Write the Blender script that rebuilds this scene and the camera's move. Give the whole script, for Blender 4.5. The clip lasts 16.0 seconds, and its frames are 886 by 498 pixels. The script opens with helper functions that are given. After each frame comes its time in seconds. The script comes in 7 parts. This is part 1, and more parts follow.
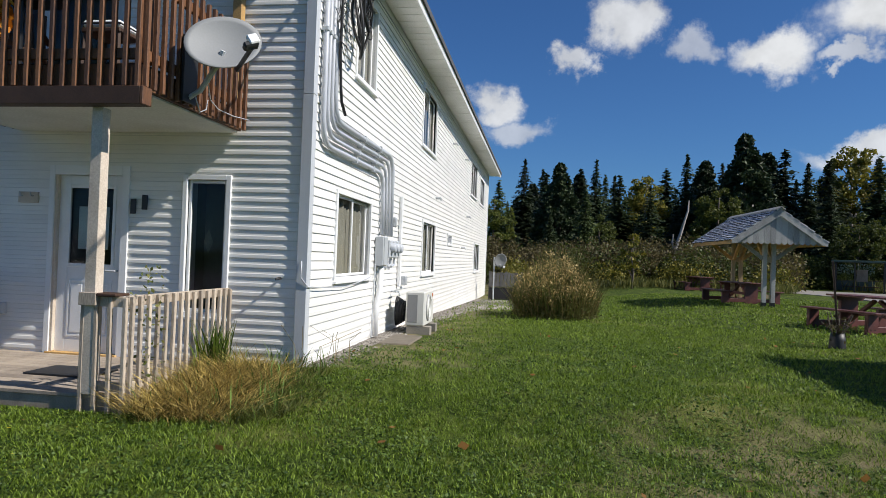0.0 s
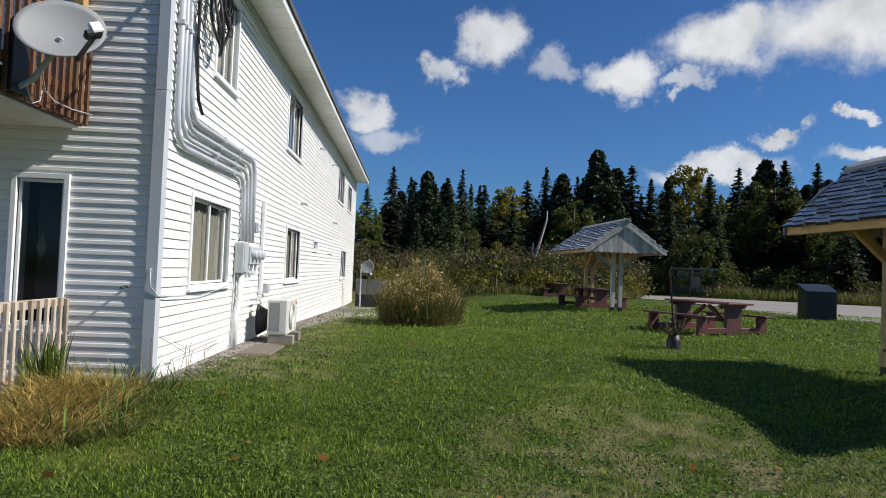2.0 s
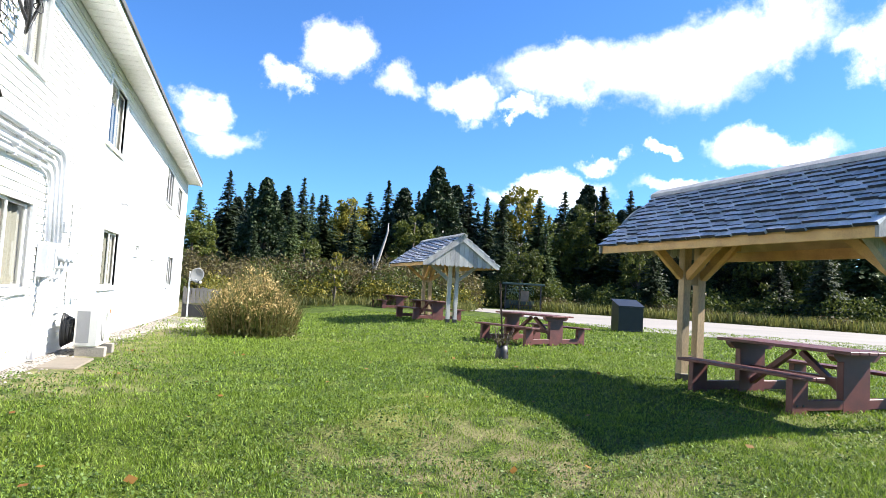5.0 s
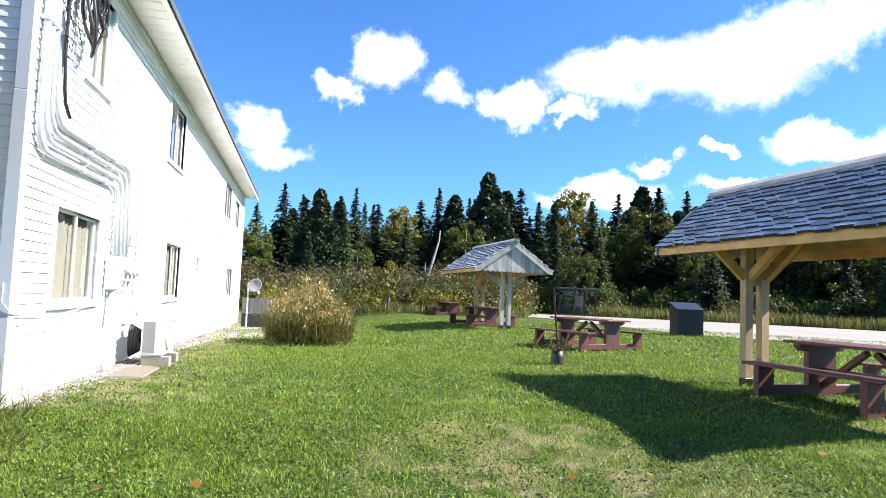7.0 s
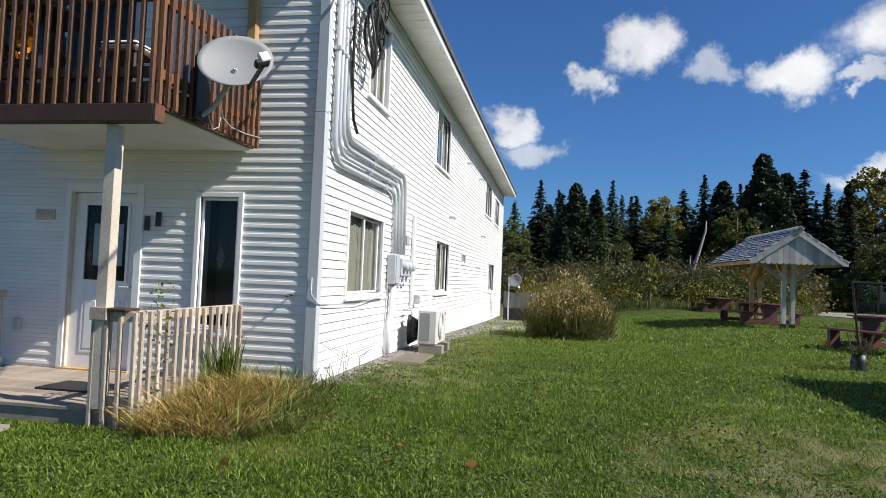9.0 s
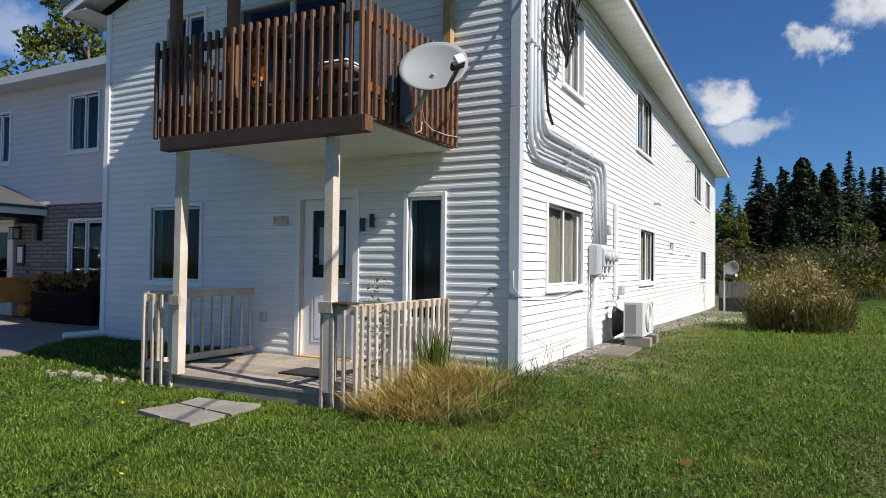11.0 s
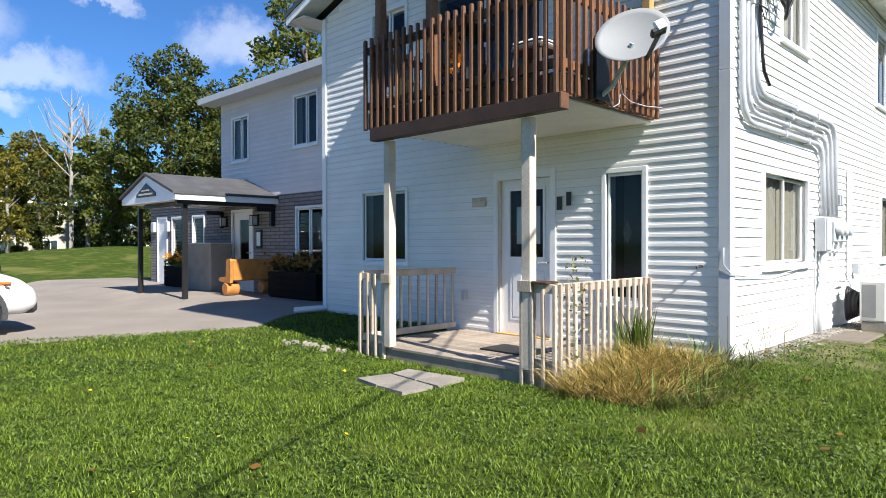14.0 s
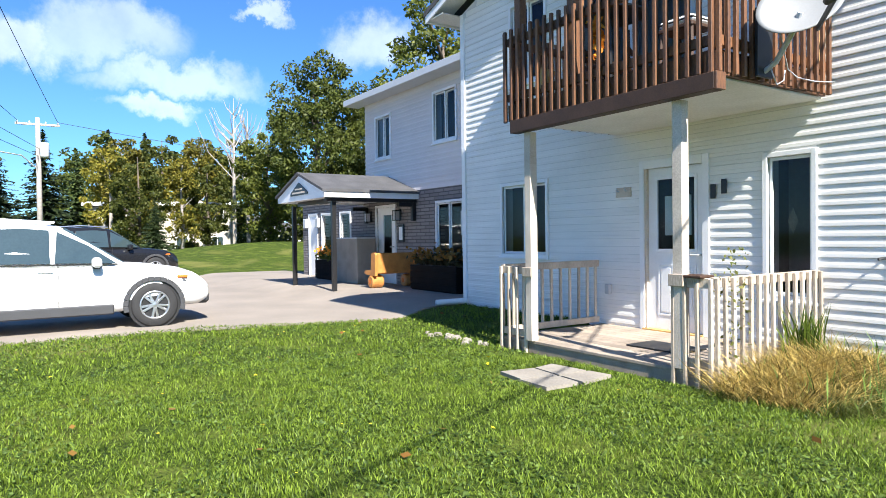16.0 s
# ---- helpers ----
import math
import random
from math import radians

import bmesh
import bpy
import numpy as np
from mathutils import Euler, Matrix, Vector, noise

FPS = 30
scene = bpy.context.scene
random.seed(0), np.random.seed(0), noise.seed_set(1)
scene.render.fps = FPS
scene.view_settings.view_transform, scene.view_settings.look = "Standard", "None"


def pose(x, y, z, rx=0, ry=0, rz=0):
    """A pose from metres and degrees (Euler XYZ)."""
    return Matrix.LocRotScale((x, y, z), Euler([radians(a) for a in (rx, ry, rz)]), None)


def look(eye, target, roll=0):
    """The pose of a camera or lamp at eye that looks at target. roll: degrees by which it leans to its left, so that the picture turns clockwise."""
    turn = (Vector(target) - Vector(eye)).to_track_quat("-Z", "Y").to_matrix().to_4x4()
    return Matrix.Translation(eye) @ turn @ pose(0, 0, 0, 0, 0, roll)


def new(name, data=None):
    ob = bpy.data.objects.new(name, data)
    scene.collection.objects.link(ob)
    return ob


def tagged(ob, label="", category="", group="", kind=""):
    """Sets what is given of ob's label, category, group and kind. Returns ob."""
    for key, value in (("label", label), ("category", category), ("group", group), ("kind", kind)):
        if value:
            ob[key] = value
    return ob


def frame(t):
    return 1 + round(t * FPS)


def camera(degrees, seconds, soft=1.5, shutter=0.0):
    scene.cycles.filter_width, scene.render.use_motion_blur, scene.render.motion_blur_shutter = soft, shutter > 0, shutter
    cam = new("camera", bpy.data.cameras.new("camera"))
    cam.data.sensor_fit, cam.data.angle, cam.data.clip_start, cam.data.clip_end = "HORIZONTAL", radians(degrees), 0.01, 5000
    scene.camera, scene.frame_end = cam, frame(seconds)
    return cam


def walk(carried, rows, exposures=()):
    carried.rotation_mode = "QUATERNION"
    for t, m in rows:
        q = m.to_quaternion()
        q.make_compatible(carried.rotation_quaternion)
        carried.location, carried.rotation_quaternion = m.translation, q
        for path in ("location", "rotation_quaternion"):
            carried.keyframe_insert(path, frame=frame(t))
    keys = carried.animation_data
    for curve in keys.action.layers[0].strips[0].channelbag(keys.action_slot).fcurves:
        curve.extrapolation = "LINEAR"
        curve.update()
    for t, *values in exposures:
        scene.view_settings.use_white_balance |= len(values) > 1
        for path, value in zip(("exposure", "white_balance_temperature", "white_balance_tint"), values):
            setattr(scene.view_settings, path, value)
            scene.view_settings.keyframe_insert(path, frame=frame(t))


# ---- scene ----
cam = camera(68.41, 16.0, soft=0.85)
PATH = [
    (0.0, pose(2.554, -6.868, 1.271, 90.780, -2.116, 8.503)),
    (0.5, pose(2.563, -6.865, 1.273, 91.168, -1.769, 5.937)),
    (1.0, pose(2.575, -6.861, 1.279, 91.467, -2.053, 3.211)),
    (1.5, pose(2.584, -6.860, 1.283, 91.668, -2.218, 0.499)),
    (2.0, pose(2.595, -6.856, 1.283, 91.804, -2.285, -3.050)),
    (2.5, pose(2.599, -6.848, 1.280, 92.018, -2.244, -7.125)),
    (3.0, pose(2.612, -6.840, 1.275, 92.277, -2.357, -10.205)),
    (3.5, pose(2.630, -6.837, 1.272, 92.517, -2.705, -13.530)),
    (4.0, pose(2.640, -6.838, 1.269, 92.963, -3.471, -17.030)),
    (6.5, pose(2.659, -6.830, 1.253, 94.095, -2.835, -15.977)),
    (7.0, pose(2.654, -6.824, 1.250, 93.907, -2.371, -12.390)),
    (7.5, pose(2.634, -6.823, 1.243, 93.603, -2.566, -5.991)),
    (8.0, pose(2.624, -6.827, 1.239, 93.224, -2.019, -0.723)),
    (8.5, pose(2.619, -6.828, 1.235, 92.877, -1.731, 4.489)),
    (9.0, pose(2.614, -6.833, 1.231, 92.565, -2.270, 9.924)),
    (9.5, pose(2.624, -6.836, 1.228, 92.279, -1.849, 14.877)),
    (12.0, pose(2.629, -6.850, 1.224, 90.830, 0.140, 34.735)),
    (12.5, pose(2.628, -6.862, 1.221, 90.549, 0.559, 37.876)),
    (13.0, pose(2.629, -6.866, 1.223, 90.254, 0.164, 39.824)),
    (13.5, pose(2.632, -6.871, 1.229, 89.877, 0.325, 41.473)),
    (14.0, pose(2.635, -6.876, 1.230, 89.508, 0.133, 44.612)),
    (14.5, pose(2.647, -6.886, 1.232, 89.182, 0.700, 48.173)),
    (15.0, pose(2.628, -6.887, 1.238, 88.779, 0.561, 51.498)),
    (15.5, pose(2.600, -6.888, 1.236, 88.874, 0.128, 53.902)),
    (16.0, pose(2.563, -6.890, 1.234, 88.973, 0.777, 56.552)),
]
EXPOSURES = [(0.0, 0.18), (2.0, 0.18), (3.0, 0.53), (4.0, 1.27), (6.5, 1.78), (7.0, 1.7), (8.0, 1.12), (9.0, 0.42), (9.5, 0.36), (12.0, 0.30), (13.0, 0.64), (14.0, 0.95), (16.0, 1.45)]
SKY_STRENGTH, SUN_STRENGTH = 0.052, 5.0
CLOUD_WHITE = (13.5, 13.8, 14.2)
SKY_TINT = (0.54, 0.96, 1.50)
walk(cam, PATH, EXPOSURES)

# ---- world, sun ----
LIGHT = Vector((-1.13, 0.19, -1.0)).normalized()          # the way the sunlight travels
SUN_EL = math.asin(-LIGHT.z)
SUN_AZ = math.atan2(-LIGHT.x, -LIGHT.y)                     # clockwise from +y
world = bpy.data.worlds.new("sky")
scene.world = world
world.use_nodes = True
wn, wl = world.node_tree.nodes, world.node_tree.links
wn.clear()


def wnode(kind, **kw):
    n = wn.new(kind)
    for k, v in kw.items():
        if k == "op":
            n.operation = v
        elif k == "ins":
            for i, val in v.items():
                if hasattr(val, "is_output"):
                    wl.new(val, n.inputs[i])
                else:
                    n.inputs[i].default_value = val
    return n


sky = wn.new("ShaderNodeTexSky")
sky.sky_type = "NISHITA"
sky.sun_disc = False
sky.sun_elevation, sky.sun_rotation = SUN_EL, SUN_AZ
sky.air_density, sky.dust_density, sky.ozone_density = 1.0, 0.35, 2.6
coord = wn.new("ShaderNodeTexCoord")
warp = wnode("ShaderNodeTexNoise", ins={"Vector": coord.outputs["Generated"], "Scale": 11.0, "Detail": 9.0, "Roughness": 0.62})
centred = wnode("ShaderNodeVectorMath", op="SUBTRACT", ins={0: warp.outputs["Color"], 1: (0.5, 0.5, 0.5)})
moved = wnode("ShaderNodeVectorMath", op="MULTIPLY_ADD", ins={0: centred.outputs[0], 1: (0.16, 0.16, 0.13), 2: coord.outputs["Generated"]})
# clouds: azimuth, elevation, half width, half height in degrees, density
CLOUDS = [(6.4, 20.0, 3.2, 2.9, .9), (2.5, 17.4, 2.1, 1.8, .8), (12.0, 18.3, 2.6, 1.8, .55), (17.8, 17.2, 4.2, 2.1, 1), (26.1, 19.1, 6.3, 3.0, 1),
          (35.3, 19.6, 8.6, 4.0, 1), (42.5, 21.4, 7.0, 3.4, 1), (23.3, 16.2, 2.4, .8, .7), (-4.1, 13.8, 3.0, 2.1, .9), (-2.6, 11.6, 3.4, 1.5, .6),
          (43.1, 12.8, 6.0, 1.8, 1), (30.5, 11.8, 2.3, .9, .9), (34.3, 12.9, 1.1, .7, .9), (25.9, 9.7, 6.5, 1.4, .9), (37.1, 9.8, 4.6, 1.0, .9),
          (51.5, 20.0, 4.0, 3.0, 1), (-83.6, 16.0, 8.0, 2.8, .30), (-78.8, 13.2, 8.5, 1.7, .34), (-80.5, 10.9, 4.5, 1.0, .4), (-62.2, 16.8, 5.0, 3.2, .34),
          (-71.2, 18.4, 2.6, .8, .35), (-90.1, 15.2, 5.0, 2.4, .42), (-58, 11, 5, 2, .5), (75, 17, 9, 4, .9), (150, 25, 8, 4, .9)]
cover = None
for az, el, rw, rh, dense in CLOUDS:
    a, e = radians(az), radians(el - .35)
    rw, rh = rw * .88, rh * .9
    right = (math.cos(a) / radians(rw), -math.sin(a) / radians(rw), 0.0)
    up = tuple(v / radians(rh) for v in (-math.sin(a) * math.sin(e), -math.cos(a) * math.sin(e), math.cos(e)))
    c0 = Vector((math.sin(a) * math.cos(e), math.cos(a) * math.cos(e), math.sin(e)))
    rel = wnode("ShaderNodeVectorMath", op="SUBTRACT", ins={0: moved.outputs[0], 1: tuple(c0)})
    u = wnode("ShaderNodeVectorMath", op="DOT_PRODUCT", ins={0: rel.outputs[0], 1: right})
    v = wnode("ShaderNodeVectorMath", op="DOT_PRODUCT", ins={0: rel.outputs[0], 1: up})
    w = wnode("ShaderNodeVectorMath", op="DOT_PRODUCT", ins={0: rel.outputs[0], 1: tuple(-2.0 * c0)})
    comb = wnode("ShaderNodeCombineXYZ", ins={0: u.outputs["Value"], 1: v.outputs["Value"], 2: w.outputs["Value"]})
    ln = wnode("ShaderNodeVectorMath", op="LENGTH", ins={0: comb.outputs[0]})
    m = wnode("ShaderNodeMapRange", ins={"Value": ln.outputs["Value"], "From Min": 1.12, "From Max": 0.42, "To Min": 0.0, "To Max": dense})
    m.interpolation_type = "SMOOTHSTEP"
    cover = m.outputs[0] if cover is None else wnode("ShaderNodeMath", op="MAXIMUM", ins={0: cover, 1: m.outputs[0]}).outputs[0]
puff = wnode("ShaderNodeTexNoise", ins={"Vector": coord.outputs["Generated"], "Scale": 16.0, "Detail": 6.0, "Roughness": 0.55})
tone = wnode("ShaderNodeMapRange", ins={"Value": puff.outputs["Fac"], "From Min": 0.3, "From Max": 0.62, "To Min": 0.72, "To Max": 1.0})
white = wnode("ShaderNodeVectorMath", op="SCALE", ins={0: CLOUD_WHITE, "Scale": tone.outputs[0]})
hue = wnode("ShaderNodeVectorMath", op="MULTIPLY", ins={0: sky.outputs["Color"], 1: SKY_TINT})
mixc = wn.new("ShaderNodeMix")
mixc.data_type = "RGBA"
wl.new(cover, mixc.inputs[0])
wl.new(hue.outputs[0], mixc.inputs[6])
wl.new(white.outputs[0], mixc.inputs[7])
bg = wnode("ShaderNodeBackground", ins={"Color": mixc.outputs[2], "Strength": SKY_STRENGTH})
wo = wn.new("ShaderNodeOutputWorld")
wl.new(bg.outputs[0], wo.inputs[0])

sun = new("sun", bpy.data.lights.new("sun", "SUN"))
sun.data.energy, sun.data.angle, sun.data.color = SUN_STRENGTH, radians(0.53), (1.0, 0.955, 0.88)
sun.matrix_world = look(-30 * LIGHT, (0, 0, 0))


# ---- materials ----
def material(name, color, rough=0.6, vary=0.15, scale=3.0, fine=60.0, bump=0.15, metal=0.0, other=None, patch=0.0, rand=0.0, island=0.0, stretch=(1, 1, 1), depth=0.004, spec=0.5):
    """Principled surface with variation at two scales, at real size. other: second colour of the large patches; rand, island: change from piece to piece."""
    m = bpy.data.materials.new(name)
    m.use_nodes = True
    n, l = m.node_tree.nodes, m.node_tree.links
    b = n["Principled BSDF"]
    geo = n.new("ShaderNodeNewGeometry")
    mp = n.new("ShaderNodeMapping")
    mp.inputs["Scale"].default_value = stretch
    l.new(geo.outputs["Position"], mp.inputs["Vector"])
    big, small = n.new("ShaderNodeTexNoise"), n.new("ShaderNodeTexNoise")
    for t, s, d in ((big, scale, 5), (small, fine, 4)):
        t.inputs["Scale"].default_value, t.inputs["Detail"].default_value = s, d
        l.new(mp.outputs[0], t.inputs["Vector"])
    add = n.new("ShaderNodeMath")
    add.operation = "ADD"
    l.new(big.outputs["Fac"], add.inputs[0])
    l.new(small.outputs["Fac"], add.inputs[1])
    last = add.outputs[0]
    for amount, src in ((rand, "object"), (island, "island")):
        if amount:
            r = n.new("ShaderNodeObjectInfo").outputs["Random"] if src == "object" else geo.outputs["Random Per Island"]
            k = n.new("ShaderNodeMath")
            k.operation = "MULTIPLY_ADD"
            l.new(r, k.inputs[0])
            k.inputs[1].default_value = amount
            l.new(last, k.inputs[2])
            k2 = n.new("ShaderNodeMath")
            k2.operation = "SUBTRACT"
            l.new(k.outputs[0], k2.inputs[0])
            k2.inputs[1].default_value = amount / 2
            last = k2.outputs[0]
    rng = n.new("ShaderNodeMapRange")
    rng.inputs["From Min"].default_value, rng.inputs["From Max"].default_value = 0.7, 1.3
    rng.inputs["To Min"].default_value, rng.inputs["To Max"].default_value = 0.0, 1.0
    l.new(last, rng.inputs["Value"])
    mx = n.new("ShaderNodeMix")
    mx.data_type = "RGBA"
    lo, hi = [max(0, c * (1 - vary)) for c in color], [min(1, c * (1 + vary)) for c in color]
    mx.inputs[6].default_value, mx.inputs[7].default_value = (*(other or lo), 1), (*hi, 1)
    l.new(rng.outputs[0], mx.inputs[0])
    l.new(mx.outputs[2], b.inputs["Base Color"])
    b.inputs["Roughness"].default_value, b.inputs["Metallic"].default_value = rough, metal
    b.inputs["Specular IOR Level"].default_value = spec
    if bump:
        bp = n.new("ShaderNodeBump")
        bp.inputs["Strength"].default_value, bp.inputs["Distance"].default_value = bump, depth
        l.new(small.outputs["Fac"], bp.inputs["Height"])
        l.new(bp.outputs[0], b.inputs["Normal"])
    return m


def leaf_material(name, a, b_, glow=0.35, rough=0.55):
    """Leaves: two colours mixed leaf by leaf, light comes through them."""
    m = bpy.data.materials.new(name)
    m.use_nodes = True
    n, l = m.node_tree.nodes, m.node_tree.links
    p = n["Principled BSDF"]
    geo, ob = n.new("ShaderNodeNewGeometry"), n.new("ShaderNodeObjectInfo")
    mx, hs, add = n.new("ShaderNodeMix"), n.new("ShaderNodeHueSaturation"), n.new("ShaderNodeMath")
    mx.data_type = "RGBA"
    mx.inputs[6].default_value, mx.inputs[7].default_value = (*a, 1), (*b_, 1)
    l.new(geo.outputs["Random Per Island"], mx.inputs[0])
    l.new(mx.outputs[2], hs.inputs["Color"])
    add.operation = "MULTIPLY_ADD"
    l.new(ob.outputs["Random"], add.inputs[0])
    add.inputs[1].default_value, add.inputs[2].default_value = 0.7, 0.65
    l.new(add.outputs[0], hs.inputs["Value"])
    l.new(hs.outputs[0], p.inputs["Base Color"])
    p.inputs["Roughness"].default_value = rough
    p.inputs["Specular IOR Level"].default_value = 0.3
    tr, ms = n.new("ShaderNodeBsdfTranslucent"), n.new("ShaderNodeMixShader")
    l.new(hs.outputs[0], tr.inputs["Color"])
    ms.inputs[0].default_value = glow
    l.new(p.outputs[0], ms.inputs[1])
    l.new(tr.outputs[0], ms.inputs[2])
    l.new(ms.outputs[0], n["Material Output"].inputs[0])
    return m


def glass_material(name, tint, gloss=1.0):
    m = bpy.data.materials.new(name)
    m.use_nodes = True
    n, l = m.node_tree.nodes, m.node_tree.links
    n.remove(n["Principled BSDF"])
    t, g, f, ms = n.new("ShaderNodeBsdfTransparent"), n.new("ShaderNodeBsdfGlossy"), n.new("ShaderNodeFresnel"), n.new("ShaderNodeMixShader")
    t.inputs[0].default_value = (*tint, 1)
    g.inputs["Roughness"].default_value = 0.015
    g.inputs["Color"].default_value = (gloss, gloss, gloss, 1)
    f.inputs["IOR"].default_value = 1.40
    l.new(f.outputs[0], ms.inputs[0])
    l.new(t.outputs[0], ms.inputs[1])
    l.new(g.outputs[0], ms.inputs[2])
    l.new(ms.outputs[0], n["Material Output"].inputs[0])
    return m


VINYL = material("white_vinyl_siding", (0.82, 0.80, 0.77), 0.42, 0.05, 1.2, 90, 0.05, rand=0.25, other=(0.72, 0.71, 0.68), stretch=(1, 1, 2))
VINYL_WING = material("pinkish_white_siding", (0.66, 0.61, 0.60), 0.5, 0.06, 1.4, 90, 0.05, rand=0.3)
TRIM = material("white_trim", (0.80, 0.80, 0.80), 0.38, 0.05, 4, 80, 0.04)
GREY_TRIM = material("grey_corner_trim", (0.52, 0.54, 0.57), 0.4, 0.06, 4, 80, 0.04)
SHEATH = material("wall_sheathing", (0.62, 0.62, 0.61), 0.7, 0.08, 2, 40, 0.1)
# dark colour stands in for the dimness of the rooms behind the glass
DARKROOM = material("dim_interior_colour", (0.16, 0.15, 0.14), 0.9, 0.1, 1, 20, 0.0)
CURTAIN = material("beige_curtain", (0.26, 0.245, 0.205), 0.9, 0.12, 3, 120, 0.2)
GLASS = glass_material("window_glass", (0.80, 0.84, 0.84), 0.85)
SOFFIT = material("white_soffit_vinyl", (0.74, 0.74, 0.73), 0.5, 0.06, 2, 40, 0.08, other=(0.60, 0.60, 0.58))
SHINGLE_DARK = material("charcoal_asphalt_shingle", (0.075, 0.075, 0.08), 0.85, 0.35, 2.5, 160, 0.5, rand=0.3, island=0.4)
BROWN = material("brown_stained_wood", (0.165, 0.072, 0.030), 0.6, 0.35, 6, 90, 0.3, rand=0.35, stretch=(1, 1, .25), other=(0.070, 0.032, 0.018))
DARKBROWN = material("dark_brown_stained_beam", (0.055, 0.027, 0.015), 0.65, 0.3, 5, 90, 0.3, rand=0.2)
GREYWOOD = material("weathered_pale_wood", (0.50, 0.42, 0.33), 0.8, 0.25, 5, 110, 0.4, rand=0.5, stretch=(1, 1, .2), other=(0.33, 0.27, 0.21))
DECKWOOD = material("weathered_deck_wood", (0.34, 0.28, 0.22), 0.85, 0.25, 4, 110, 0.4, rand=0.5, stretch=(1, .2, 1), other=(0.22, 0.18, 0.145))
PALEPOST = material("cream_painted_post", (0.62, 0.54, 0.45), 0.6, 0.12, 3, 80, 0.2, other=(0.44, 0.36, 0.28))
NEWWOOD = material("yellow_treated_pine", (0.50, 0.31, 0.115), 0.6, 0.22, 4, 90, 0.25, rand=0.35, other=(0.33, 0.19, 0.07))
POSTWOOD = material("treated_pine_post", (0.42, 0.30, 0.165), 0.7, 0.25, 4, 90, 0.3, rand=0.4, stretch=(1, 1, .2), other=(0.26, 0.19, 0.11))
SILVERWOOD = material("silver_grey_weathered_board", (0.36, 0.35, 0.335), 0.8, 0.25, 5, 100, 0.35, rand=0.6, stretch=(1, 1, .2), other=(0.23, 0.225, 0.22))
REDTABLE = material("oxblood_painted_wood", (0.105, 0.028, 0.022), 0.5, 0.28, 5, 90, 0.3, rand=0.35, other=(0.060, 0.018, 0.016))
METALSHINGLE = material("grey_cedar_style_shingle", (0.56, 0.55, 0.55), 0.45, 0.25, 7, 60, 0.5, rand=0.5, island=0.5, other=(0.30, 0.30, 0.305))
CONCRETE = material("pale_concrete_drive", (0.275, 0.235, 0.198), 0.9, 0.12, 0.8, 45, 0.3, other=(0.205, 0.180, 0.153))
PADMAT = material("dirty_worn_concrete", (0.155, 0.125, 0.095), 0.95, 0.3, 4, 60, 0.5, other=(0.13, 0.115, 0.09))
SLAB = material("paving_slab_concrete", (0.25, 0.225, 0.19), 0.9, 0.25, 3, 60, 0.4, rand=0.3)
ASPHALT = material("pale_worn_asphalt_road", (0.245, 0.222, 0.20), 0.95, 0.1, 0.3, 30, 0.2, other=(0.20, 0.185, 0.17))
GRAVEL = material("grey_gravel", (0.25, 0.225, 0.195), 0.95, 0.3, 3, 70, 0.6, island=0.8, other=(0.10, 0.09, 0.075))
PVC = material("grey_white_pvc_conduit", (0.47, 0.49, 0.53), 0.4, 0.08, 5, 60, 0.03)
BLACK = material("black_rubber", (0.016, 0.016, 0.017), 0.5, 0.2, 8, 60, 0.1)
BLACKPAINT = material("black_painted_metal", (0.014, 0.014, 0.015), 0.38, 0.2, 4, 60, 0.05)
GREYMETAL = material("grey_enamelled_metal", (0.46, 0.48, 0.50), 0.4, 0.08, 4, 60, 0.04)
DISHGREY = material("light_grey_dish_enamel", (0.24, 0.246, 0.25), 0.65, 0.05, 2, 60, 0.03)
ACWHITE = material("off_white_enamel", (0.62, 0.61, 0.57), 0.42, 0.06, 3, 60, 0.03)
ACGREY = material("condenser_fins", (0.26, 0.26, 0.26), 0.5, 0.15, 3, 200, 0.4)
BRICK_GREY = None
CARWHITE = material("white_car_paint", (0.80, 0.80, 0.80), 0.22, 0.02, 2, 30, 0.0)
CARBLACK = material("black_car_paint", (0.012, 0.013, 0.016), 0.2, 0.05, 2, 30, 0.0)
PLASTIC = material("dark_grey_plastic_cladding", (0.045, 0.046, 0.05), 0.6, 0.1, 4, 90, 0.1)
ALLOY = material("silver_alloy", (0.62, 0.63, 0.65), 0.3, 0.05, 4, 60, 0.02, metal=0.9)
TYRE = material("tyre_rubber", (0.022, 0.022, 0.023), 0.8, 0.2, 8, 60, 0.3)
LAMPGLASS = material("headlamp_glass", (0.10, 0.105, 0.11), 0.12, 0.1, 5, 40, 0.0)
AMBER = material("amber_lens", (0.62, 0.16, 0.03), 0.2, 0.1, 5, 40, 0.0)
BARK = material("grey_brown_bark", (0.12, 0.095, 0.075), 0.9, 0.35, 6, 60, 0.6, stretch=(1, 1, .3))
PALEBARK = material("pale_bleached_bark", (0.33, 0.30, 0.27), 0.9, 0.25, 6, 60, 0.5)
LOGWOOD = material("orange_varnished_log", (0.48, 0.21, 0.055), 0.4, 0.25, 5, 60, 0.25, other=(0.30, 0.12, 0.03))
CREAMWALL = material("cream_stucco", (0.44, 0.41, 0.35), 0.85, 0.08, 0.7, 30, 0.1)
NEEDLE = leaf_material("spruce_needles", (0.008, 0.017, 0.006), (0.036, 0.054, 0.017), 0.10)
NEEDLE2 = leaf_material("cedar_needles", (0.024, 0.040, 0.012), (0.070, 0.098, 0.028), 0.2)
LEAF = leaf_material("green_leaves", (0.045, 0.066, 0.012), (0.145, 0.158, 0.028))
LEAFDARK = leaf_material("maple_leaves", (0.034, 0.050, 0.010), (0.100, 0.118, 0.022))
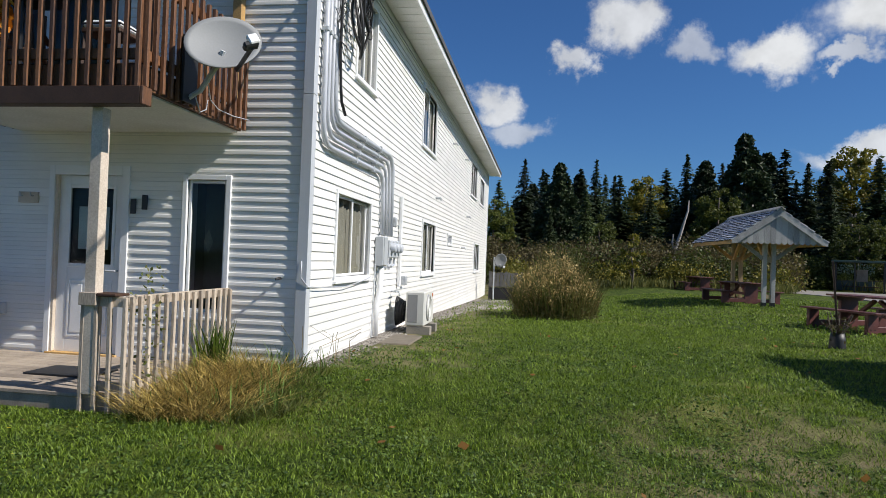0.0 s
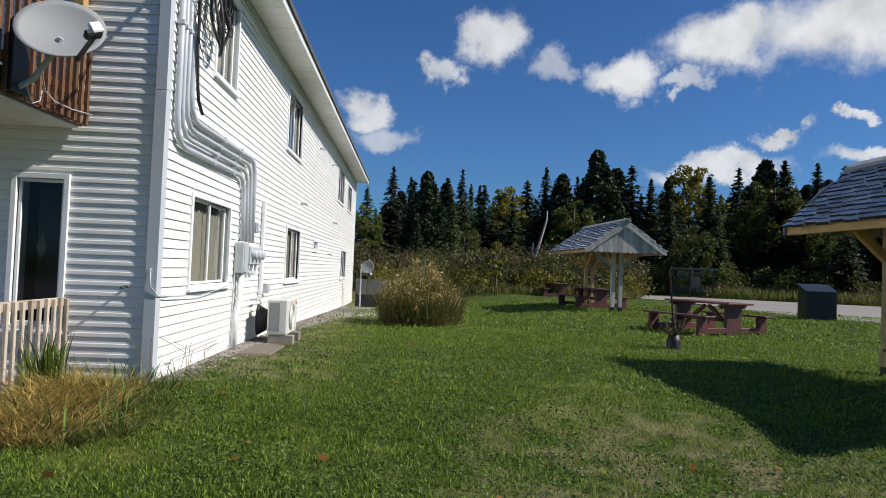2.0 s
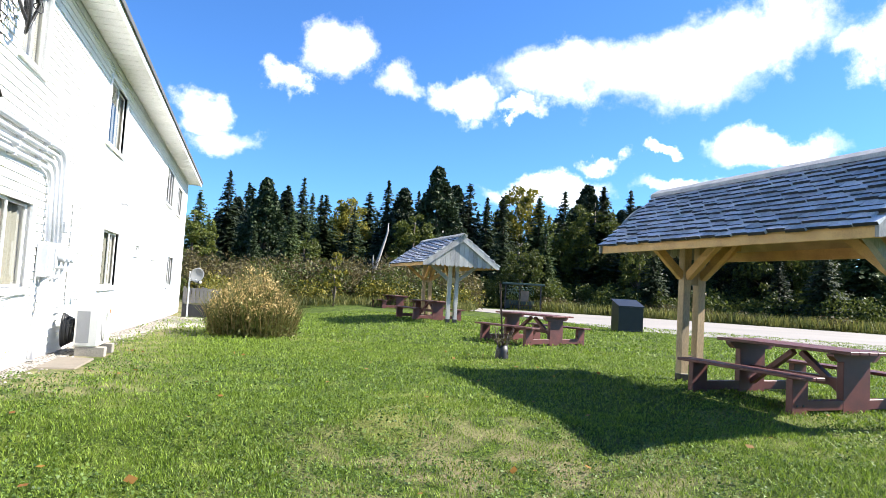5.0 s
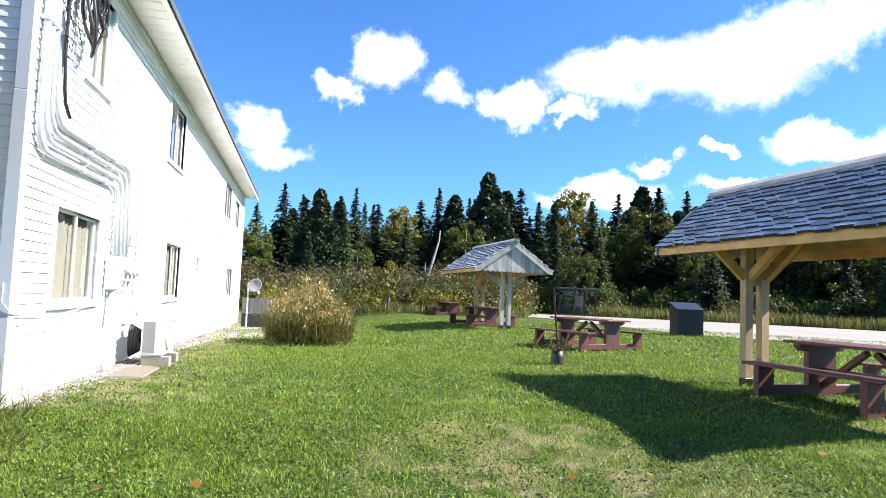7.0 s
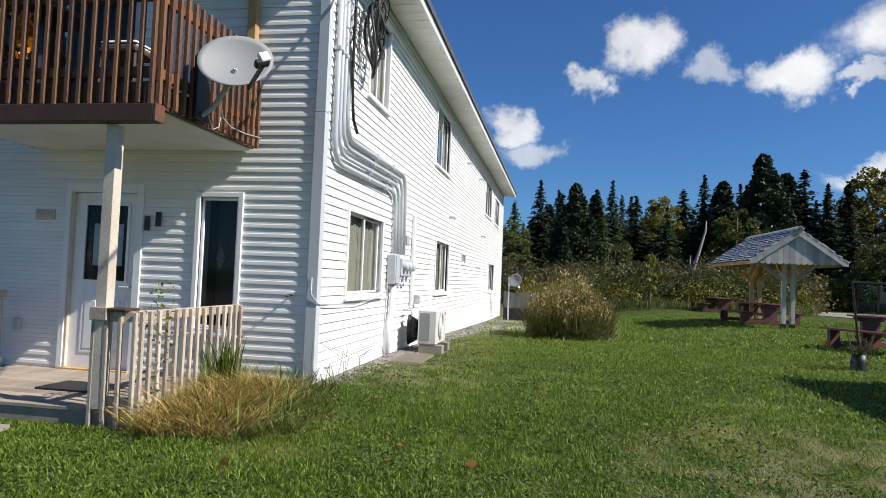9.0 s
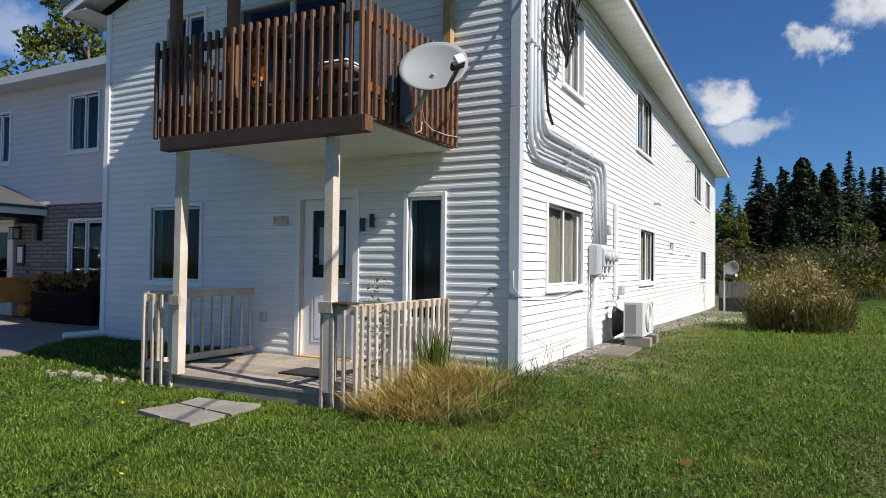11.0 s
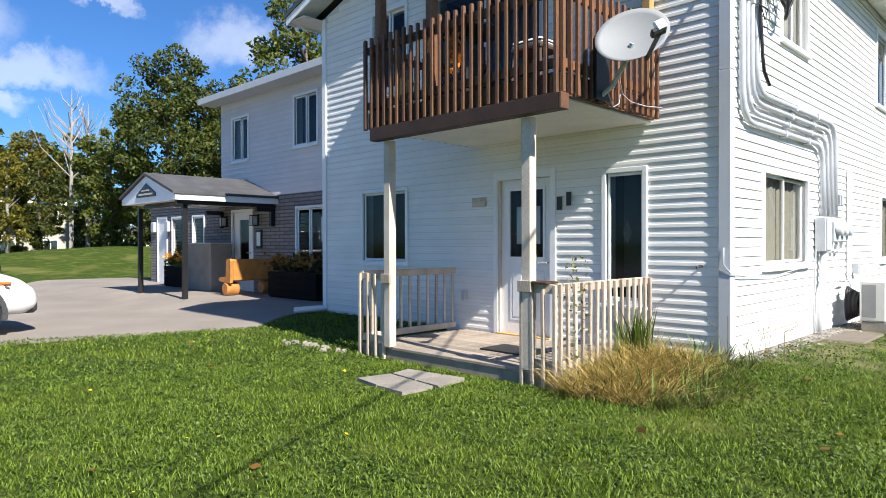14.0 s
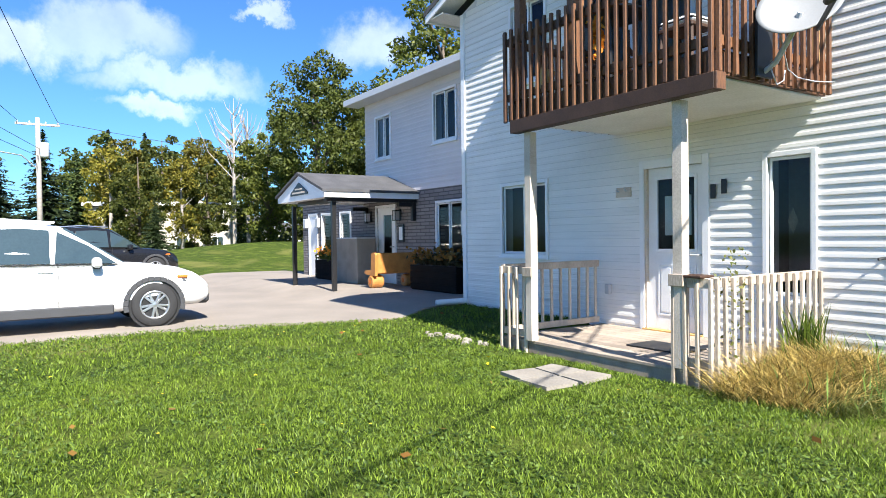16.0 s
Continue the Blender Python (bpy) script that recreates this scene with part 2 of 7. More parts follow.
LEAFGOLD = leaf_material("yellowing_leaves", (0.10, 0.11, 0.016), (0.26, 0.215, 0.032))
LEAFBROWN = leaf_material("brown_thicket_leaves", (0.060, 0.048, 0.022), (0.125, 0.105, 0.038))
LEAFRUST = leaf_material("orange_autumn_leaves", (0.22, 0.09, 0.02), (0.30, 0.17, 0.035))
GRASSBLADE = leaf_material("lawn_grass_blades", (0.034, 0.066, 0.006), (0.225, 0.318, 0.034), 0.34)
CLOVER = leaf_material("clover_leaves", (0.022, 0.060, 0.008), (0.210, 0.320, 0.066), 0.3)
DRYGRASS = leaf_material("straw_dry_grass", (0.13, 0.080, 0.020), (0.84, 0.64, 0.20), 0.30)
WEEDSTALK = leaf_material("dry_weed_stalks", (0.13, 0.095, 0.035), (0.34, 0.26, 0.11), 0.3)
SEEDHEAD = leaf_material("buff_seed_heads", (0.28, 0.20, 0.07), (0.56, 0.43, 0.19), 0.35)
# planter boards near black, the shade of the house put into their colour
PLANTERWOOD = material("shade_dark_planter_board", (0.010, 0.008, 0.007), 0.9, 0.3, 5, 80, 0.3, spec=0.15)
DANDELION = leaf_material("dandelion_petals", (0.70, 0.52, 0.02), (0.80, 0.64, 0.04), 0.3)
FLOWER = leaf_material("orange_flowers", (0.75, 0.22, 0.02), (0.80, 0.42, 0.05), 0.3)


# ---- mesh tools ----
class Shape:
    """Collects vertices and faces of one mesh."""

    def __init__(self):
        self.v, self.f = [], []

    def add(self, vs, fs):
        o = len(self.v)
        self.v += [tuple(p) for p in vs]
        self.f += [tuple(i + o for i in q) for q in fs]
        return self

    def box(self, c, s, b=0.004, turn=None):
        """A box with chamfered edges: centre, full sizes, chamfer."""
        hx, hy, hz = (k / 2 for k in s)
        b = min(b, hx * .5, hy * .5, hz * .5)
        vs, ix = [], {}
        for sx in (-1, 1):
            for sy in (-1, 1):
                for sz in (-1, 1):
                    for a in range(3):
                        ix[sx, sy, sz, a] = len(vs)
                        p = Vector((sx * (hx - b * (a != 0)), sy * (hy - b * (a != 1)), sz * (hz - b * (a != 2))))
                        vs.append((turn @ p if turn else p) + Vector(c))
        fs = []
        for a in range(3):
            p, q = (a + 1) % 3, (a + 2) % 3
            for s_ in (-1, 1):
                face = []
                for i, j in ((-1, -1), (1, -1), (1, 1), (-1, 1)):
                    k = [0, 0, 0]
                    k[a], k[p], k[q] = s_, i, j
                    face.append(ix[(*k, a)])
                fs.append(face if s_ > 0 else face[::-1])
            for i in (-1, 1):
                for j in (-1, 1):
                    e = []
                    for t_ in (-1, 1):
                        k = [0, 0, 0]
                        k[a], k[p], k[q] = t_, i, j
                        e.append((ix[(*k, p)], ix[(*k, q)]))
                    face = [e[0][0], e[0][1], e[1][1], e[1][0]]
                    fs.append(face[::-1] if i * j > 0 else face)
        for sx in (-1, 1):
            for sy in (-1, 1):
                for sz in (-1, 1):
                    face = [ix[sx, sy, sz, a] for a in range(3)]
                    fs.append(face if sx * sy * sz > 0 else face[::-1])
        return self.add(vs, fs)

    def span(self, lo, hi, b=0.004):
        return self.box([(p + q) / 2 for p, q in zip(lo, hi)], [abs(q - p) for p, q in zip(lo, hi)], b)

    def beam(self, p, q, w, h, b=0.004):
        """A bar of section w x h from p to q; h is measured upright."""
        p, q = Vector(p), Vector(q)
        d = q - p
        x = d.normalized()
        side = x.cross(Vector((0, 0, 1)))
        side = Vector((0, 1, 0)) if side.length < 1e-4 else side.normalized()
        turn = Matrix((x, side, side.cross(x) * -1)).transposed()
        if turn.determinant() < 0:
            turn = Matrix((x, side, side.cross(x))).transposed()
        if turn.determinant() < 0:
            turn = Matrix((x, side * -1, side.cross(x))).transposed()
        return self.box((p + q) / 2, (d.length, w, h), b, turn)

    def tube(self, pts, r, n=8, cap=True):
        """A round tube along pts; r is one radius or one for each point."""
        pts = [Vector(p) for p in pts]
        rs = r if isinstance(r, (list, tuple)) else [r] * len(pts)
        vs, fs = [], []
        side = None
        for i, p in enumerate(pts):
            d = (pts[min(i + 1, len(pts) - 1)] - pts[max(i - 1, 0)]).normalized()
            if side is None:
                side = d.orthogonal().normalized()
            side = (side - d * side.dot(d)).normalized()
            up = d.cross(side)
            vs += [p + rs[i] * (math.cos(a) * side + math.sin(a) * up) for a in [2 * math.pi * k / n for k in range(n)]]
        for i in range(len(pts) - 1):
            for k in range(n):
                a, c = i * n + k, i * n + (k + 1) % n
                fs.append((a, c, c + n, a + n))
        if cap:
            fs += [tuple(range(n))[::-1], tuple(range((len(pts) - 1) * n, len(pts) * n))]
        return self.add(vs, fs)

    def prism(self, outline, along, plane="xz", at=0.0):
        """An outline in a plane, pushed along the third axis from at to at + along."""
        n = len(outline)

        def put(u, v, w):
            return {"xz": (u, w, v), "yz": (w, u, v), "xy": (u, v, w)}[plane]
        vs = [put(u, v, at) for u, v in outline] + [put(u, v, at + along) for u, v in outline]
        fs = [tuple(range(n)), tuple(range(n, 2 * n))[::-1]] + [(i, i + n, (i + 1) % n + n, (i + 1) % n) for i in range(n)]
        return self.add(vs, fs)

    def lathe(self, profile, n=20, c=(0, 0, 0), axis="z"):
        """Turned form: profile of (radius, height)."""
        vs, fs = [], []
        for r, h in profile:
            for k in range(n):
                a = 2 * math.pi * k / n
                p = (r * math.cos(a), r * math.sin(a), h)
                p = {"z": p, "x": (p[2], p[0], p[1]), "y": (p[0], p[2], p[1])}[axis]
                vs.append(tuple(i + j for i, j in zip(p, c)))
        for i in range(len(profile) - 1):
            for k in range(n):
                a, b = i * n + k, i * n + (k + 1) % n
                fs.append((a, b, b + n, a + n))
        return self.add(vs, fs)

    def mesh(self, name, mat, smooth=False, fix=True):
        me = bpy.data.meshes.new(name)
        me.from_pydata(self.v, [], self.f)
        if fix and len(self.f) < 20000:
            bm = bmesh.new()
            bm.from_mesh(me)
            bmesh.ops.recalc_face_normals(bm, faces=bm.faces)
            bm.to_mesh(me)
            bm.free()
        me.materials.append(mat)
        if smooth:
            me.polygons.foreach_set("use_smooth", [True] * len(me.polygons))
        me.update()
        return me


def part(name, shape, mat, parent=None, label="", smooth=False, fix=True):
    me = shape if isinstance(shape, bpy.types.Mesh) else shape.mesh(name, mat, smooth, fix)
    ob = new(name, me)
    if parent:
        ob.parent = parent
    return tagged(ob, label)


def thing(name, m, label, category, group="", kind=""):
    """An Empty at the base of a thing; its parts are built round its own origin."""
    ob = new(name)
    ob.empty_display_size = 0.2
    ob.matrix_world = m
    return tagged(ob, label, category, group, kind)


def fast_mesh(name, verts, faces_n, mat):
    """A large mesh of separate n-cornered faces from an array (faces, n, 3)."""
    v = np.asarray(verts, np.float32).reshape(-1, 3)
    me = bpy.data.meshes.new(name)
    count = len(v) // faces_n
    me.vertices.add(len(v))
    me.vertices.foreach_set("co", v.ravel())
    me.loops.add(len(v))
    me.loops.foreach_set("vertex_index", np.arange(len(v), dtype=np.int32))
    me.polygons.add(count)
    me.polygons.foreach_set("loop_start", np.arange(count, dtype=np.int32) * faces_n)
    me.polygons.foreach_set("loop_total", np.full(count, faces_n, np.int32))
    me.update(calc_edges=True)
    me.materials.append(mat)
    return me


rng = np.random.default_rng(7)


def sheet(u0, y, z0, u1, z1):
    """One flat pane facing -y."""
    s = Shape()
    return s.add([(u0, y, z0), (u1, y, z0), (u1, y, z1), (u0, y, z1)], [(0, 1, 2, 3)])


def leaves(centres, size, droop=0.0, flat=0.0, aspect=1.8):
    """Diamond leaves round given centres, turned at random; (k, 4, 3)."""
    c = np.asarray(centres, float)
    k = len(c)
    a = rng.normal(size=(k, 3))
    a[:, 2] = a[:, 2] * (1 - flat) - droop
    a /= np.linalg.norm(a, axis=1)[:, None]
    b = np.cross(a, rng.normal(size=(k, 3)))
    b[:, 2] *= (1 - flat)
    b /= np.linalg.norm(b, axis=1)[:, None] + 1e-9
    s = size * rng.uniform(0.6, 1.3, k)[:, None]
    return np.stack([c - a * s * aspect / 2, c + b * s / 2, c + a * s * aspect / 2, c - b * s / 2], 1)


# ---- ground ----
def smooth(a, b, x):
    t = np.clip((x - a) / (b - a), 0, 1)
    return t * t * (3 - 2 * t)


def gz(x, y):
    """Height of the ground."""
    x, y = np.asarray(x, float), np.asarray(y, float)
    z = -0.14 * smooth(-0.6, -1.7, y) * smooth(8.0, 4.5, x)
    z = z + 1.15 * np.exp(-(((x + 36) / 9) ** 2 + ((y - 6) / 8) ** 2)) * smooth(-22.8, -28, x)
    z = z - 0.40 * smooth(1, 24, y) * smooth(9, 4, x) * smooth(-12, -3, x) * smooth(50, 30, y)
    z = z + 0.07 * smooth(5.5, 9, x) * smooth(10, 5, y) * smooth(-30, -8, y)
    under = smooth(-4.2, -3.75, x) * smooth(-.6, -.95, x) * smooth(.6, .25, y) * smooth(-2.2, -1.5, y)
    z = z + (-0.16 - z) * under
    return z + 0.012 * np.sin(x * 1.3 + y * .4) * np.sin(y * 1.1 - x * .3) * smooth(0.6, 2.5, x)


def axis_cuts(lo, hi, near, step):
    pts = list(np.arange(lo, hi, step))
    a, s = hi, step
    while a < near:
        pts.append(a)
        s *= 1.22
        a += s
    a, s, pre = lo, step, []
    while a > -near:
        s *= 1.22
        a -= s
        pre.append(a)
    return np.array(pre[::-1] + pts + [near * 1.3])


def ground_sheet():
    xs, ys = axis_cuts(-14, 14, 900, 0.3), axis_cuts(-10, 22, 900, 0.3)
    X, Y = np.meshgrid(xs, ys)
    Z = gz(X, Y)
    v = np.stack([X, Y, Z], -1).reshape(-1, 3)
    w = len(xs)
    me = bpy.data.meshes.new("ground")
    me.from_pydata(v.tolist(), [], [(r * w + c, r * w + c + 1, (r + 1) * w + c + 1, (r + 1) * w + c) for r in range(len(ys) - 1) for c in range(w - 1)])
    me.polygons.foreach_set("use_smooth", [True] * len(me.polygons))
    return me


def turf_material():
    m = bpy.data.materials.new("mown_lawn_turf")
    m.use_nodes = True
    n, l = m.node_tree.nodes, m.node_tree.links
    b = n["Principled BSDF"]
    geo = n.new("ShaderNodeNewGeometry")
    tex = []
    for s, d, dist in ((0.35, 5, 0.6), (2.2, 6, 0.4), (38, 5, 0.3), (140, 3, 0)):
        t = n.new("ShaderNodeTexNoise")
        t.inputs["Scale"].default_value, t.inputs["Detail"].default_value, t.inputs["Distortion"].default_value = s, d, dist
        l.new(geo.outputs["Position"], t.inputs["Vector"])
        tex.append(t)

    def ramp(src, lo, hi):
        r = n.new("ShaderNodeMapRange")
        r.inputs["From Min"].default_value, r.inputs["From Max"].default_value = lo, hi
        l.new(src, r.inputs["Value"])
        return r.outputs[0]

    def mix(fac, a, c):
        k = n.new("ShaderNodeMix")
        k.data_type = "RGBA"
        l.new(fac, k.inputs[0])
        for i, s in ((6, a), (7, c)):
            if isinstance(s, tuple):
                k.inputs[i].default_value = (*s, 1)
            else:
                l.new(s, k.inputs[i])
        return k.outputs[2]
    # near-black green paints the shade between the blades into the turf
    base = mix(ramp(tex[2].outputs["Fac"], 0.36, 0.66), (0.010, 0.022, 0.003), (0.085, 0.125, 0.015))
    base = mix(ramp(tex[1].outputs["Fac"], 0.5, 0.78), base, (0.135, 0.165, 0.028))
    sepx = n.new("ShaderNodeVectorMath")
    sepx.operation = "DISTANCE"
    l.new(geo.outputs["Position"], sepx.inputs[0])
    sepx.inputs[1].default_value = (4.6, -2.2, 0)
    near = ramp(sepx.outputs["Value"], 2.4, 0.3)
    k = n.new("ShaderNodeMath")
    k.operation = "MULTIPLY"
    l.new(near, k.inputs[0])
    l.new(ramp(tex[1].outputs["Fac"], 0.40, 0.60), k.inputs[1])
    base = mix(k.outputs[0], base, (0.185, 0.150, 0.085))
    sep = n.new("ShaderNodeSeparateXYZ")
    l.new(geo.outputs["Position"], sep.inputs[0])
    k3 = n.new("ShaderNodeMath")
    k3.operation = "MULTIPLY"
    l.new(ramp(sep.outputs[0], 2.3, 0.25), k3.inputs[0])
    l.new(ramp(tex[1].outputs["Fac"], 0.36, 0.56), k3.inputs[1])
    k4 = n.new("ShaderNodeMath")
    k4.operation = "MULTIPLY"
    l.new(k3.outputs[0], k4.inputs[0])
    l.new(ramp(sep.outputs[1], -0.6, 0.6), k4.inputs[1])
    k5 = n.new("ShaderNodeMath")
    k5.operation = "MULTIPLY"
    l.new(k4.outputs[0], k5.inputs[0])
    l.new(ramp(sep.outputs[0], -3.0, -1.0), k5.inputs[1])
    base = mix(k5.outputs[0], base, (0.215, 0.180, 0.098))
    k2 = ramp(tex[0].outputs["Fac"], 0.56, 0.75)
    base = mix(k2, base, (0.165, 0.165, 0.045))
    l.new(base, b.inputs["Base Color"])
    b.inputs["Roughness"].default_value = 0.9
    b.inputs["Specular IOR Level"].default_value = 0.15
    bp = n.new("ShaderNodeBump")
    bp.inputs["Strength"].default_value, bp.inputs["Distance"].default_value = 0.9, 0.03
    l.new(tex[2].outputs["Fac"], bp.inputs["Height"])
    l.new(bp.outputs[0], b.inputs["Normal"])
    return m


TURF = turf_material()
ground = tagged(new("ground", ground_sheet()), "mown green lawn with dry brownish patches", "lawn", kind="structure")
ground.data.materials.append(TURF)


def paved(name, outline, mat, label, category, top=0.03, deep=0.25):
    """A flat paved sheet with a real edge, following the ground."""
    s = Shape()

    def cut(poly, level, keep_above):
        out = []
        for (x0, y0), (x1, y1) in zip(poly, poly[1:] + poly[:1]):
            in0, in1 = (y0 >= level) == keep_above or y0 == level, (y1 >= level) == keep_above or y1 == level
            if in0:
                out.append((x0, y0))
            if in0 != in1:
                f = (level - y0) / (y1 - y0)
                out.append((x0 + f * (x1 - x0), level))
        return out
    bands = [-60, -1.7, -1.42, -1.15, -.88, -.6, 3, 6, 9, 12, 15, 18, 21, 80]
    for lo, hi in zip(bands, bands[1:]):
        poly = cut(cut(list(outline), lo, True), hi, False)
        n = len(poly)
        if n < 3:
            continue
        vs = [(x, y, float(gz(x, y)) + top) for x, y in poly] + [(x, y, float(gz(x, y)) - deep) for x, y in poly]
        s.add(vs, [tuple(range(n))] + [(i, i + n, (i + 1) % n + n, (i + 1) % n) for i in range(n)])
    ob = new(name, s.mesh(name, mat, fix=False))
    return tagged(ob, label, category, kind="structure")


paved("driveway", [(-8.0, -30), (-8.0, -7), (-7.9, -5.0), (-7.7, -4.4), (-7.3, -2.6), (-6.95, -1.35), (-7.14, -0.9), (-7.16, 1.5), (-18.9, 1.5), (-19.2, 2.2), (-22, 2.0), (-22.4, -1.5), (-24, -30)], CONCRETE, "pale concrete driveway and forecourt with cracks", "driveway", 0.025)
paved("road", [(60, -28), (30, 4.8), (22.9, 11.4), (20.7, 13.5), (18.4, 15.9), (17.6, 20), (17.6, 29), (15, 36), (2, 44), (2, 47), (18.5, 39.5), (26.5, 36.5), (33.5, 33), (39.5, 26.5), (48, 17), (85, -25)], ASPHALT, "pale sunlit asphalt road behind the lawn", "road", 0.03)


# ---- the house ----
HOUSE_L, WALL_END, EAVE = -7.14, 23.7, 5.25
FRONT, SIDE, WING = Matrix.Identity(4), pose(0, 0, 0, 0, 0, 90), pose(0, 1.5, 0)
COURSE = 0.105


def wall_with_openings(u0, u1, z0, z1, holes, thick=0.2):
    """A wall in its own plane, outer face at y = 0, with openings right through."""
    s = Shape()
    us = sorted({u0, u1, *[h[0] for h in holes], *[h[1] for h in holes]})
    for a, b in zip(us, us[1:]):
        mid = (a + b) / 2
        zs = [z0]
        for h in sorted([h for h in holes if h[0] < mid < h[1]], key=lambda h: h[2]):
            zs += [h[2], h[3]]
        zs.append(z1)
        for lo, hi in zip(zs[::2], zs[1::2]):
            if hi - lo > 0.01:
                s.span((a, 0, lo), (b, thick, hi), 0.0005)
    return s


def plank_mesh(name, mat, step=COURSE, lip=.0125):
    s = Shape()
    prof = [(-.001, 0.007), (-lip, 0.007), (-lip - .001, 0.013), (-lip * .94, step * .44), (-lip * .52, step * .5), (-lip * .14, step - .001), (0.0, step)]
    n = len(prof)
    s.v = [(u, y, z) for u in (0, 1) for y, z in prof]
    s.f = [(i, i + 1, i + 1 + n, i + n) for i in range(n - 1)] + [tuple(range(n)), tuple(range(n, 2 * n))[::-1]]
    return s.mesh(name, mat)


def clad(wall, m, u0, u1, z0, z1, holes, mesh, step=COURSE, limit=None):
    """Courses of siding on a wall, broken at the openings; limit(z) gives the ends under a gable."""
    k = 0
    while z0 + k * step < z1 - 0.02:
        z = z0 + k * step
        a, b = (u0, u1) if limit is None else limit(z)
        segs = [(a, b)]
        for h in holes:
            if h[2] - .055 < z + step * .6 and h[3] + .055 > z + step * .5:
                segs = [t for p, q in segs for t in ((p, min(q, h[0] - .055)), (max(p, h[1] + .055), q)) if t[1] - t[0] > .02]
        for p, q in segs:
            ob = new("siding_board", mesh)
            ob.parent = wall
            ob.matrix_basis = m @ Matrix.Translation((p, 0, z)) @ Matrix.Diagonal((q - p, 1, 1, 1))
        k += 1


windows = [0]


def window(m, u0, u1, z0, z1, sashes=2, label="", curtain=None, blind=0.0, sill=True, open_gap=0.0):
    """A vinyl window set in its opening, with casing, sashes, panes, and an added dark box for the unlit room behind.
    """
    windows[0] += 1
    w = thing(f"window_{windows[0]}", m, label or "white vinyl sliding window with dark glass", "window", kind="structure")
    s = Shape()
    c = 0.055
    s.span((u0 - c, -.035, z0 - c), (u0, .05, z1 + c))
    s.span((u1, -.035, z0 - c), (u1 + c, .05, z1 + c))
    s.span((u0, -.035, z1), (u1, .05, z1 + c))
    s.span((u0, -.035, z0 - c), (u1, .05, z0))
    part("window_frame", s, TRIM, w)
    if sill:
        part("window_sill", Shape().span((u0 - c - .02, -.06, z0 - c - .03), (u1 + c + .02, -.005, z0 - c + .004)), TRIM, w)
    du = (u1 - u0) / sashes
    for i in range(sashes):
        a, b, y = u0 + i * du, u0 + (i + 1) * du, .012 + .03 * (i % 2)
        f = Shape()
        t = .036
        f.span((a, y, z0), (a + t, y + .028, z1)).span((b - t, y, z0), (b, y + .028, z1))
        f.span((a + t, y, z0), (b - t, y + .028, z0 + t)).span((a + t, y, z1 - t), (b - t, y + .028, z1))
        sash = part("sash", f, TRIM, w)
        pane = part("pane", sheet(a + t, y + .012, z0 + t, b - t, z1 - t), GLASS, sash, fix=False)
        pane.visible_shadow = False
    # added box behind the opening, coloured dark so the room reads as unlit
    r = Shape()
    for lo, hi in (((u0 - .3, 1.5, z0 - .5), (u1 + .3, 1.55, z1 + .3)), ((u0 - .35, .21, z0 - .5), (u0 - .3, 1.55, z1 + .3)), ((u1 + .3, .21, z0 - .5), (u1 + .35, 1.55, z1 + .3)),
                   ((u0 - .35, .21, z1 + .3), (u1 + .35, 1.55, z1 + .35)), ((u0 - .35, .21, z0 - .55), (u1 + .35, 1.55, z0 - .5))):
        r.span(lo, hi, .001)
    part("dark_backing", r, DARKROOM, w)
    if curtain:
        for a, b in curtain:
            cs = Shape()
            n = max(6, int((b - a) / .035))
            pts = [(a + (b - a) * i / n, .115 + .018 * math.sin(i * 1.35) + .007 * math.sin(i * .6)) for i in range(n + 1)]
            cs.v = [(x, y, z0 - .02) for x, y in pts] + [(x, y + .004, z1 + .02) for x, y in pts]
            cs.f = [(i, i + 1, i + n + 2, i + n + 1) for i in range(n)]
            part("curtain", cs, CURTAIN, w, "beige hanging curtain", smooth=True, fix=False)
    return w


def gable(z):
    k = max(0, z + COURSE - EAVE) / 0.33
    return HOUSE_L + .06 + k, -.06 - k


front_holes = [(-3.08, -2.22, 0.0, 2.08), (-1.415, -.946, .56, 2.05), (-6.012, -4.955, .95, 2.06), (-5.74, -4.95, 3.72, 4.95), (-4.25, -2.35, 2.80, 4.85)]
side_holes = [(1.0, 2.59, .98, 2.03), (6.97, 8.62, .93, 2.03), (10.85, 11.55, 1.67, 1.90), (18.06, 19.96, .82, 1.84), (1.61, 2.58, 3.72, 4.89), (6.60, 8.29, 3.68, 4.89), (16.2, 18.23, 3.61, 4.75), (19.72, 21.48, 3.58, 4.58)]

fw = wall_with_openings(HOUSE_L, 0, -.3, EAVE + .02, front_holes)
fw.prism([(HOUSE_L, EAVE + .02), (0, EAVE + .02), (HOUSE_L / 2, EAVE + 1.2)], .2, "xz", 0.0)
wall_front = tagged(part("wall_front", fw, SHEATH), "white vinyl clad gable wall with porch door", "wall", kind="structure")
ws = wall_with_openings(.2, WALL_END, -.7, EAVE + .1, side_holes)
wall_side = part("wall_side", ws, SHEATH)
wall_side.matrix_world = SIDE
tagged(wall_side, "long white vinyl clad wall in full sun", "wall", kind="structure")
back = tagged(part("wall_back", Shape().span((HOUSE_L, WALL_END - .2, -.3), (-.2, WALL_END, EAVE + .1)), SHEATH), "plain white rear wall", "wall", kind="structure")
tagged(part("wall_west", Shape().span((HOUSE_L, .2, -.3), (HOUSE_L + .2, WALL_END - .2, EAVE + .1)), SHEATH), "plain white far wall", "wall", kind="structure")
tagged(part("floor", Shape().span((HOUSE_L + .2, .2, 2.45), (-.2, WALL_END - .2, 2.6)), DARKROOM), "storey floor inside the house", "floor", kind="structure")

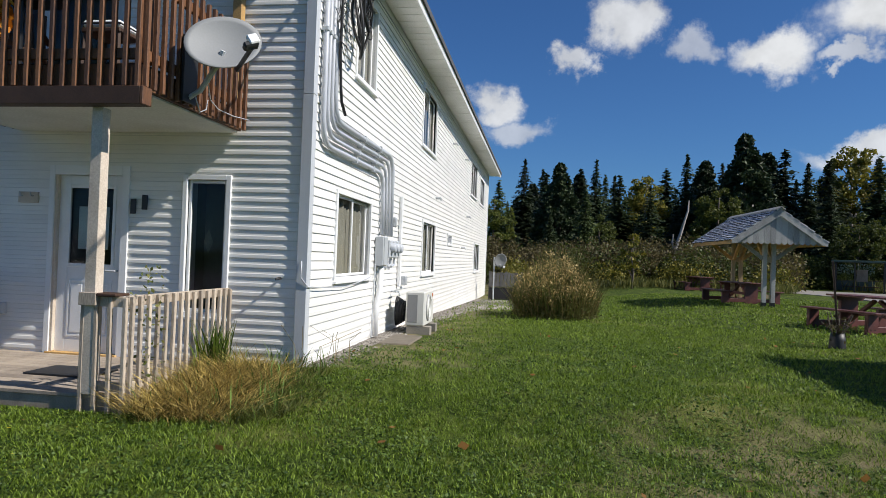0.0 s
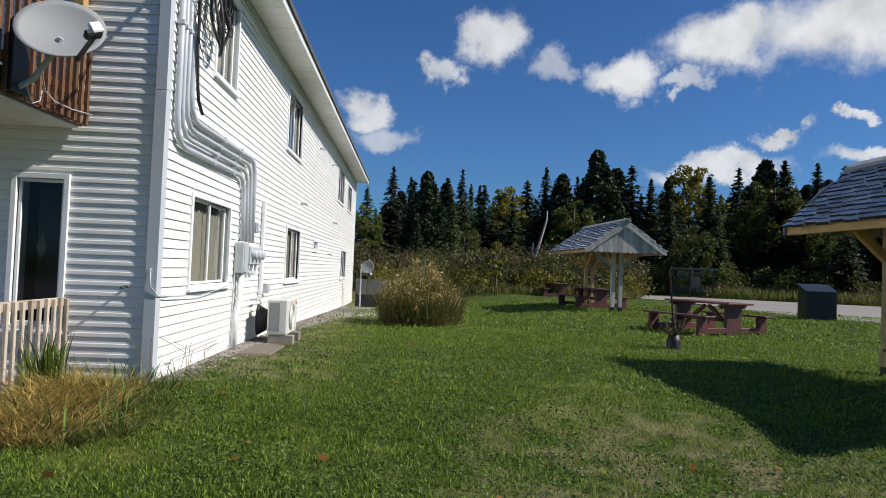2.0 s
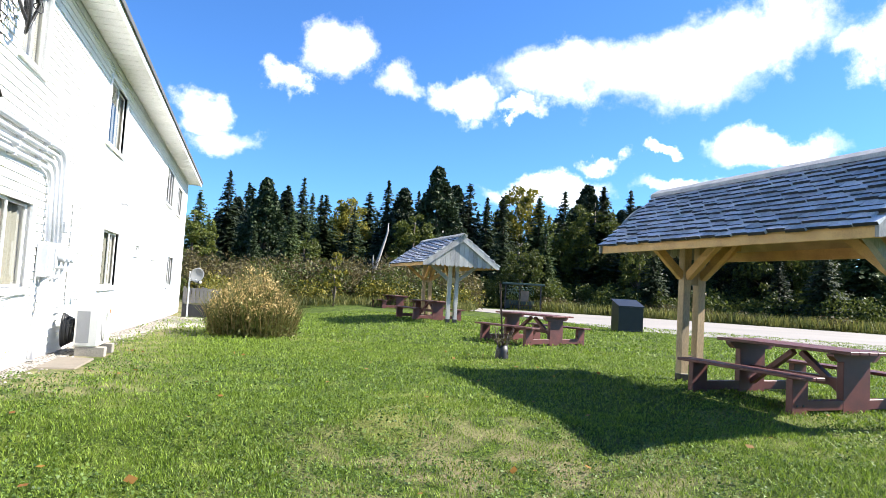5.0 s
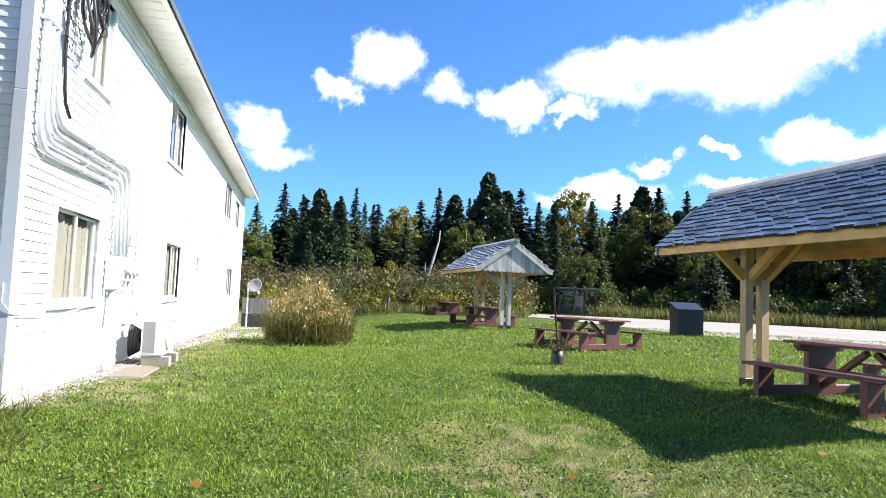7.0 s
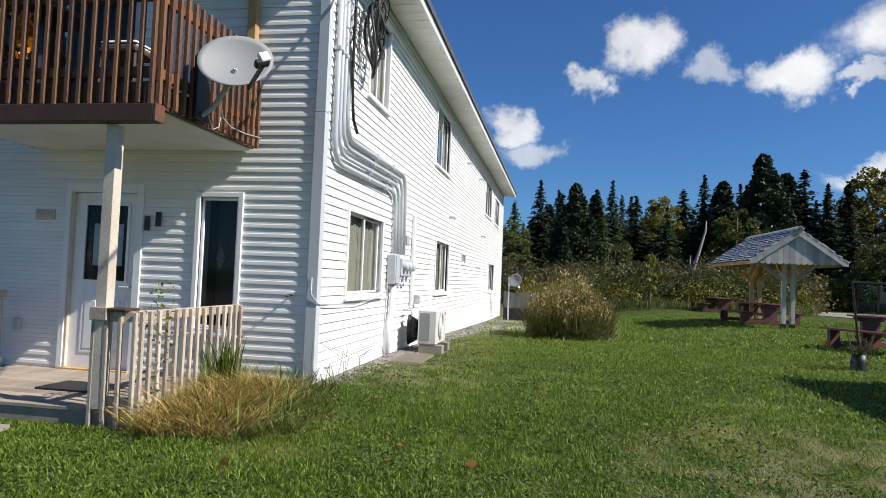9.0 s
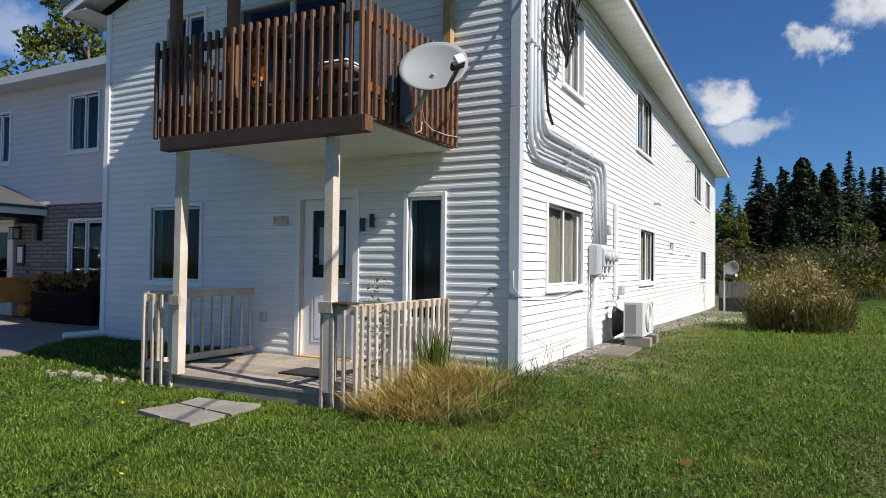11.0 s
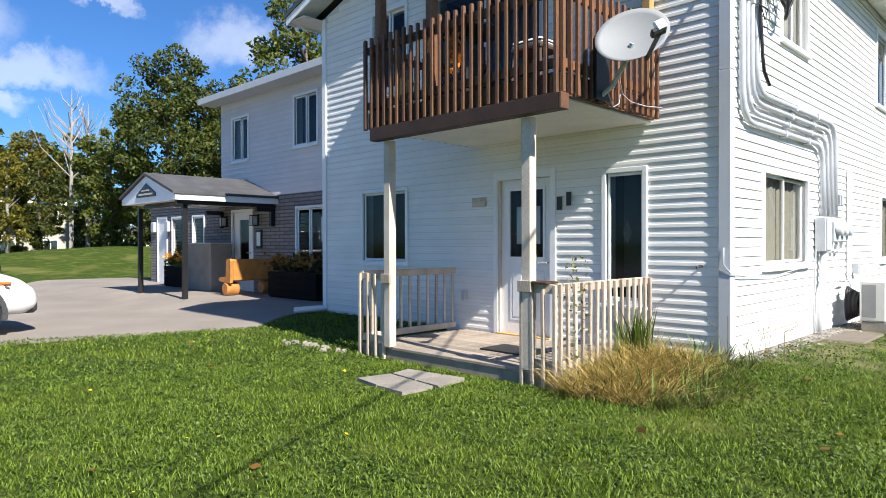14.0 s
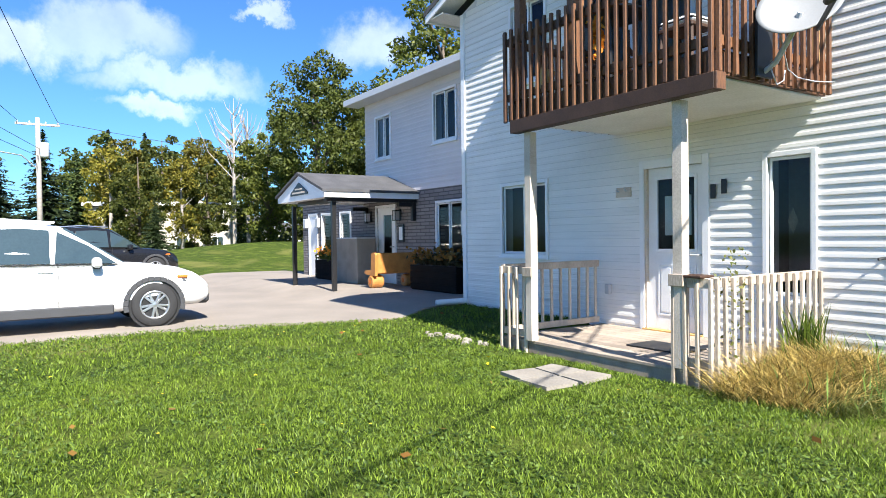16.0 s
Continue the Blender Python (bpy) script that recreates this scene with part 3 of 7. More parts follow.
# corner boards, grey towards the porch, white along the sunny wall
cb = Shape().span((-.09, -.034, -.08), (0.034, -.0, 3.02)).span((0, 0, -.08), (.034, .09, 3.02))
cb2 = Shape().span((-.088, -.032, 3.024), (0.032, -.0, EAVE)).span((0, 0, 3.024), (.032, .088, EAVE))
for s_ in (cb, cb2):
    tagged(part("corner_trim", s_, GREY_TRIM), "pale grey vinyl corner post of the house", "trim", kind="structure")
tagged(part("corner_trim", Shape().span((HOUSE_L - .03, -.034, -.08), (HOUSE_L + .08, 0, EAVE)), TRIM), "white vinyl corner post of the house", "trim", kind="structure")
tagged(part("corner_trim", Shape().span((0, WALL_END - .08, -.5), (.034, WALL_END + .03, EAVE)), TRIM), "white vinyl corner post of the house", "trim", kind="structure")

# roof, soffit and fascia
HALF, RISE, OVER = -HOUSE_L / 2, 0.33, 0.55
cx = HOUSE_L / 2
rf = Shape()
for sgn in (-1, 1):
    e, t = cx + sgn * (HALF + OVER + .05), EAVE + .06
    top = t + (HALF + OVER + .05) * RISE
    rf.prism([(e, t), (cx, top), (cx, top + .1), (e, t + .09)], WALL_END + .85, "xz", -.45)
tagged(part("roof", rf, SHINGLE_DARK), "low-pitched dark asphalt shingle roof", "roof", kind="structure")
sf = Shape().span((.035, -.4, EAVE - .02), (OVER, WALL_END + .35, EAVE + .0))
for i in range(int((WALL_END + .7) / .3)):
    sf.span((.04, -.38 + i * .3, EAVE - .026), (OVER - .01, -.368 + i * .3, EAVE - .018), .001)
tagged(part("soffit", sf, SOFFIT), "white slatted vinyl soffit under the eave", "soffit", kind="structure")
tagged(part("soffit", Shape().span((HOUSE_L - OVER, -.4, EAVE - .02), (HOUSE_L - .035, WALL_END, EAVE)), SOFFIT), "white vinyl soffit under the eave", "soffit", kind="structure")
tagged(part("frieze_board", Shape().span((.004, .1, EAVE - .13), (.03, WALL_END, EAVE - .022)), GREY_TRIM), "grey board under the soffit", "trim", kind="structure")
fa = Shape()
for sgn in (-1, 1):
    e = cx + sgn * (HALF + OVER)
    fa.span((e - .012, -.42, EAVE - .06), (e + .012, WALL_END + .37, EAVE + .14))
tagged(part("fascia", fa, TRIM), "white aluminium fascia board", "trim", kind="structure")
for y in (-.43, WALL_END + .37):
    rk = Shape()
    for sgn in (-1, 1):
        e = cx + sgn * (HALF + OVER + .02)
        top = EAVE + (HALF + OVER) * RISE
        rk.prism([(e, EAVE - .07), (cx, top - .07), (cx, top + .13), (e, EAVE + .13)], .03, "xz", y)
    tagged(part("rake_board", rk, TRIM), "white gable rake board", "trim", kind="structure")
rs = Shape()
for sgn in (-1, 1):
    e = cx + sgn * (HALF + OVER)
    top = EAVE + (HALF + OVER) * RISE
    rs.prism([(e, EAVE - .02), (cx, top - .02), (cx, top), (e, EAVE)], .38, "xz", -.4)
tagged(part("rake_soffit", rs, SOFFIT), "white vinyl soffit of the gable overhang", "soffit", kind="structure")

# windows and doors of the house
window(FRONT, -6.012, -4.955, .95, 2.06, 2, "white vinyl sliding window beside the porch")
window(FRONT, -5.74, -4.95, 3.72, 4.95, 2, "white vinyl window beside the balcony")
window(FRONT, -1.415, -.946, .56, 2.05, 1, "tall narrow white-framed sidelight with dark glass")
window(SIDE, 1.0, 2.59, .98, 2.03, 2, "wide white sliding window with beige curtains", [(1.01, 1.78), (1.81, 2.58)])
window(SIDE, 6.97, 8.62, .93, 2.03, 2, "white sliding window with a pale curtain", [(7.8, 8.61)])
window(SIDE, 10.85, 11.55, 1.67, 1.90, 1, "small high basement-style window", sill=False)
window(SIDE, 18.06, 19.96, .82, 1.84, 2, "white sliding window near the far corner")
window(SIDE, 1.61, 2.58, 3.72, 4.89, 2, "white upper sliding window near the cables", [(2.1, 2.56)])
window(SIDE, 6.60, 8.29, 3.68, 4.89, 2, "white upper sliding window", [(7.5, 8.27)])
window(SIDE, 16.2, 18.23, 3.61, 4.75, 2, "white upper sliding window far along the wall")
window(SIDE, 19.72, 21.48, 3.58, 4.58, 2, "white upper sliding window near the far corner")

door = thing("door_1", pose(0, 0, 0), "white panelled steel door with a half-height glass light, closed", "door", kind="structure")
fr = Shape().span((-3.15, -.03, 0), (-3.08, .1, 2.19)).span((-2.22, -.03, 0), (-2.13, .1, 2.19)).span((-3.08, -.03, 2.08), (-2.22, .1, 2.19))
part("door_frame", fr, TRIM, door)
part("jamb", Shape().span((-3.08, -.015, 0.02), (-3.045, .08, 2.08)), PALEPOST, door, "bare wood door jamb")
ds = Shape()
for lo, hi in (((-3.045, .03, .02), (-2.92, .075, 2.08)), ((-2.34, .03, .02), (-2.22, .075, 2.08)), ((-2.92, .03, 1.95), (-2.34, .075, 2.08)), ((-2.92, .03, .02), (-2.34, .075, 1.03))):
    ds.span(lo, hi, .002)
part("door_leaf", ds, TRIM, door)
gf = Shape().span((-2.94, .018, 1.01), (-2.90, .04, 1.97)).span((-2.36, .018, 1.01), (-2.32, .04, 1.97)).span((-2.90, .018, 1.93), (-2.36, .04, 1.97)).span((-2.90, .018, 1.01), (-2.36, .04, 1.05))
part("glazing_frame", gf, TRIM, door)
part("pane", sheet(-2.92, .046, 1.03, -2.34, 1.95), GLASS, door, fix=False).visible_shadow = False
for a in (-2.90, -2.58):
    pn = Shape()
    for lo, hi in (((a, .022, .20), (a + .025, .032, .86)), ((a + .215, .022, .20), (a + .24, .032, .86)), ((a + .025, .022, .20), (a + .215, .032, .225)), ((a + .025, .022, .835), (a + .215, .032, .86)), ((a + .05, .018, .25), (a + .19, .031, .81))):
        pn.span(lo, hi, .003)
    part("door_panel", pn, TRIM, door)
part("door_handle", Shape().tube([(-2.27, .03, .98), (-2.27, -.03, .98), (-2.38, -.035, .98)], .011, 8), GREYMETAL, door, "brushed metal lever handle")
part("threshold", Shape().span((-3.1, -.06, -.01), (-2.2, .1, .02)), NEWWOOD, door)
# added dark box behind the door glass, the dimness is in its colour
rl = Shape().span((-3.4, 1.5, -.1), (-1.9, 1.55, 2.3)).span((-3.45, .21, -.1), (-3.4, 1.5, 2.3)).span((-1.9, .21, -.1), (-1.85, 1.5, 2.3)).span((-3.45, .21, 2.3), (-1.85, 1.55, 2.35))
part("dark_backing", rl, DARKROOM, door)
part("lace_panel", Shape().span((-2.84, .09, 1.22), (-2.45, .095, 1.72), .001), TRIM, door, "white lace hanging behind the glass")

slider = thing("door_2", pose(0, 0, 0), "grey-framed sliding balcony door with dark glass", "door", kind="structure")
sfm = Shape().span((-4.30, -.03, 2.76), (-4.22, .06, 4.9)).span((-2.38, -.03, 2.76), (-2.30, .06, 4.9)).span((-4.22, -.03, 4.82), (-2.38, .06, 4.9)).span((-3.34, .0, 2.8), (-3.26, .05, 4.82))
part("door_frame", sfm, GREY_TRIM, slider)
for a, b in ((-4.22, -3.34), (-3.26, -2.38)):
    part("pane", sheet(a, .03, 2.8, b, 4.82), GLASS, slider, fix=False).visible_shadow = False
part("dark_backing", Shape().span((-4.5, 1.5, 2.7), (-2.1, 1.55, 5.0)).span((-4.55, .21, 2.7), (-4.5, 1.5, 5)).span((-2.1, .21, 2.7), (-2.05, 1.5, 5)).span((-4.55, .21, 5), (-2.05, 1.55, 5.05)), DARKROOM, slider)

# ---- the wing with its entrance ----
wing_up = [(-13.38, -12.60, 3.41, 4.49), (-10.435, -9.54, 3.50, 4.62)]
wing_low = [(-13.40, -12.40, 0, 2.05), (-10.36, -8.9, .74, 2.04), (-15.78, -15.11, .6, 2.0), (-17.2, -16.4, .6, 2.0), (-18.3, -17.65, 0, 2.02)]


def brick_material():
    m = material("grey_split_brick", (0.25, 0.225, 0.215), 0.85, 0.2, 3, 60, 0.3)
    n, l = m.node_tree.nodes, m.node_tree.links
    b = n["Principled BSDF"]
    geo, sep, com, br = n.new("ShaderNodeNewGeometry"), n.new("ShaderNodeSeparateXYZ"), n.new("ShaderNodeCombineXYZ"), n.new("ShaderNodeTexBrick")
    l.new(geo.outputs["Position"], sep.inputs[0])
    l.new(sep.outputs[0], com.inputs[0])
    l.new(sep.outputs[2], com.inputs[1])
    l.new(com.outputs[0], br.inputs["Vector"])
    for k, v in (("Scale", 1.0), ("Brick Width", .42), ("Row Height", .085), ("Mortar Size", .012)):
        br.inputs[k].default_value = v
    br.inputs["Color1"].default_value, br.inputs["Color2"].default_value, br.inputs["Mortar"].default_value = (.27, .245, .235, 1), (.19, .17, .165, 1), (.10, .092, .09, 1)
    l.new(br.outputs["Color"], b.inputs["Base Color"])
    bp = n.new("ShaderNodeBump")
    bp.inputs["Strength"].default_value, bp.inputs["Distance"].default_value, bp.invert = .8, .02, True
    l.new(br.outputs["Fac"], bp.inputs["Height"])
    l.new(bp.outputs[0], b.inputs["Normal"])
    return m


BRICK_GREY = brick_material()
wl_up = part("wall_wing_upper", wall_with_openings(-14.05, HOUSE_L, 2.42, 5.0, wing_up), SHEATH)
wl_up.matrix_world = WING
tagged(wl_up, "pinkish-white clad upper storey of the wing", "wall", kind="structure")
wl_lo = part("wall_wing_lower", wall_with_openings(-18.9, HOUSE_L, -.3, 2.42, wing_low), BRICK_GREY)
wl_lo.matrix_world = pose(0, 1.5, 0)
tagged(wl_lo, "grey split-brick ground storey of the wing", "wall", kind="structure")
tagged(part("wall_wing_back", Shape().span((-18.9, 9.5, -.3), (HOUSE_L, 9.7, 5)), SHEATH), "plain rear wall of the wing", "wall", kind="structure")
tagged(part("wall_wing_end", Shape().span((-14.05, 1.7, 2.42), (-13.85, 9.5, 5)), SHEATH), "plain end wall of the wing", "wall", kind="structure")
tagged(part("wall_wing_end", Shape().span((-18.9, 1.7, -.3), (-18.7, 9.5, 2.42)), SHEATH), "plain end wall of the low wing", "wall", kind="structure")
tagged(part("roof_wing_low", Shape().span((-19.1, 1.4, 2.42), (-14.06, 9.8, 2.55)), SHINGLE_DARK), "dark flat roof of the low wing", "roof", kind="structure")
wr = Shape().prism([(1.05, 5.02), (5.5, 5.9), (9.9, 5.02), (9.9, 5.12), (5.5, 6.0), (1.05, 5.12)], 7.1, "yz", -14.45)
tagged(part("roof_wing", wr, SHINGLE_DARK), "dark shingle roof of the wing", "roof", kind="structure")
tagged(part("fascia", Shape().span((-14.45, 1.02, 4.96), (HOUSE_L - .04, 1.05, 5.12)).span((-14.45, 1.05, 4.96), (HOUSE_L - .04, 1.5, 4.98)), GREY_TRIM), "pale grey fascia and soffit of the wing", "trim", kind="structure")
for u in wing_up:
    window(WING, *u, 2, "white double casement window reflecting the sky", sill=True)
window(WING, *wing_low[1], 3, "white shop-style window with a notice behind the glass", sill=False)
window(WING, *wing_low[2], 1, "tall white-framed window of the entrance", sill=False)
window(WING, *wing_low[3], 1, "tall white-framed window of the entrance", sill=False)
d3 = thing("door_3", WING, "white glazed entrance door under the canopy, closed", "door", kind="structure")
a, b = -13.40, -12.40
part("door_frame", Shape().span((a - .06, -.04, 0), (a, .08, 2.12)).span((b, -.04, 0), (b + .06, .08, 2.12)).span((a, -.04, 2.05), (b, .08, 2.12)), TRIM, d3)
part("door_leaf", Shape().span((a, .02, .02), (a + .3, .06, 2.05)).span((b - .24, .02, .02), (b, .06, 2.05)).span((a + .3, .02, 1.85), (b - .24, .06, 2.05)).span((a + .3, .02, .02), (b - .24, .06, .5)), TRIM, d3)
part("pane", sheet(a + .3, .036, .5, b - .24, 1.85), GLASS, d3, fix=False).visible_shadow = False
part("door_handle", Shape().tube([(b - .1, .02, 1.0), (b - .1, -.04, 1.0), (b - .22, -.04, 1.0)], .015, 8), GREYMETAL, d3)
part("dark_backing", Shape().span((a - .3, 1.2, 0), (b + .3, 1.25, 2.3)), DARKROOM, d3)
d4 = thing("door_4", WING, "plain white side door of the low wing, closed", "door", kind="structure")
part("door_leaf", Shape().span((-18.3, .0, 0), (-17.65, .06, 2.02)), TRIM, d4)
part("door_frame", Shape().span((-18.36, -.03, 0), (-18.3, .08, 2.08)).span((-17.65, -.03, 0), (-17.59, .08, 2.08)).span((-18.3, -.03, 2.02), (-17.65, .08, 2.08)), TRIM, d4)


def canopy():
    t = thing("entrance_canopy", pose(0, 0, 0), "small gabled entrance canopy on slim black posts", "canopy")
    xl, xr, xm, yf, yb, ze, zr = -14.25, -11.2, -12.72, -1.0, 1.5, 2.26, 2.76
    s = Shape()
    for e in (xl - .05, xr + .05):
        s.prism([(e, ze + .05), (xm, zr + .05), (xm, zr + .11), (e, ze + .11)], yb - yf + .06, "xz", yf - .06)
    part("canopy_roof", s, SHINGLE_DARK, t)
    part("fascia", Shape().span((xr - .02, yf, ze - .08), (xr + .02, yb, ze + .06)), TRIM, t)
    part("fascia", Shape().span((xl - .02, yf, ze - .08), (xl + .02, yb, ze + .06)), TRIM, t)
    part("gable", Shape().prism([(xl, ze - .08), (xr, ze - .08), (xr, ze + .05), (xm, zr + .04), (xl, ze + .05)], .04, "xz", yf), TRIM, t, "white gable end board")
    part("gable_vent", Shape().prism([(xm - .55, ze + .05), (xm + .55, ze + .05), (xm + .55, ze + .12), (xm, ze + .36), (xm - .55, ze + .12)], .03, "xz", yf - .022), BLACKPAINT, t, "dark sign panel in the gable")
    part("sign_bars", Shape().span((xm - .40, yf - .03, ze + .09), (xm + .40, yf - .023, ze + .13)).span((xm - .22, yf - .03, ze + .18), (xm + .22, yf - .023, ze + .21)), PALEPOST, t, "pale bars of lettering")
    part("ceiling_panel", Shape().span((xl + .02, yf + .04, ze - .04), (xr - .02, yb, ze - .02)), SOFFIT, t)
    bm = Shape().span((xl + .1, yf + .5, ze - .16), (xr - .1, yf + .62, ze - .045)).span((xr - .22, yf + .1, ze - .16), (xr - .1, yb, ze - .045))
    part("beam", bm, BLACKPAINT, t)
    for x, y in ((-14.0, -.66), (-11.43, -.68)):
        part("post", Shape().span((x - .05, y - .05, 0.02), (x + .05, y + .05, ze - .16)), BLACKPAINT, t)
    for x in (xr - .16, -13.95):
        part("bracket", Shape().span((x - .05, yb - .12, 1.65), (x + .05, yb - .02, ze - .16)).span((x - .05, yb - .5, ze - .26), (x + .05, yb - .12, ze - .16)), BLACKPAINT, t)
    return t


canopy()


# ---- balcony and porch ----
def balcony():
    t = thing("balcony", pose(-2.0, 0, 2.44), "brown-stained timber balcony with square balusters", "balcony")
    o = Vector((-2.0, 0, 2.44))

    def sp(lo, hi, b=.004):
        return Shape().span(Vector(lo) - o, Vector(hi) - o, b)
    xl, xr, yf, zb = -3.55, -.80, -1.95, 2.63
    part("beam", sp((xl + .1, yf + .0, 2.45), (xr + .04, yf + .128, 2.60)), DARKBROWN, t)
    part("beam_end", sp((xr + .042, yf + .0, 2.45), (xr + .07, yf + .128, 2.60)), BROWN, t, "sawn end of the beam")
    part("rim_joist", sp((xl, yf + .06, 2.605), (xr, yf + .13, 2.80)), BROWN, t)
    part("rim_joist", sp((xr - .04, yf + .13, 2.60), (xr, -.03, 2.80)), BROWN, t)
    part("rim_joist", sp((xl, yf + .13, 2.60), (xl + .04, -.03, 2.80)), BROWN, t)
    part("ceiling_panel", sp((xl + .042, yf + .132, 2.58), (xr - .042, -.03, 2.6)), SOFFIT, t, "white panel under the balcony floor")
    for i in range(13):
        y = yf + .14 + i * .136
        part("floor_board", sp((xl + .03, y, 2.802), (xr - .03, y + .130, 2.83)), DARKBROWN, t)
    for z in (2.84, 3.5):
        part("rail", sp((xl, yf + .045, z), (xr, yf + .085, z + .09)), BROWN, t)
        part("rail", sp((xr - .01, yf + .13, z), (xr + .03, -.03, z + .09)), BROWN, t)
        part("rail", sp((xl - .03, yf + .13, z), (xl + .01, -.03, z + .09)), BROWN, t)
    n = 25
    bal = Shape().span((-.019, -.019, 0), (.019, .019, 1.07), .004).mesh("baluster", BROWN)
    for i in range(n):
        ob = part("baluster", bal, BROWN, t)
        ob.location = Vector((xl + .0 + (xr - xl) * i / (n - 1), yf + .024, zb - .03 + .008 * math.sin(i * 2.3))) - o
    for x, k in ((xr + .052, 16), (xl - .052, 14)):
        for i in range(k):
            ob = part("baluster", bal, BROWN, t)
            ob.location = Vector((x, yf + .06 + (1.82) * i / (k - 1), zb - .03)) - o
    for x, y, h in ((xl + .1, yf + .18, 5.55), (xl + .98, yf + .18, 5.55), (xr - .05, -.09, 5.55), (xr - .05, yf + .18, 3.6)):
        part("roof_post", sp((x - .05, y - .05, 2.83), (x + .05, y + .05, h)), NEWWOOD if y > -.5 else BROWN, t)
    return t


balcony()
br_ = thing("balcony_roof", pose(-2.0, -1.2, 5.5), "plain roof over the balcony on brown posts", "roof")
part("roof_deck", Shape().span((-1.85, -1.2, .06), (1.75, 1.17, .16)), SHINGLE_DARK, br_)
part("roof_beam", Shape().span((-1.5, -.78, -.1), (1.5, -.66, .058)), BROWN, br_)


def railing(name, m, length, count, label, height=.86, drop=-.17, material_=GREYWOOD, end_rail=True):
    """Railing along local x: two rails, square balusters outside of them."""
    t = thing(name, m, label, "railing", "porch railings")
    part("top_rail", Shape().span((0, .0, height - .09), (length, .04, height)), material_, t)
    part("bottom_rail", Shape().span((0, .0, .03), (length, .04, .11)), material_, t)
    bal = Shape().span((-.018, -.036, 0), (.018, -.001, height - drop - .005), .005).mesh("baluster", material_)
    for i in range(count):
        ob = part("baluster", bal, material_, t)
        ob.location = (.02 + (length - .04) * i / max(1, count - 1), 0, drop + .012 * math.sin(i * 3.1))
        ob.rotation_euler = (0, radians(.7 * math.sin(i * 5.3)), 0)
    return t


railing("porch_railing", pose(-.87, -1.80, 0, 0, 0, 90), 1.80, 15, "weathered pale wooden porch railing beside the dry grass", .85)
railing("porch_railing", pose(-1.30, -1.80, 0), .43, 4, "short weathered porch railing at the post", .84, -.2)
railing("porch_railing", pose(-3.83, -1.80, 0), .50, 4, "short pale porch railing beside the steps", .87, -.2)
rl_ = railing("porch_railing", pose(-3.83, -.1, 0, 0, 0, -90), 1.68, 11, "pale wooden porch railing at the far side", .89, .04)

dk = thing("porch_deck", pose(-2.35, -.9, 0), "low weathered wooden porch deck", "deck")
for i in range(13):
    y = -.90 + i * .139
    part("deck_board", Shape().span((-1.48 + .004 * math.sin(i * 7), y, -.034), (1.48 + .006 * math.sin(i * 5), y + .132, 0.0), .004), DECKWOOD, dk)
part("rim_joist", Shape().span((-1.47, -.885, -.19), (1.47, -.845, -.036)), DECKWOOD, dk)
part("rim_joist", Shape().span((1.43, -.845, -.19), (1.47, .86, -.036)), DECKWOOD, dk)
part("rim_joist", Shape().span((-1.47, -.845, -.19), (-1.43, .86, -.036)), DECKWOOD, dk)
for x, y, b_ in ((-3.26, -1.80, .62), (-1.22, -1.78, 0.6)):
    pp = thing("porch_post", pose(x, y, 0), "cream-painted timber post holding up the balcony", "post", "porch posts")
    part("post", Shape().span((-.052, -.052, 0.002), (.052, .052, 2.447)), PALEPOST, pp)
    part("cap_block", Shape().span((-.08, -.085, .76), (.08, -.054, .87)), GREYWOOD, pp)


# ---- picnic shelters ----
# near-black shingle ends: weathered end grain plus the shade they lie in
SHINGLE_END = material("shaded_shingle_end_grain", (0.030, 0.029, 0.030), 0.9, 0.3, 7, 60, 0.3)


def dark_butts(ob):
    """The exposed lower end of each shingle is dark end grain with its shade painted in."""
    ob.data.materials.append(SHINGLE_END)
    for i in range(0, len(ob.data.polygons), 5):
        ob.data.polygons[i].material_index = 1


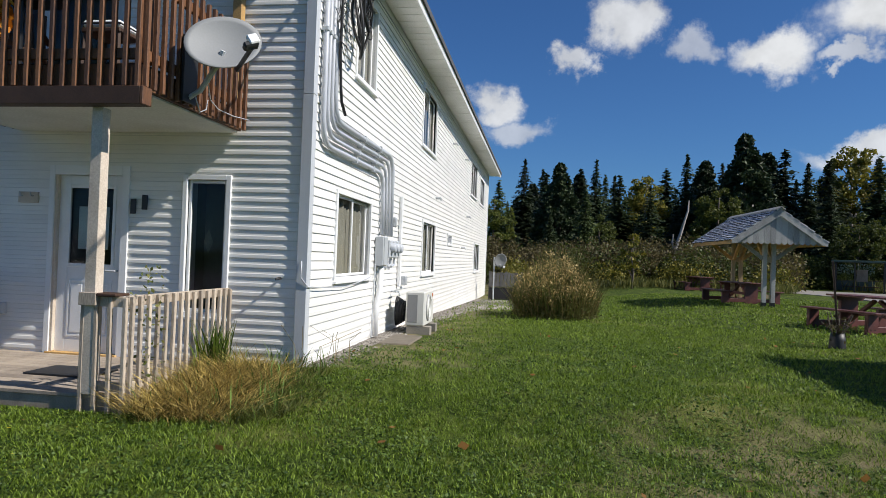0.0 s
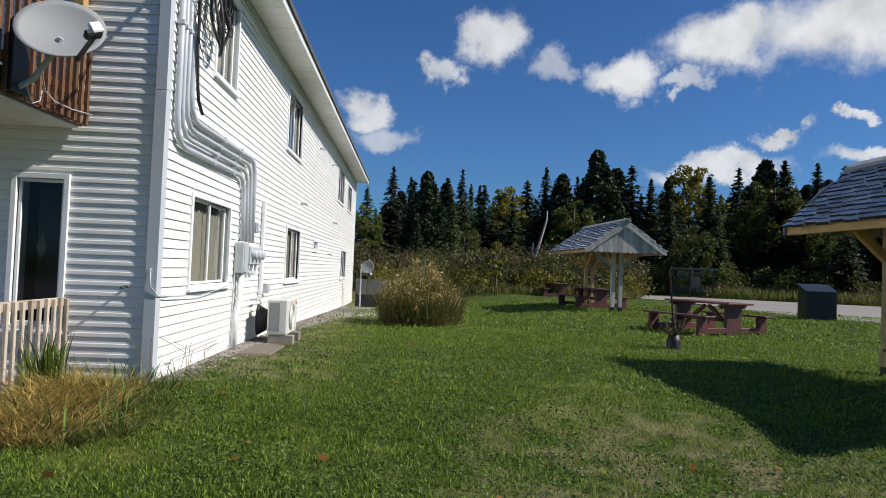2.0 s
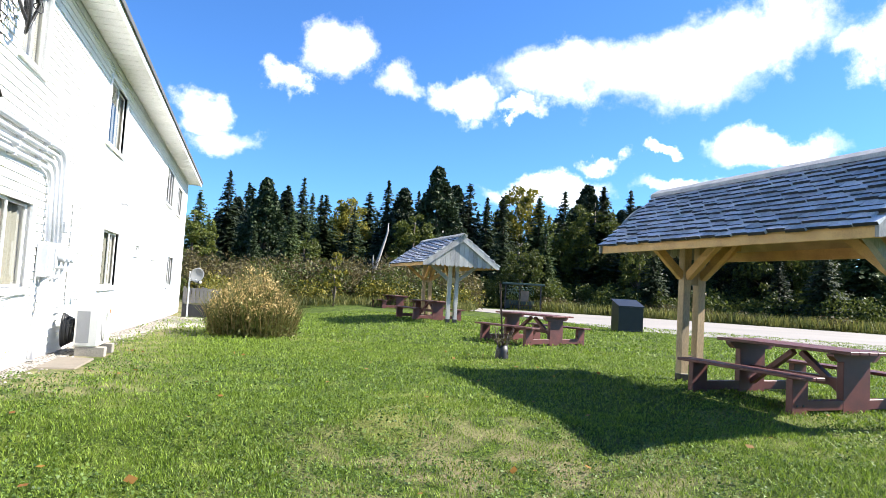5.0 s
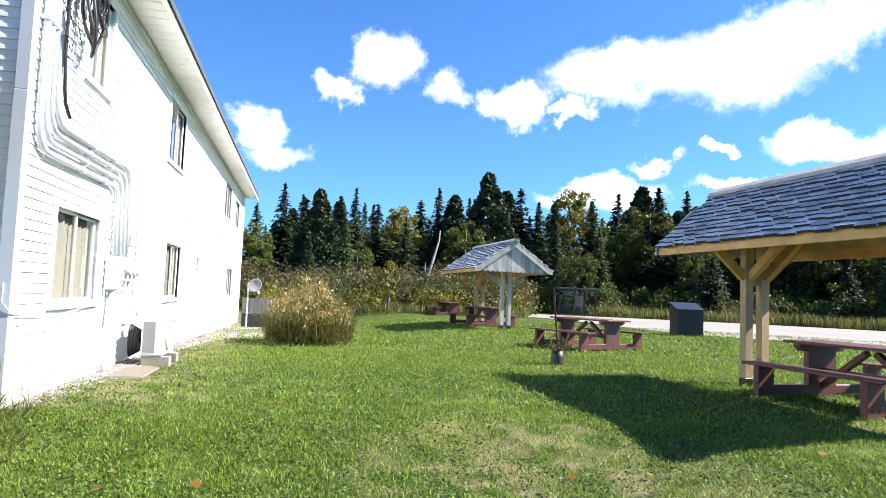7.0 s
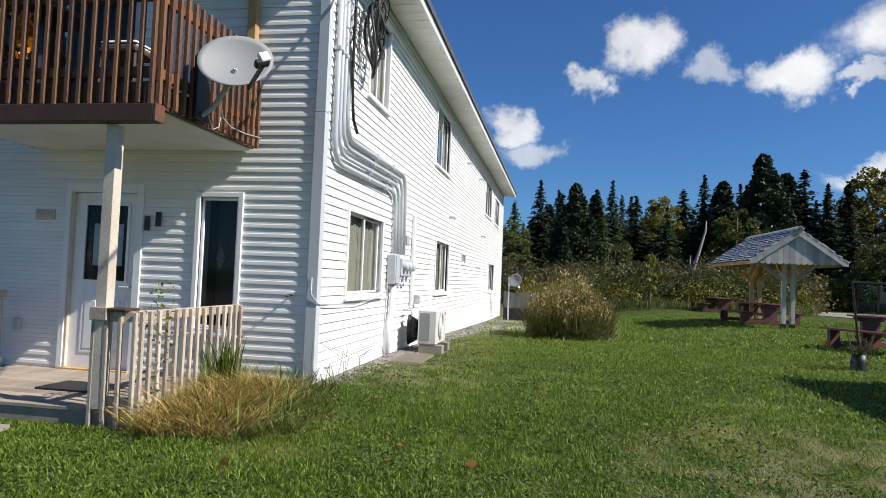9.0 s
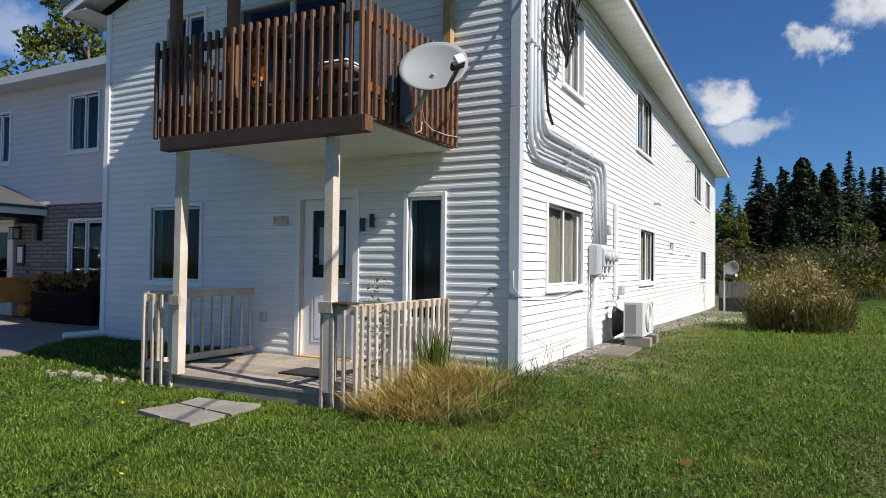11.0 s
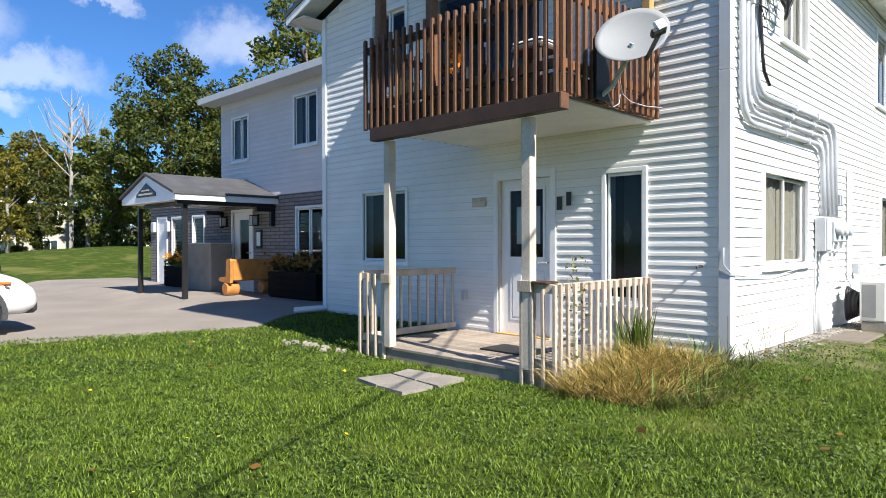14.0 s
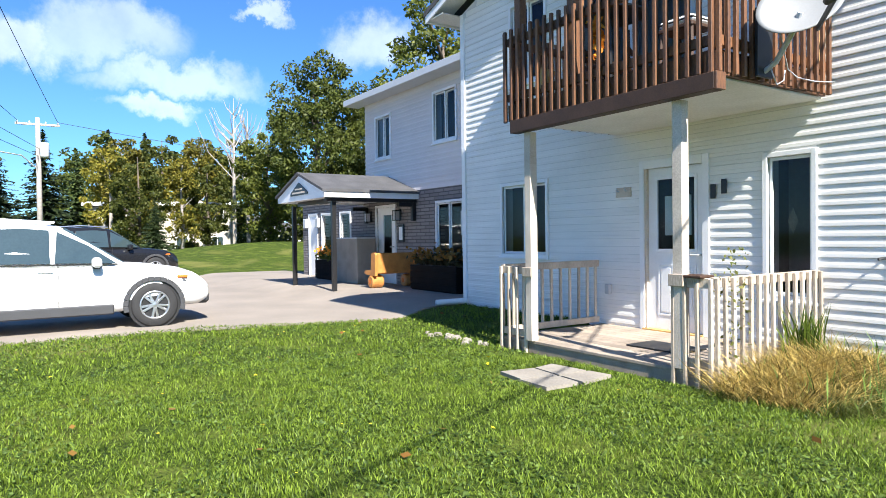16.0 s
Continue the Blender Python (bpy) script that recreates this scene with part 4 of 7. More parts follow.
def shelter(m, label, split_slope=None, near=.85, front=None, hw=1.34, za=3.22, L=4.9, ze=2.16):
    """Open picnic shelter: two pairs of posts, gabled shingle roof, boarded gables. Ridge along local y."""
    t = thing("picnic_shelter", m, label, "picnic shelter", "picnic shelters")
    sl = math.hypot(hw, za - ze)
    tilt = math.atan2(za - ze, hw)
    for sgn in (-1, 1):
        part("eave_board", Shape().span((sgn * hw - .02, -L / 2, ze - .13), (sgn * hw + .02, L / 2, ze + .05)), NEWWOOD, t, "yellow pine eave board")
        sh = Shape().prism([(0, za), (sgn * hw, ze), (sgn * hw, ze + .03), (0, za + .03)], L - .06, "xz", -L / 2 + .03)
        part("roof_deck", sh, POSTWOOD, t)
        part("purlin", Shape().beam((sgn * hw * .55, -L / 2 + .05, za - (za - ze) * .55 - .07), (sgn * hw * .55, L / 2 - .05, za - (za - ze) * .55 - .07), .09, .14), POSTWOOD, t)
        rows, cols = 13, 18 if L < 5 else 22
        joined, one = Shape(), None
        for r in range(rows):
            for c in range(cols):
                w = (L + .06) / cols
                y = -L / 2 - .03 + (c + .5 * (r % 2)) * w
                y1 = min(y + w - .006, L / 2 + .03)
                y = max(y, -L / 2 - .03)
                if y1 - y < .02:
                    continue
                d0 = sl + .09 - r * (sl + .09) / rows
                d1 = d0 - (sl + .09) / rows - .05
                jit = .016 * math.sin(r * 12.9 + c * 78.2)
                lift = .008 * math.sin(r * 3.7 + c * 5.1)

                def at(d, h):
                    return (sgn * (d * math.cos(tilt) + h * math.sin(tilt)), za + .035 - d * math.sin(tilt) + h * math.cos(tilt))
                p = [at(d0 + jit, .004), at(d0 + jit, .044 + lift), at(d1, .010), at(d1, .002)]
                q = Shape()
                q.v = [(x, y, z) for x, z in p] + [(x, y1, z) for x, z in p]
                q.f = [(0, 1, 5, 4), (1, 2, 6, 5), (0, 3, 2, 1), (4, 5, 6, 7), (2, 3, 7, 6)]
                if split_slope == sgn:
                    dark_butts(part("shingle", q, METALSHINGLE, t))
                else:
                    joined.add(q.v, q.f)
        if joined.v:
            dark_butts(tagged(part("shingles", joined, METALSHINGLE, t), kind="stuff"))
    part("ridge_cap", Shape().prism([(-.14, za - .03), (0, za + .08), (.14, za - .03), (.13, za + .03), (0, za + .11), (-.13, za + .03)], L + .16, "xz", -L / 2 - .08), SILVERWOOD, t)
    for sgn in (-1, 1):
        y = sgn * (L / 2 - .02)
        for s2 in (-1, 1):
            part("barge_board", Shape().prism([(0, za + .05), (s2 * (hw + .06), ze + .0), (s2 * (hw + .06), ze - .13), (s2 * (hw - .1), ze - .11), (0, za - .20)], .04 * sgn, "xz", y), SILVERWOOD, t, "silver-grey barge board")
        nb = 15
        for i in range(nb):
            w = 2 * (hw - .08) / nb
            x0 = -hw + .08 + i * w
            x1 = x0 + w - .006
            xm = (x0 + x1) / 2
            zt = [za - (za - ze) * abs(x) / hw - .02 for x in (x0, xm, x1)]
            pts = [(x0, zt[0]), (xm, zt[1]), (x1, zt[2]), (x1, ze - .06), (x1 - w * .22, ze - .10), (xm, ze - .115), (x0 + w * .22, ze - .10), (x0, ze - .06)]
            part("gable_board", Shape().prism(pts, .022 * sgn, "xz", y - .05 * sgn), SILVERWOOD, t)
        arch = []
        for k in range(13):
            a = math.pi * k / 12
            arch.append((hw * .76 * math.cos(a), ze + .12 + .58 * math.sin(a) * (1 - .12 * math.cos(2 * a))))
        tr = Shape()
        for p, q in zip(arch, arch[1:]):
            tr.beam((p[0], y + .012 * sgn, p[1]), (q[0], y + .012 * sgn, q[1]), .02, .05)
        part("arch_trim", tr, SILVERWOOD, t)
        yp = sgn * (L / 2 - (.85 if sgn > 0 else near))
        for s2 in (-1, 1):
            pst = part("post", Shape().span((s2 * .14 - .065, yp - .065, .03), (s2 * .14 + .065, yp + .065, ze + .2)), POSTWOOD if sgn > 0 or front is None else front, t)
            part("base_bracket", Shape().span((s2 * .14 - .07, yp - .07, -.05), (s2 * .14 + .07, yp + .07, .15)), BLACKPAINT, pst, "black steel post shoe")
            part("brace", Shape().beam((s2 * .2, yp, 1.62), (s2 * hw * .73, yp, ze + .06), .09, .12), SILVERWOOD if sgn < 0 else NEWWOOD, t)
            part("brace", Shape().beam((s2 * .13, yp - sgn * .06, 1.62), (s2 * .13, yp - sgn * .78, ze + .12), .09, .12), NEWWOOD, t)
            part("spacer", Shape().span((-.074, yp - .05, .28 if s2 < 0 else 1.5), (.074, yp + .05, .42 if s2 < 0 else 1.7)), POSTWOOD, t)
        part("tie_beam", Shape().span((-hw * .82, yp - .06, ze + .02), (hw * .82, yp + .06, ze + .18)), NEWWOOD, t)
        part("king_post", Shape().span((-.06, yp - .05, ze + .18), (.06, yp + .05, za - .08)), NEWWOOD, t)
    part("ridge_beam", Shape().span((-.05, -L / 2 + .06, za - .22), (.05, L / 2 - .06, za - .03)), NEWWOOD, t)
    part("side_beam", Shape().span((-hw * .62, -L / 2 + .06, ze + .19), (-hw * .62 + .09, L / 2 - .06, ze + .34)), NEWWOOD, t)
    part("side_beam", Shape().span((hw * .62 - .09, -L / 2 + .06, ze + .19), (hw * .62, L / 2 - .06, ze + .34)), NEWWOOD, t)
    return t


def picnic_table(m, label):
    """Heavy picnic table with fixed benches; long axis along local x."""
    t = thing("picnic_table", m, label, "picnic table", "picnic tables")
    for i in range(5):
        part("top_board", Shape().span((-1.0, -.40 + i * .161, .715), (1.0, -.40 + i * .161 + .155, .755), .006), REDTABLE, t)
    for s in (-1, 1):
        for i in range(2):
            part("seat_board", Shape().span((-1.0, s * .96 - .15 + i * .152, .42), (1.0, s * .96 - .15 + i * .152 + .147, .46), .006), REDTABLE, t)
        x = s * .76
        part("leg_panel", Shape().span((x - .045, -.24, .0), (x + .045, .24, .63), .006), REDTABLE, t)
        part("top_cleat", Shape().prism([(-.42, .712), (.42, .712), (.42, .68), (.34, .62), (-.34, .62), (-.42, .68)], .09, "yz", x - .045), REDTABLE, t)
        part("foot_beam", Shape().span((x - .042, -1.06, .05), (x + .042, 1.06, .17), .006), REDTABLE, t)
        for s2 in (-1, 1):
            part("seat_leg", Shape().span((x - .045, s2 * .96 - .13, 0.0), (x + .045, s2 * .96 + .13, .418), .006), REDTABLE, t)
            for k in (-.05, .05):
                part("bolt", Shape().lathe([(0, -.004), (.014, -.004), (.014, .004), (0, .006)], 8, (x + s * .048, s2 * .96 + k, .11), "x"), BLACK, t)
        part("brace", Shape().beam((x - s * .04, 0, .16), (s * .06, 0, .66), .09, .07), REDTABLE, t)
    part("stretcher", Shape().span((-.715, -.045, .30), (.715, .045, .40), .006), REDTABLE, t)
    return t


shelter(pose(9.33, .19, .05, 0, 0, 2), "gabled picnic shelter of treated pine with grey shingles", -1, .45, None, 1.07, 2.98, 4.7, 2.07)
shelter(pose(10.1, 18.05, 0.02, 0, 0, 2), "gabled picnic shelter with silver-grey weathered gable boards", None, .85, SILVERWOOD, 1.42, 3.22, 4.9, 2.2)
picnic_table(pose(9.70, .06, .06, 0, 0, -84), "dark red picnic table under the shelter")
picnic_table(pose(9.85, 8.6, .02, 0, 0, -68), "dark red picnic table on the open lawn")
picnic_table(pose(10.0, 19.0, .02, 0, 0, -78), "dark red picnic table under the weathered shelter")
picnic_table(pose(11.2, 30.6, .0, 0, 0, -80), "dark red picnic table far across the lawn")


# ---- trees ----
def conifer(name, h, r, seed, mat, ragged=.25, start=.06, dens=1.0):
    """Meshes of a conifer: trunk and a crown of drooping sprays."""
    g = np.random.default_rng(seed)
    trunk = Shape().tube([(0, 0, -.2), (.05, 0, h * .4), (0, 0, h * .97)], [h * .016, h * .010, .02], 7).mesh(name + "_trunk", BARK, True)
    quads = []
    z = h * start
    while z < h * .985:
        k = (z - h * start) / (h * (1 - start))
        reach = r * (1 - k) ** .92 * (1 + ragged * (.6 + .4 * (1 - k)) * g.normal()) + .06
        for i in range(int((5 + 7 * (1 - k)) * dens)):
            a = g.uniform(0, 2 * math.pi)
            R = max(.12, reach * g.uniform(.6, 1.12))
            n = max(3, int(R / .32))
            zz = z + g.normal() * .14
            for j in range(n):
                f = (j + .5 + g.uniform(-.3, .3)) / n
                drop = -.28 * R * f + .10 * R * f * f
                c = np.array([math.cos(a) * R * f, math.sin(a) * R * f, zz + drop])
                along = np.array([math.cos(a), math.sin(a), -.32 + g.normal() * .18])
                s = (.42 + .12 * g.normal()) * (1.15 - .45 * f) * (1.05 - .55 * k)
                side = np.array([-math.sin(a), math.cos(a), g.normal() * .5])
                quads.append([c - along * s * .7, c + side * s * .55 + (0, 0, -.09), c + along * s * .9, c - side * s * .55 + (0, 0, -.09)])
        z += h * .021 * g.uniform(.75, 1.3)
    return trunk, fast_mesh(name + "_crown", np.array(quads), 4, mat)


def broadleaf(name, h, r, seed, mat, clumps=70, per=60, leaf=.26, base=.25, bark=BARK, slim=1.0, limbs=9, cone=False):
    """Meshes of a leafy tree: tapered trunk with limbs, crown of leaf clumps with gaps."""
    g = np.random.default_rng(seed)
    s = Shape().tube([(0, 0, -.2), (.1, .05, h * .3), (-.05, .1, h * .6), (.05, 0, h * .92)], [h * .022, h * .016, h * .010, .02], 8)
    cs = []
    for i in range(clumps):
        u = g.normal(size=3)
        u /= np.linalg.norm(u)
        k = g.uniform(.35, 1) ** .5
        z = base * h + (1 - base) * h * (.5 + .5 * u[2] * k)
        wide = r * (1.2 * (1 - z / h) + .05) if cone else r * slim * (1.05 - .5 * abs((z / h - .45)))
        c = np.array([u[0] * k * wide, u[1] * k * wide, z])
        cs.append((c, g.uniform(.45, 1.0) * r * (.34 - .2 * z / h if cone else .30)))
    for c, _ in cs[:limbs]:
        z0 = max(h * .2, c[2] - .35 * np.hypot(c[0], c[1]) - h * .12)
        s.tube([(0, 0, z0), tuple(.5 * np.array([c[0], c[1], z0 + c[2]]) + (0, 0, .1 * h * .2)), tuple(c)], [h * .008, h * .005, .015], 5)
    pts = []
    for c, q in cs:
        p = g.normal(size=(per, 3))
        p /= np.linalg.norm(p, axis=1)[:, None]
        p *= (g.uniform(.2, 1, per) ** .45)[:, None] * q
        pts.append(c + p * (1, 1, .8))
    return s.mesh(name + "_trunk", bark, True), fast_mesh(name + "_crown", leaves(np.concatenate(pts), leaf, .2), 4, mat)


def plant_tree(meshes, x, y, scale, turn, label, category="tree", group="", name="tree", zs=1.0):
    t = thing(name, pose(x, y, float(gz(x, y)), 0, 0, turn) @ Matrix.Diagonal((scale, scale, scale * zs, 1)), label, category, group)
    part("trunk", meshes[0], None, t)
    part("crown", meshes[1], None, t)
    return t


random.seed(5)
SPRUCES = [conifer("spruce", 15, 4.0, 1, NEEDLE, .15, .04, 1.9), conifer("spruce", 15, 3.4, 2, NEEDLE, .2, .04, 1.9), conifer("spruce", 15, 4.8, 3, NEEDLE, .22, .05, 1.9), conifer("cedar", 15, 4.2, 4, NEEDLE2, .25, .03, 2.0)]
PINE = broadleaf("pine", 15, 4.4, 9, NEEDLE, 190, 110, .24, .06, cone=True)
GREENS = [broadleaf("poplar", 12, 3.2, 5, LEAF, 85, 95, .20, .08), broadleaf("birch", 12, 2.9, 6, LEAFGOLD, 80, 85, .19, .08, PALEBARK), broadleaf("alder", 8, 3.0, 7, LEAFDARK, 75, 90, .17, .04)]
LABEL = {0: "dark green spruce at the edge of the wood", 1: "slender dark spruce at the edge of the wood", 2: "broad dark spruce at the edge of the wood", 3: "olive-green cedar at the edge of the wood"}
EYE = (2.55, -6.85)
SKYLINE = [(-14, 8.5), (-8, 8.0), (-3.8, 7.4), (-1.6, 9.4), (0.3, 8.2), (1.5, 9.2), (3.2, 8.6), (4.5, 9.4), (6.5, 7.9), (8.6, 8.0), (10.2, 8.6), (11.8, 9.8), (13.2, 9.3), (14.5, 9.0), (16.2, 11.4), (17.4, 9.3), (19.0, 9.9), (20.6, 8.8),
           (22, 8.9), (23.5, 9.9), (25.2, 9.0), (27.3, 9.6), (29.2, 10.3), (30.6, 10.1), (32.8, 9.8), (34.6, 9.5), (36.5, 9.9), (38.5, 9.7), (40.5, 10.2), (42.4, 11.1), (44.5, 10.6), (47, 10.4), (50, 10.8), (53, 10.2), (57, 10.8), (62, 10.0), (68, 10.5), (75, 10)]
for i, (az, el) in enumerate(SKYLINE):
    d = 66 + 5 * math.sin(i * 2.1)
    x, y = EYE[0] + d * math.sin(radians(az)), EYE[1] + d * math.cos(radians(az))
    h = 1.2 + d * math.tan(radians(el - .3))
    k = (0, 1, 3, 1, 2, 0)[i % 6] if az not in (16.2, 42.4, 29.2) else 4
    if az in (8.6, 23.5):
        plant_tree(GREENS[1], x, y, h / 12, i * 77, "yellowing birch among the spruces", group="wood")
    elif k == 4 or i % 7 == 5:
        plant_tree(PINE, x, y, h / 15, i * 77, "tall dark pine above the other trees", group="wood")
    else:
        plant_tree(SPRUCES[k], x, y, h / 15 * (1.15 + .25 * math.sin(i * 3.3)), i * 77, LABEL[k], group="wood", zs=1 / (1.15 + .25 * math.sin(i * 3.3)))
    for row, (dd, f) in enumerate(((9, .84 + .06 * math.sin(i * 1.9)), (17, .88 + .06 * math.sin(i * 2.7)))):
        a2 = az + 1.3 * (row + 1) * .6
        x, y = EYE[0] + (d + dd) * math.sin(radians(a2)), EYE[1] + (d + dd) * math.cos(radians(a2))
        plant_tree(PINE if (i + row) % 3 == 0 else SPRUCES[(i + row) % 4], x, y, (1.2 + (d + dd) * math.tan(radians(el * f - .6))) / 15, i * 31 + row * 50, "dark pine inside the wood" if (i + row) % 3 == 0 else LABEL[(i + row) % 4], group="wood")
for i in range(26):
    az = -6 + i * 3.0 + 1.2 * math.sin(i * 4.4)
    d = 57 + 3 * math.sin(i * 1.7)
    x, y = EYE[0] + d * math.sin(radians(az)), EYE[1] + d * math.cos(radians(az))
    h = (1.2 + d * math.tan(radians(5.4 + 1.6 * math.sin(i * 2.9))))
    k = (3, 2, 0, 3)[i % 4]
    if i % 3 == 1:
        plant_tree(GREENS[0 if i % 2 else 2], x, y, h / (12 if i % 2 else 8), i * 50, "leafy green tree in front of the spruces", group="wood")
    else:
        plant_tree(SPRUCES[k], x, y, h / 15, i * 50, "younger " + LABEL[k], group="wood")
# bright poplars near the road and the dark wood behind it
for x, y, h, g_ in ((33.5, 47, 11, 0), (30.5, 50, 8, 2), (37, 45, 7, 2), (44, 38, 6, 0), (48, 36, 8, 2), (40, 42, 5.2, 1), (52, 30, 7, 0), (26.5, 53, 5.5, 0), (56, 24, 7, 2), (60, 15, 8, 0)):
    plant_tree(GREENS[g_], x, y, h / (8 if g_ == 2 else 12), x * 40, "leafy tree with sunlit outer leaves beside the road", group="roadside trees")

# left side of the view
MAPLE = broadleaf("maple", 14, 4.0, 11, LEAFDARK, 120, 190, .15, .12, limbs=16)
BIG = broadleaf("poplar", 16, 4.0, 12, LEAF, 120, 120, .17, .2, limbs=12)


def polar(az, d):
    return EYE[0] + d * math.sin(radians(az)), EYE[1] + d * math.cos(radians(az))


for az, d, el, meshes, base_h, lab in ((-67.3, 46, 15.4, MAPLE, 14, "large dense green maple behind the wing"), (-63.0, 50, 13.6, MAPLE, 14, "tall green maple behind the wing"), (-56.4, 40, 20.5, BIG, 16, "tall thin-leaved poplar behind the house"),
                                       (-53.0, 42, 18.5, BIG, 16, "tall poplar behind the house"), (-71.5, 52, 9.6, GREENS[0], 12, "green tree with thin foliage"), (-74.5, 60, 9.0, GREENS[0], 12, "green tree with yellowing foliage"),
                                       (-77.0, 58, 8.6, GREENS[1], 12, "yellow-leaved tree in early autumn"), (-79.8, 62, 9.0, GREENS[0], 12, "green tree turning yellow"), (-82.5, 56, 8.3, GREENS[1], 12, "yellow-leaved tree in early autumn"),
                                       (-84.0, 66, 8.2, GREENS[2], 8, "dark leafy tree beyond the drive"), (-88.0, 54, 8.6, SPRUCES[2], 15, "broad dark spruce by the utility pole"), (-91.0, 55, 7.8, SPRUCES[2], 15, "broad dark spruce beyond the drive"), (-95, 55, 8, SPRUCES[0], 15, "dark spruce beyond the drive"),
                                       (-81.6, 47, 7.4, GREENS[0], 12, "green tree turning yellow before the cream building"), (-78.4, 49, 7.0, GREENS[1], 12, "yellow-leaved tree before the cream building"), (-83.6, 50, 7.6, GREENS[1], 12, "yellow-leaved tree in early autumn"), (-76.4, 50, 6.8, GREENS[0], 12, "green tree turning yellow"), (-85.8, 60, 7.2, SPRUCES[3], 15, "olive-green cedar beyond the drive"), (-80.4, 42, 3.6, SPRUCES[2], 15, "small broad spruce in front of the cream building"), (-69.2, 70, 6.6, GREENS[2], 8, "dark green tree in the distance"),
                                       (-66, 70, 7, GREENS[2], 8, "dark green tree in the distance"), (-73, 75, 6, GREENS[2], 8, "dark green tree in the distance"), (-78, 80, 7.6, SPRUCES[0], 15, "dark spruce in the distance"), (-81, 80, 8.8, SPRUCES[1], 15, "dark spruce in the distance"), (-83.6, 80, 8.9, SPRUCES[0], 15, "dark spruce in the distance"), (-76, 82, 8.2, SPRUCES[3], 15, "dark spruce in the distance")):
    x, y = polar(az, d)
    plant_tree(meshes, x, y, (1.2 + d * math.tan(radians(el)) - float(gz(x, y))) / base_h, az * 13, lab, group="trees beyond the drive")


# ---- vehicles ----
def loft(sections, closed=True):
    """Skin over cross-sections, each a list of equally many points."""
    s = Shape()
    n = len(sections[0])
    for sec in sections:
        s.v += [tuple(p) for p in sec]
    for i in range(len(sections) - 1):
        for k in range(n if closed else n - 1):
            a, b = i * n + k, i * n + (k + 1) % n
            s.f.append((a, b, b + n, a + n))
    s.f += [tuple(range(n)), tuple(range((len(sections) - 1) * n, len(sections) * n))[::-1]]
    return s


def wheel(parent, x, y, r, side):
    w = part("wheel", Shape().lathe([(r * .62, -.09), (r * .93, -.11), (r, -.075), (r, .075), (r * .93, .11), (r * .62, .09)], 40, (x, y, r), "x"), TYRE, parent, "black tyre", smooth=True)
    rim = Shape().lathe([(r * .66, .085), (r * .63, .10), (r * .58, .095), (r * .58, -.05), (0, -.05)], 32, (x, y, r), "x") if side > 0 else Shape().lathe([(r * .66, -.085), (r * .63, -.10), (r * .58, -.095), (r * .58, .05), (0, .05)], 32, (x, y, r), "x")
    part("rim", rim, ALLOY, w, "silver alloy rim", smooth=True)
    sp = Shape()
    for i in range(10):
        a = 2 * math.pi * i / 10 + (.12 if i % 2 else -.12)
        c, s_ = math.cos(a), math.sin(a)
        sp.beam((x + side * .085, y + r * .10 * c, r + r * .10 * s_), (x + side * .075, y + r * .60 * c, r + r * .60 * s_), .030, .036, .008)
    sp.lathe([(0, side * .10), (r * .14, side * .095), (r * .16, side * .06)], 16, (x, y, r), "x")
    part("spokes", sp, ALLOY, w)
    return w


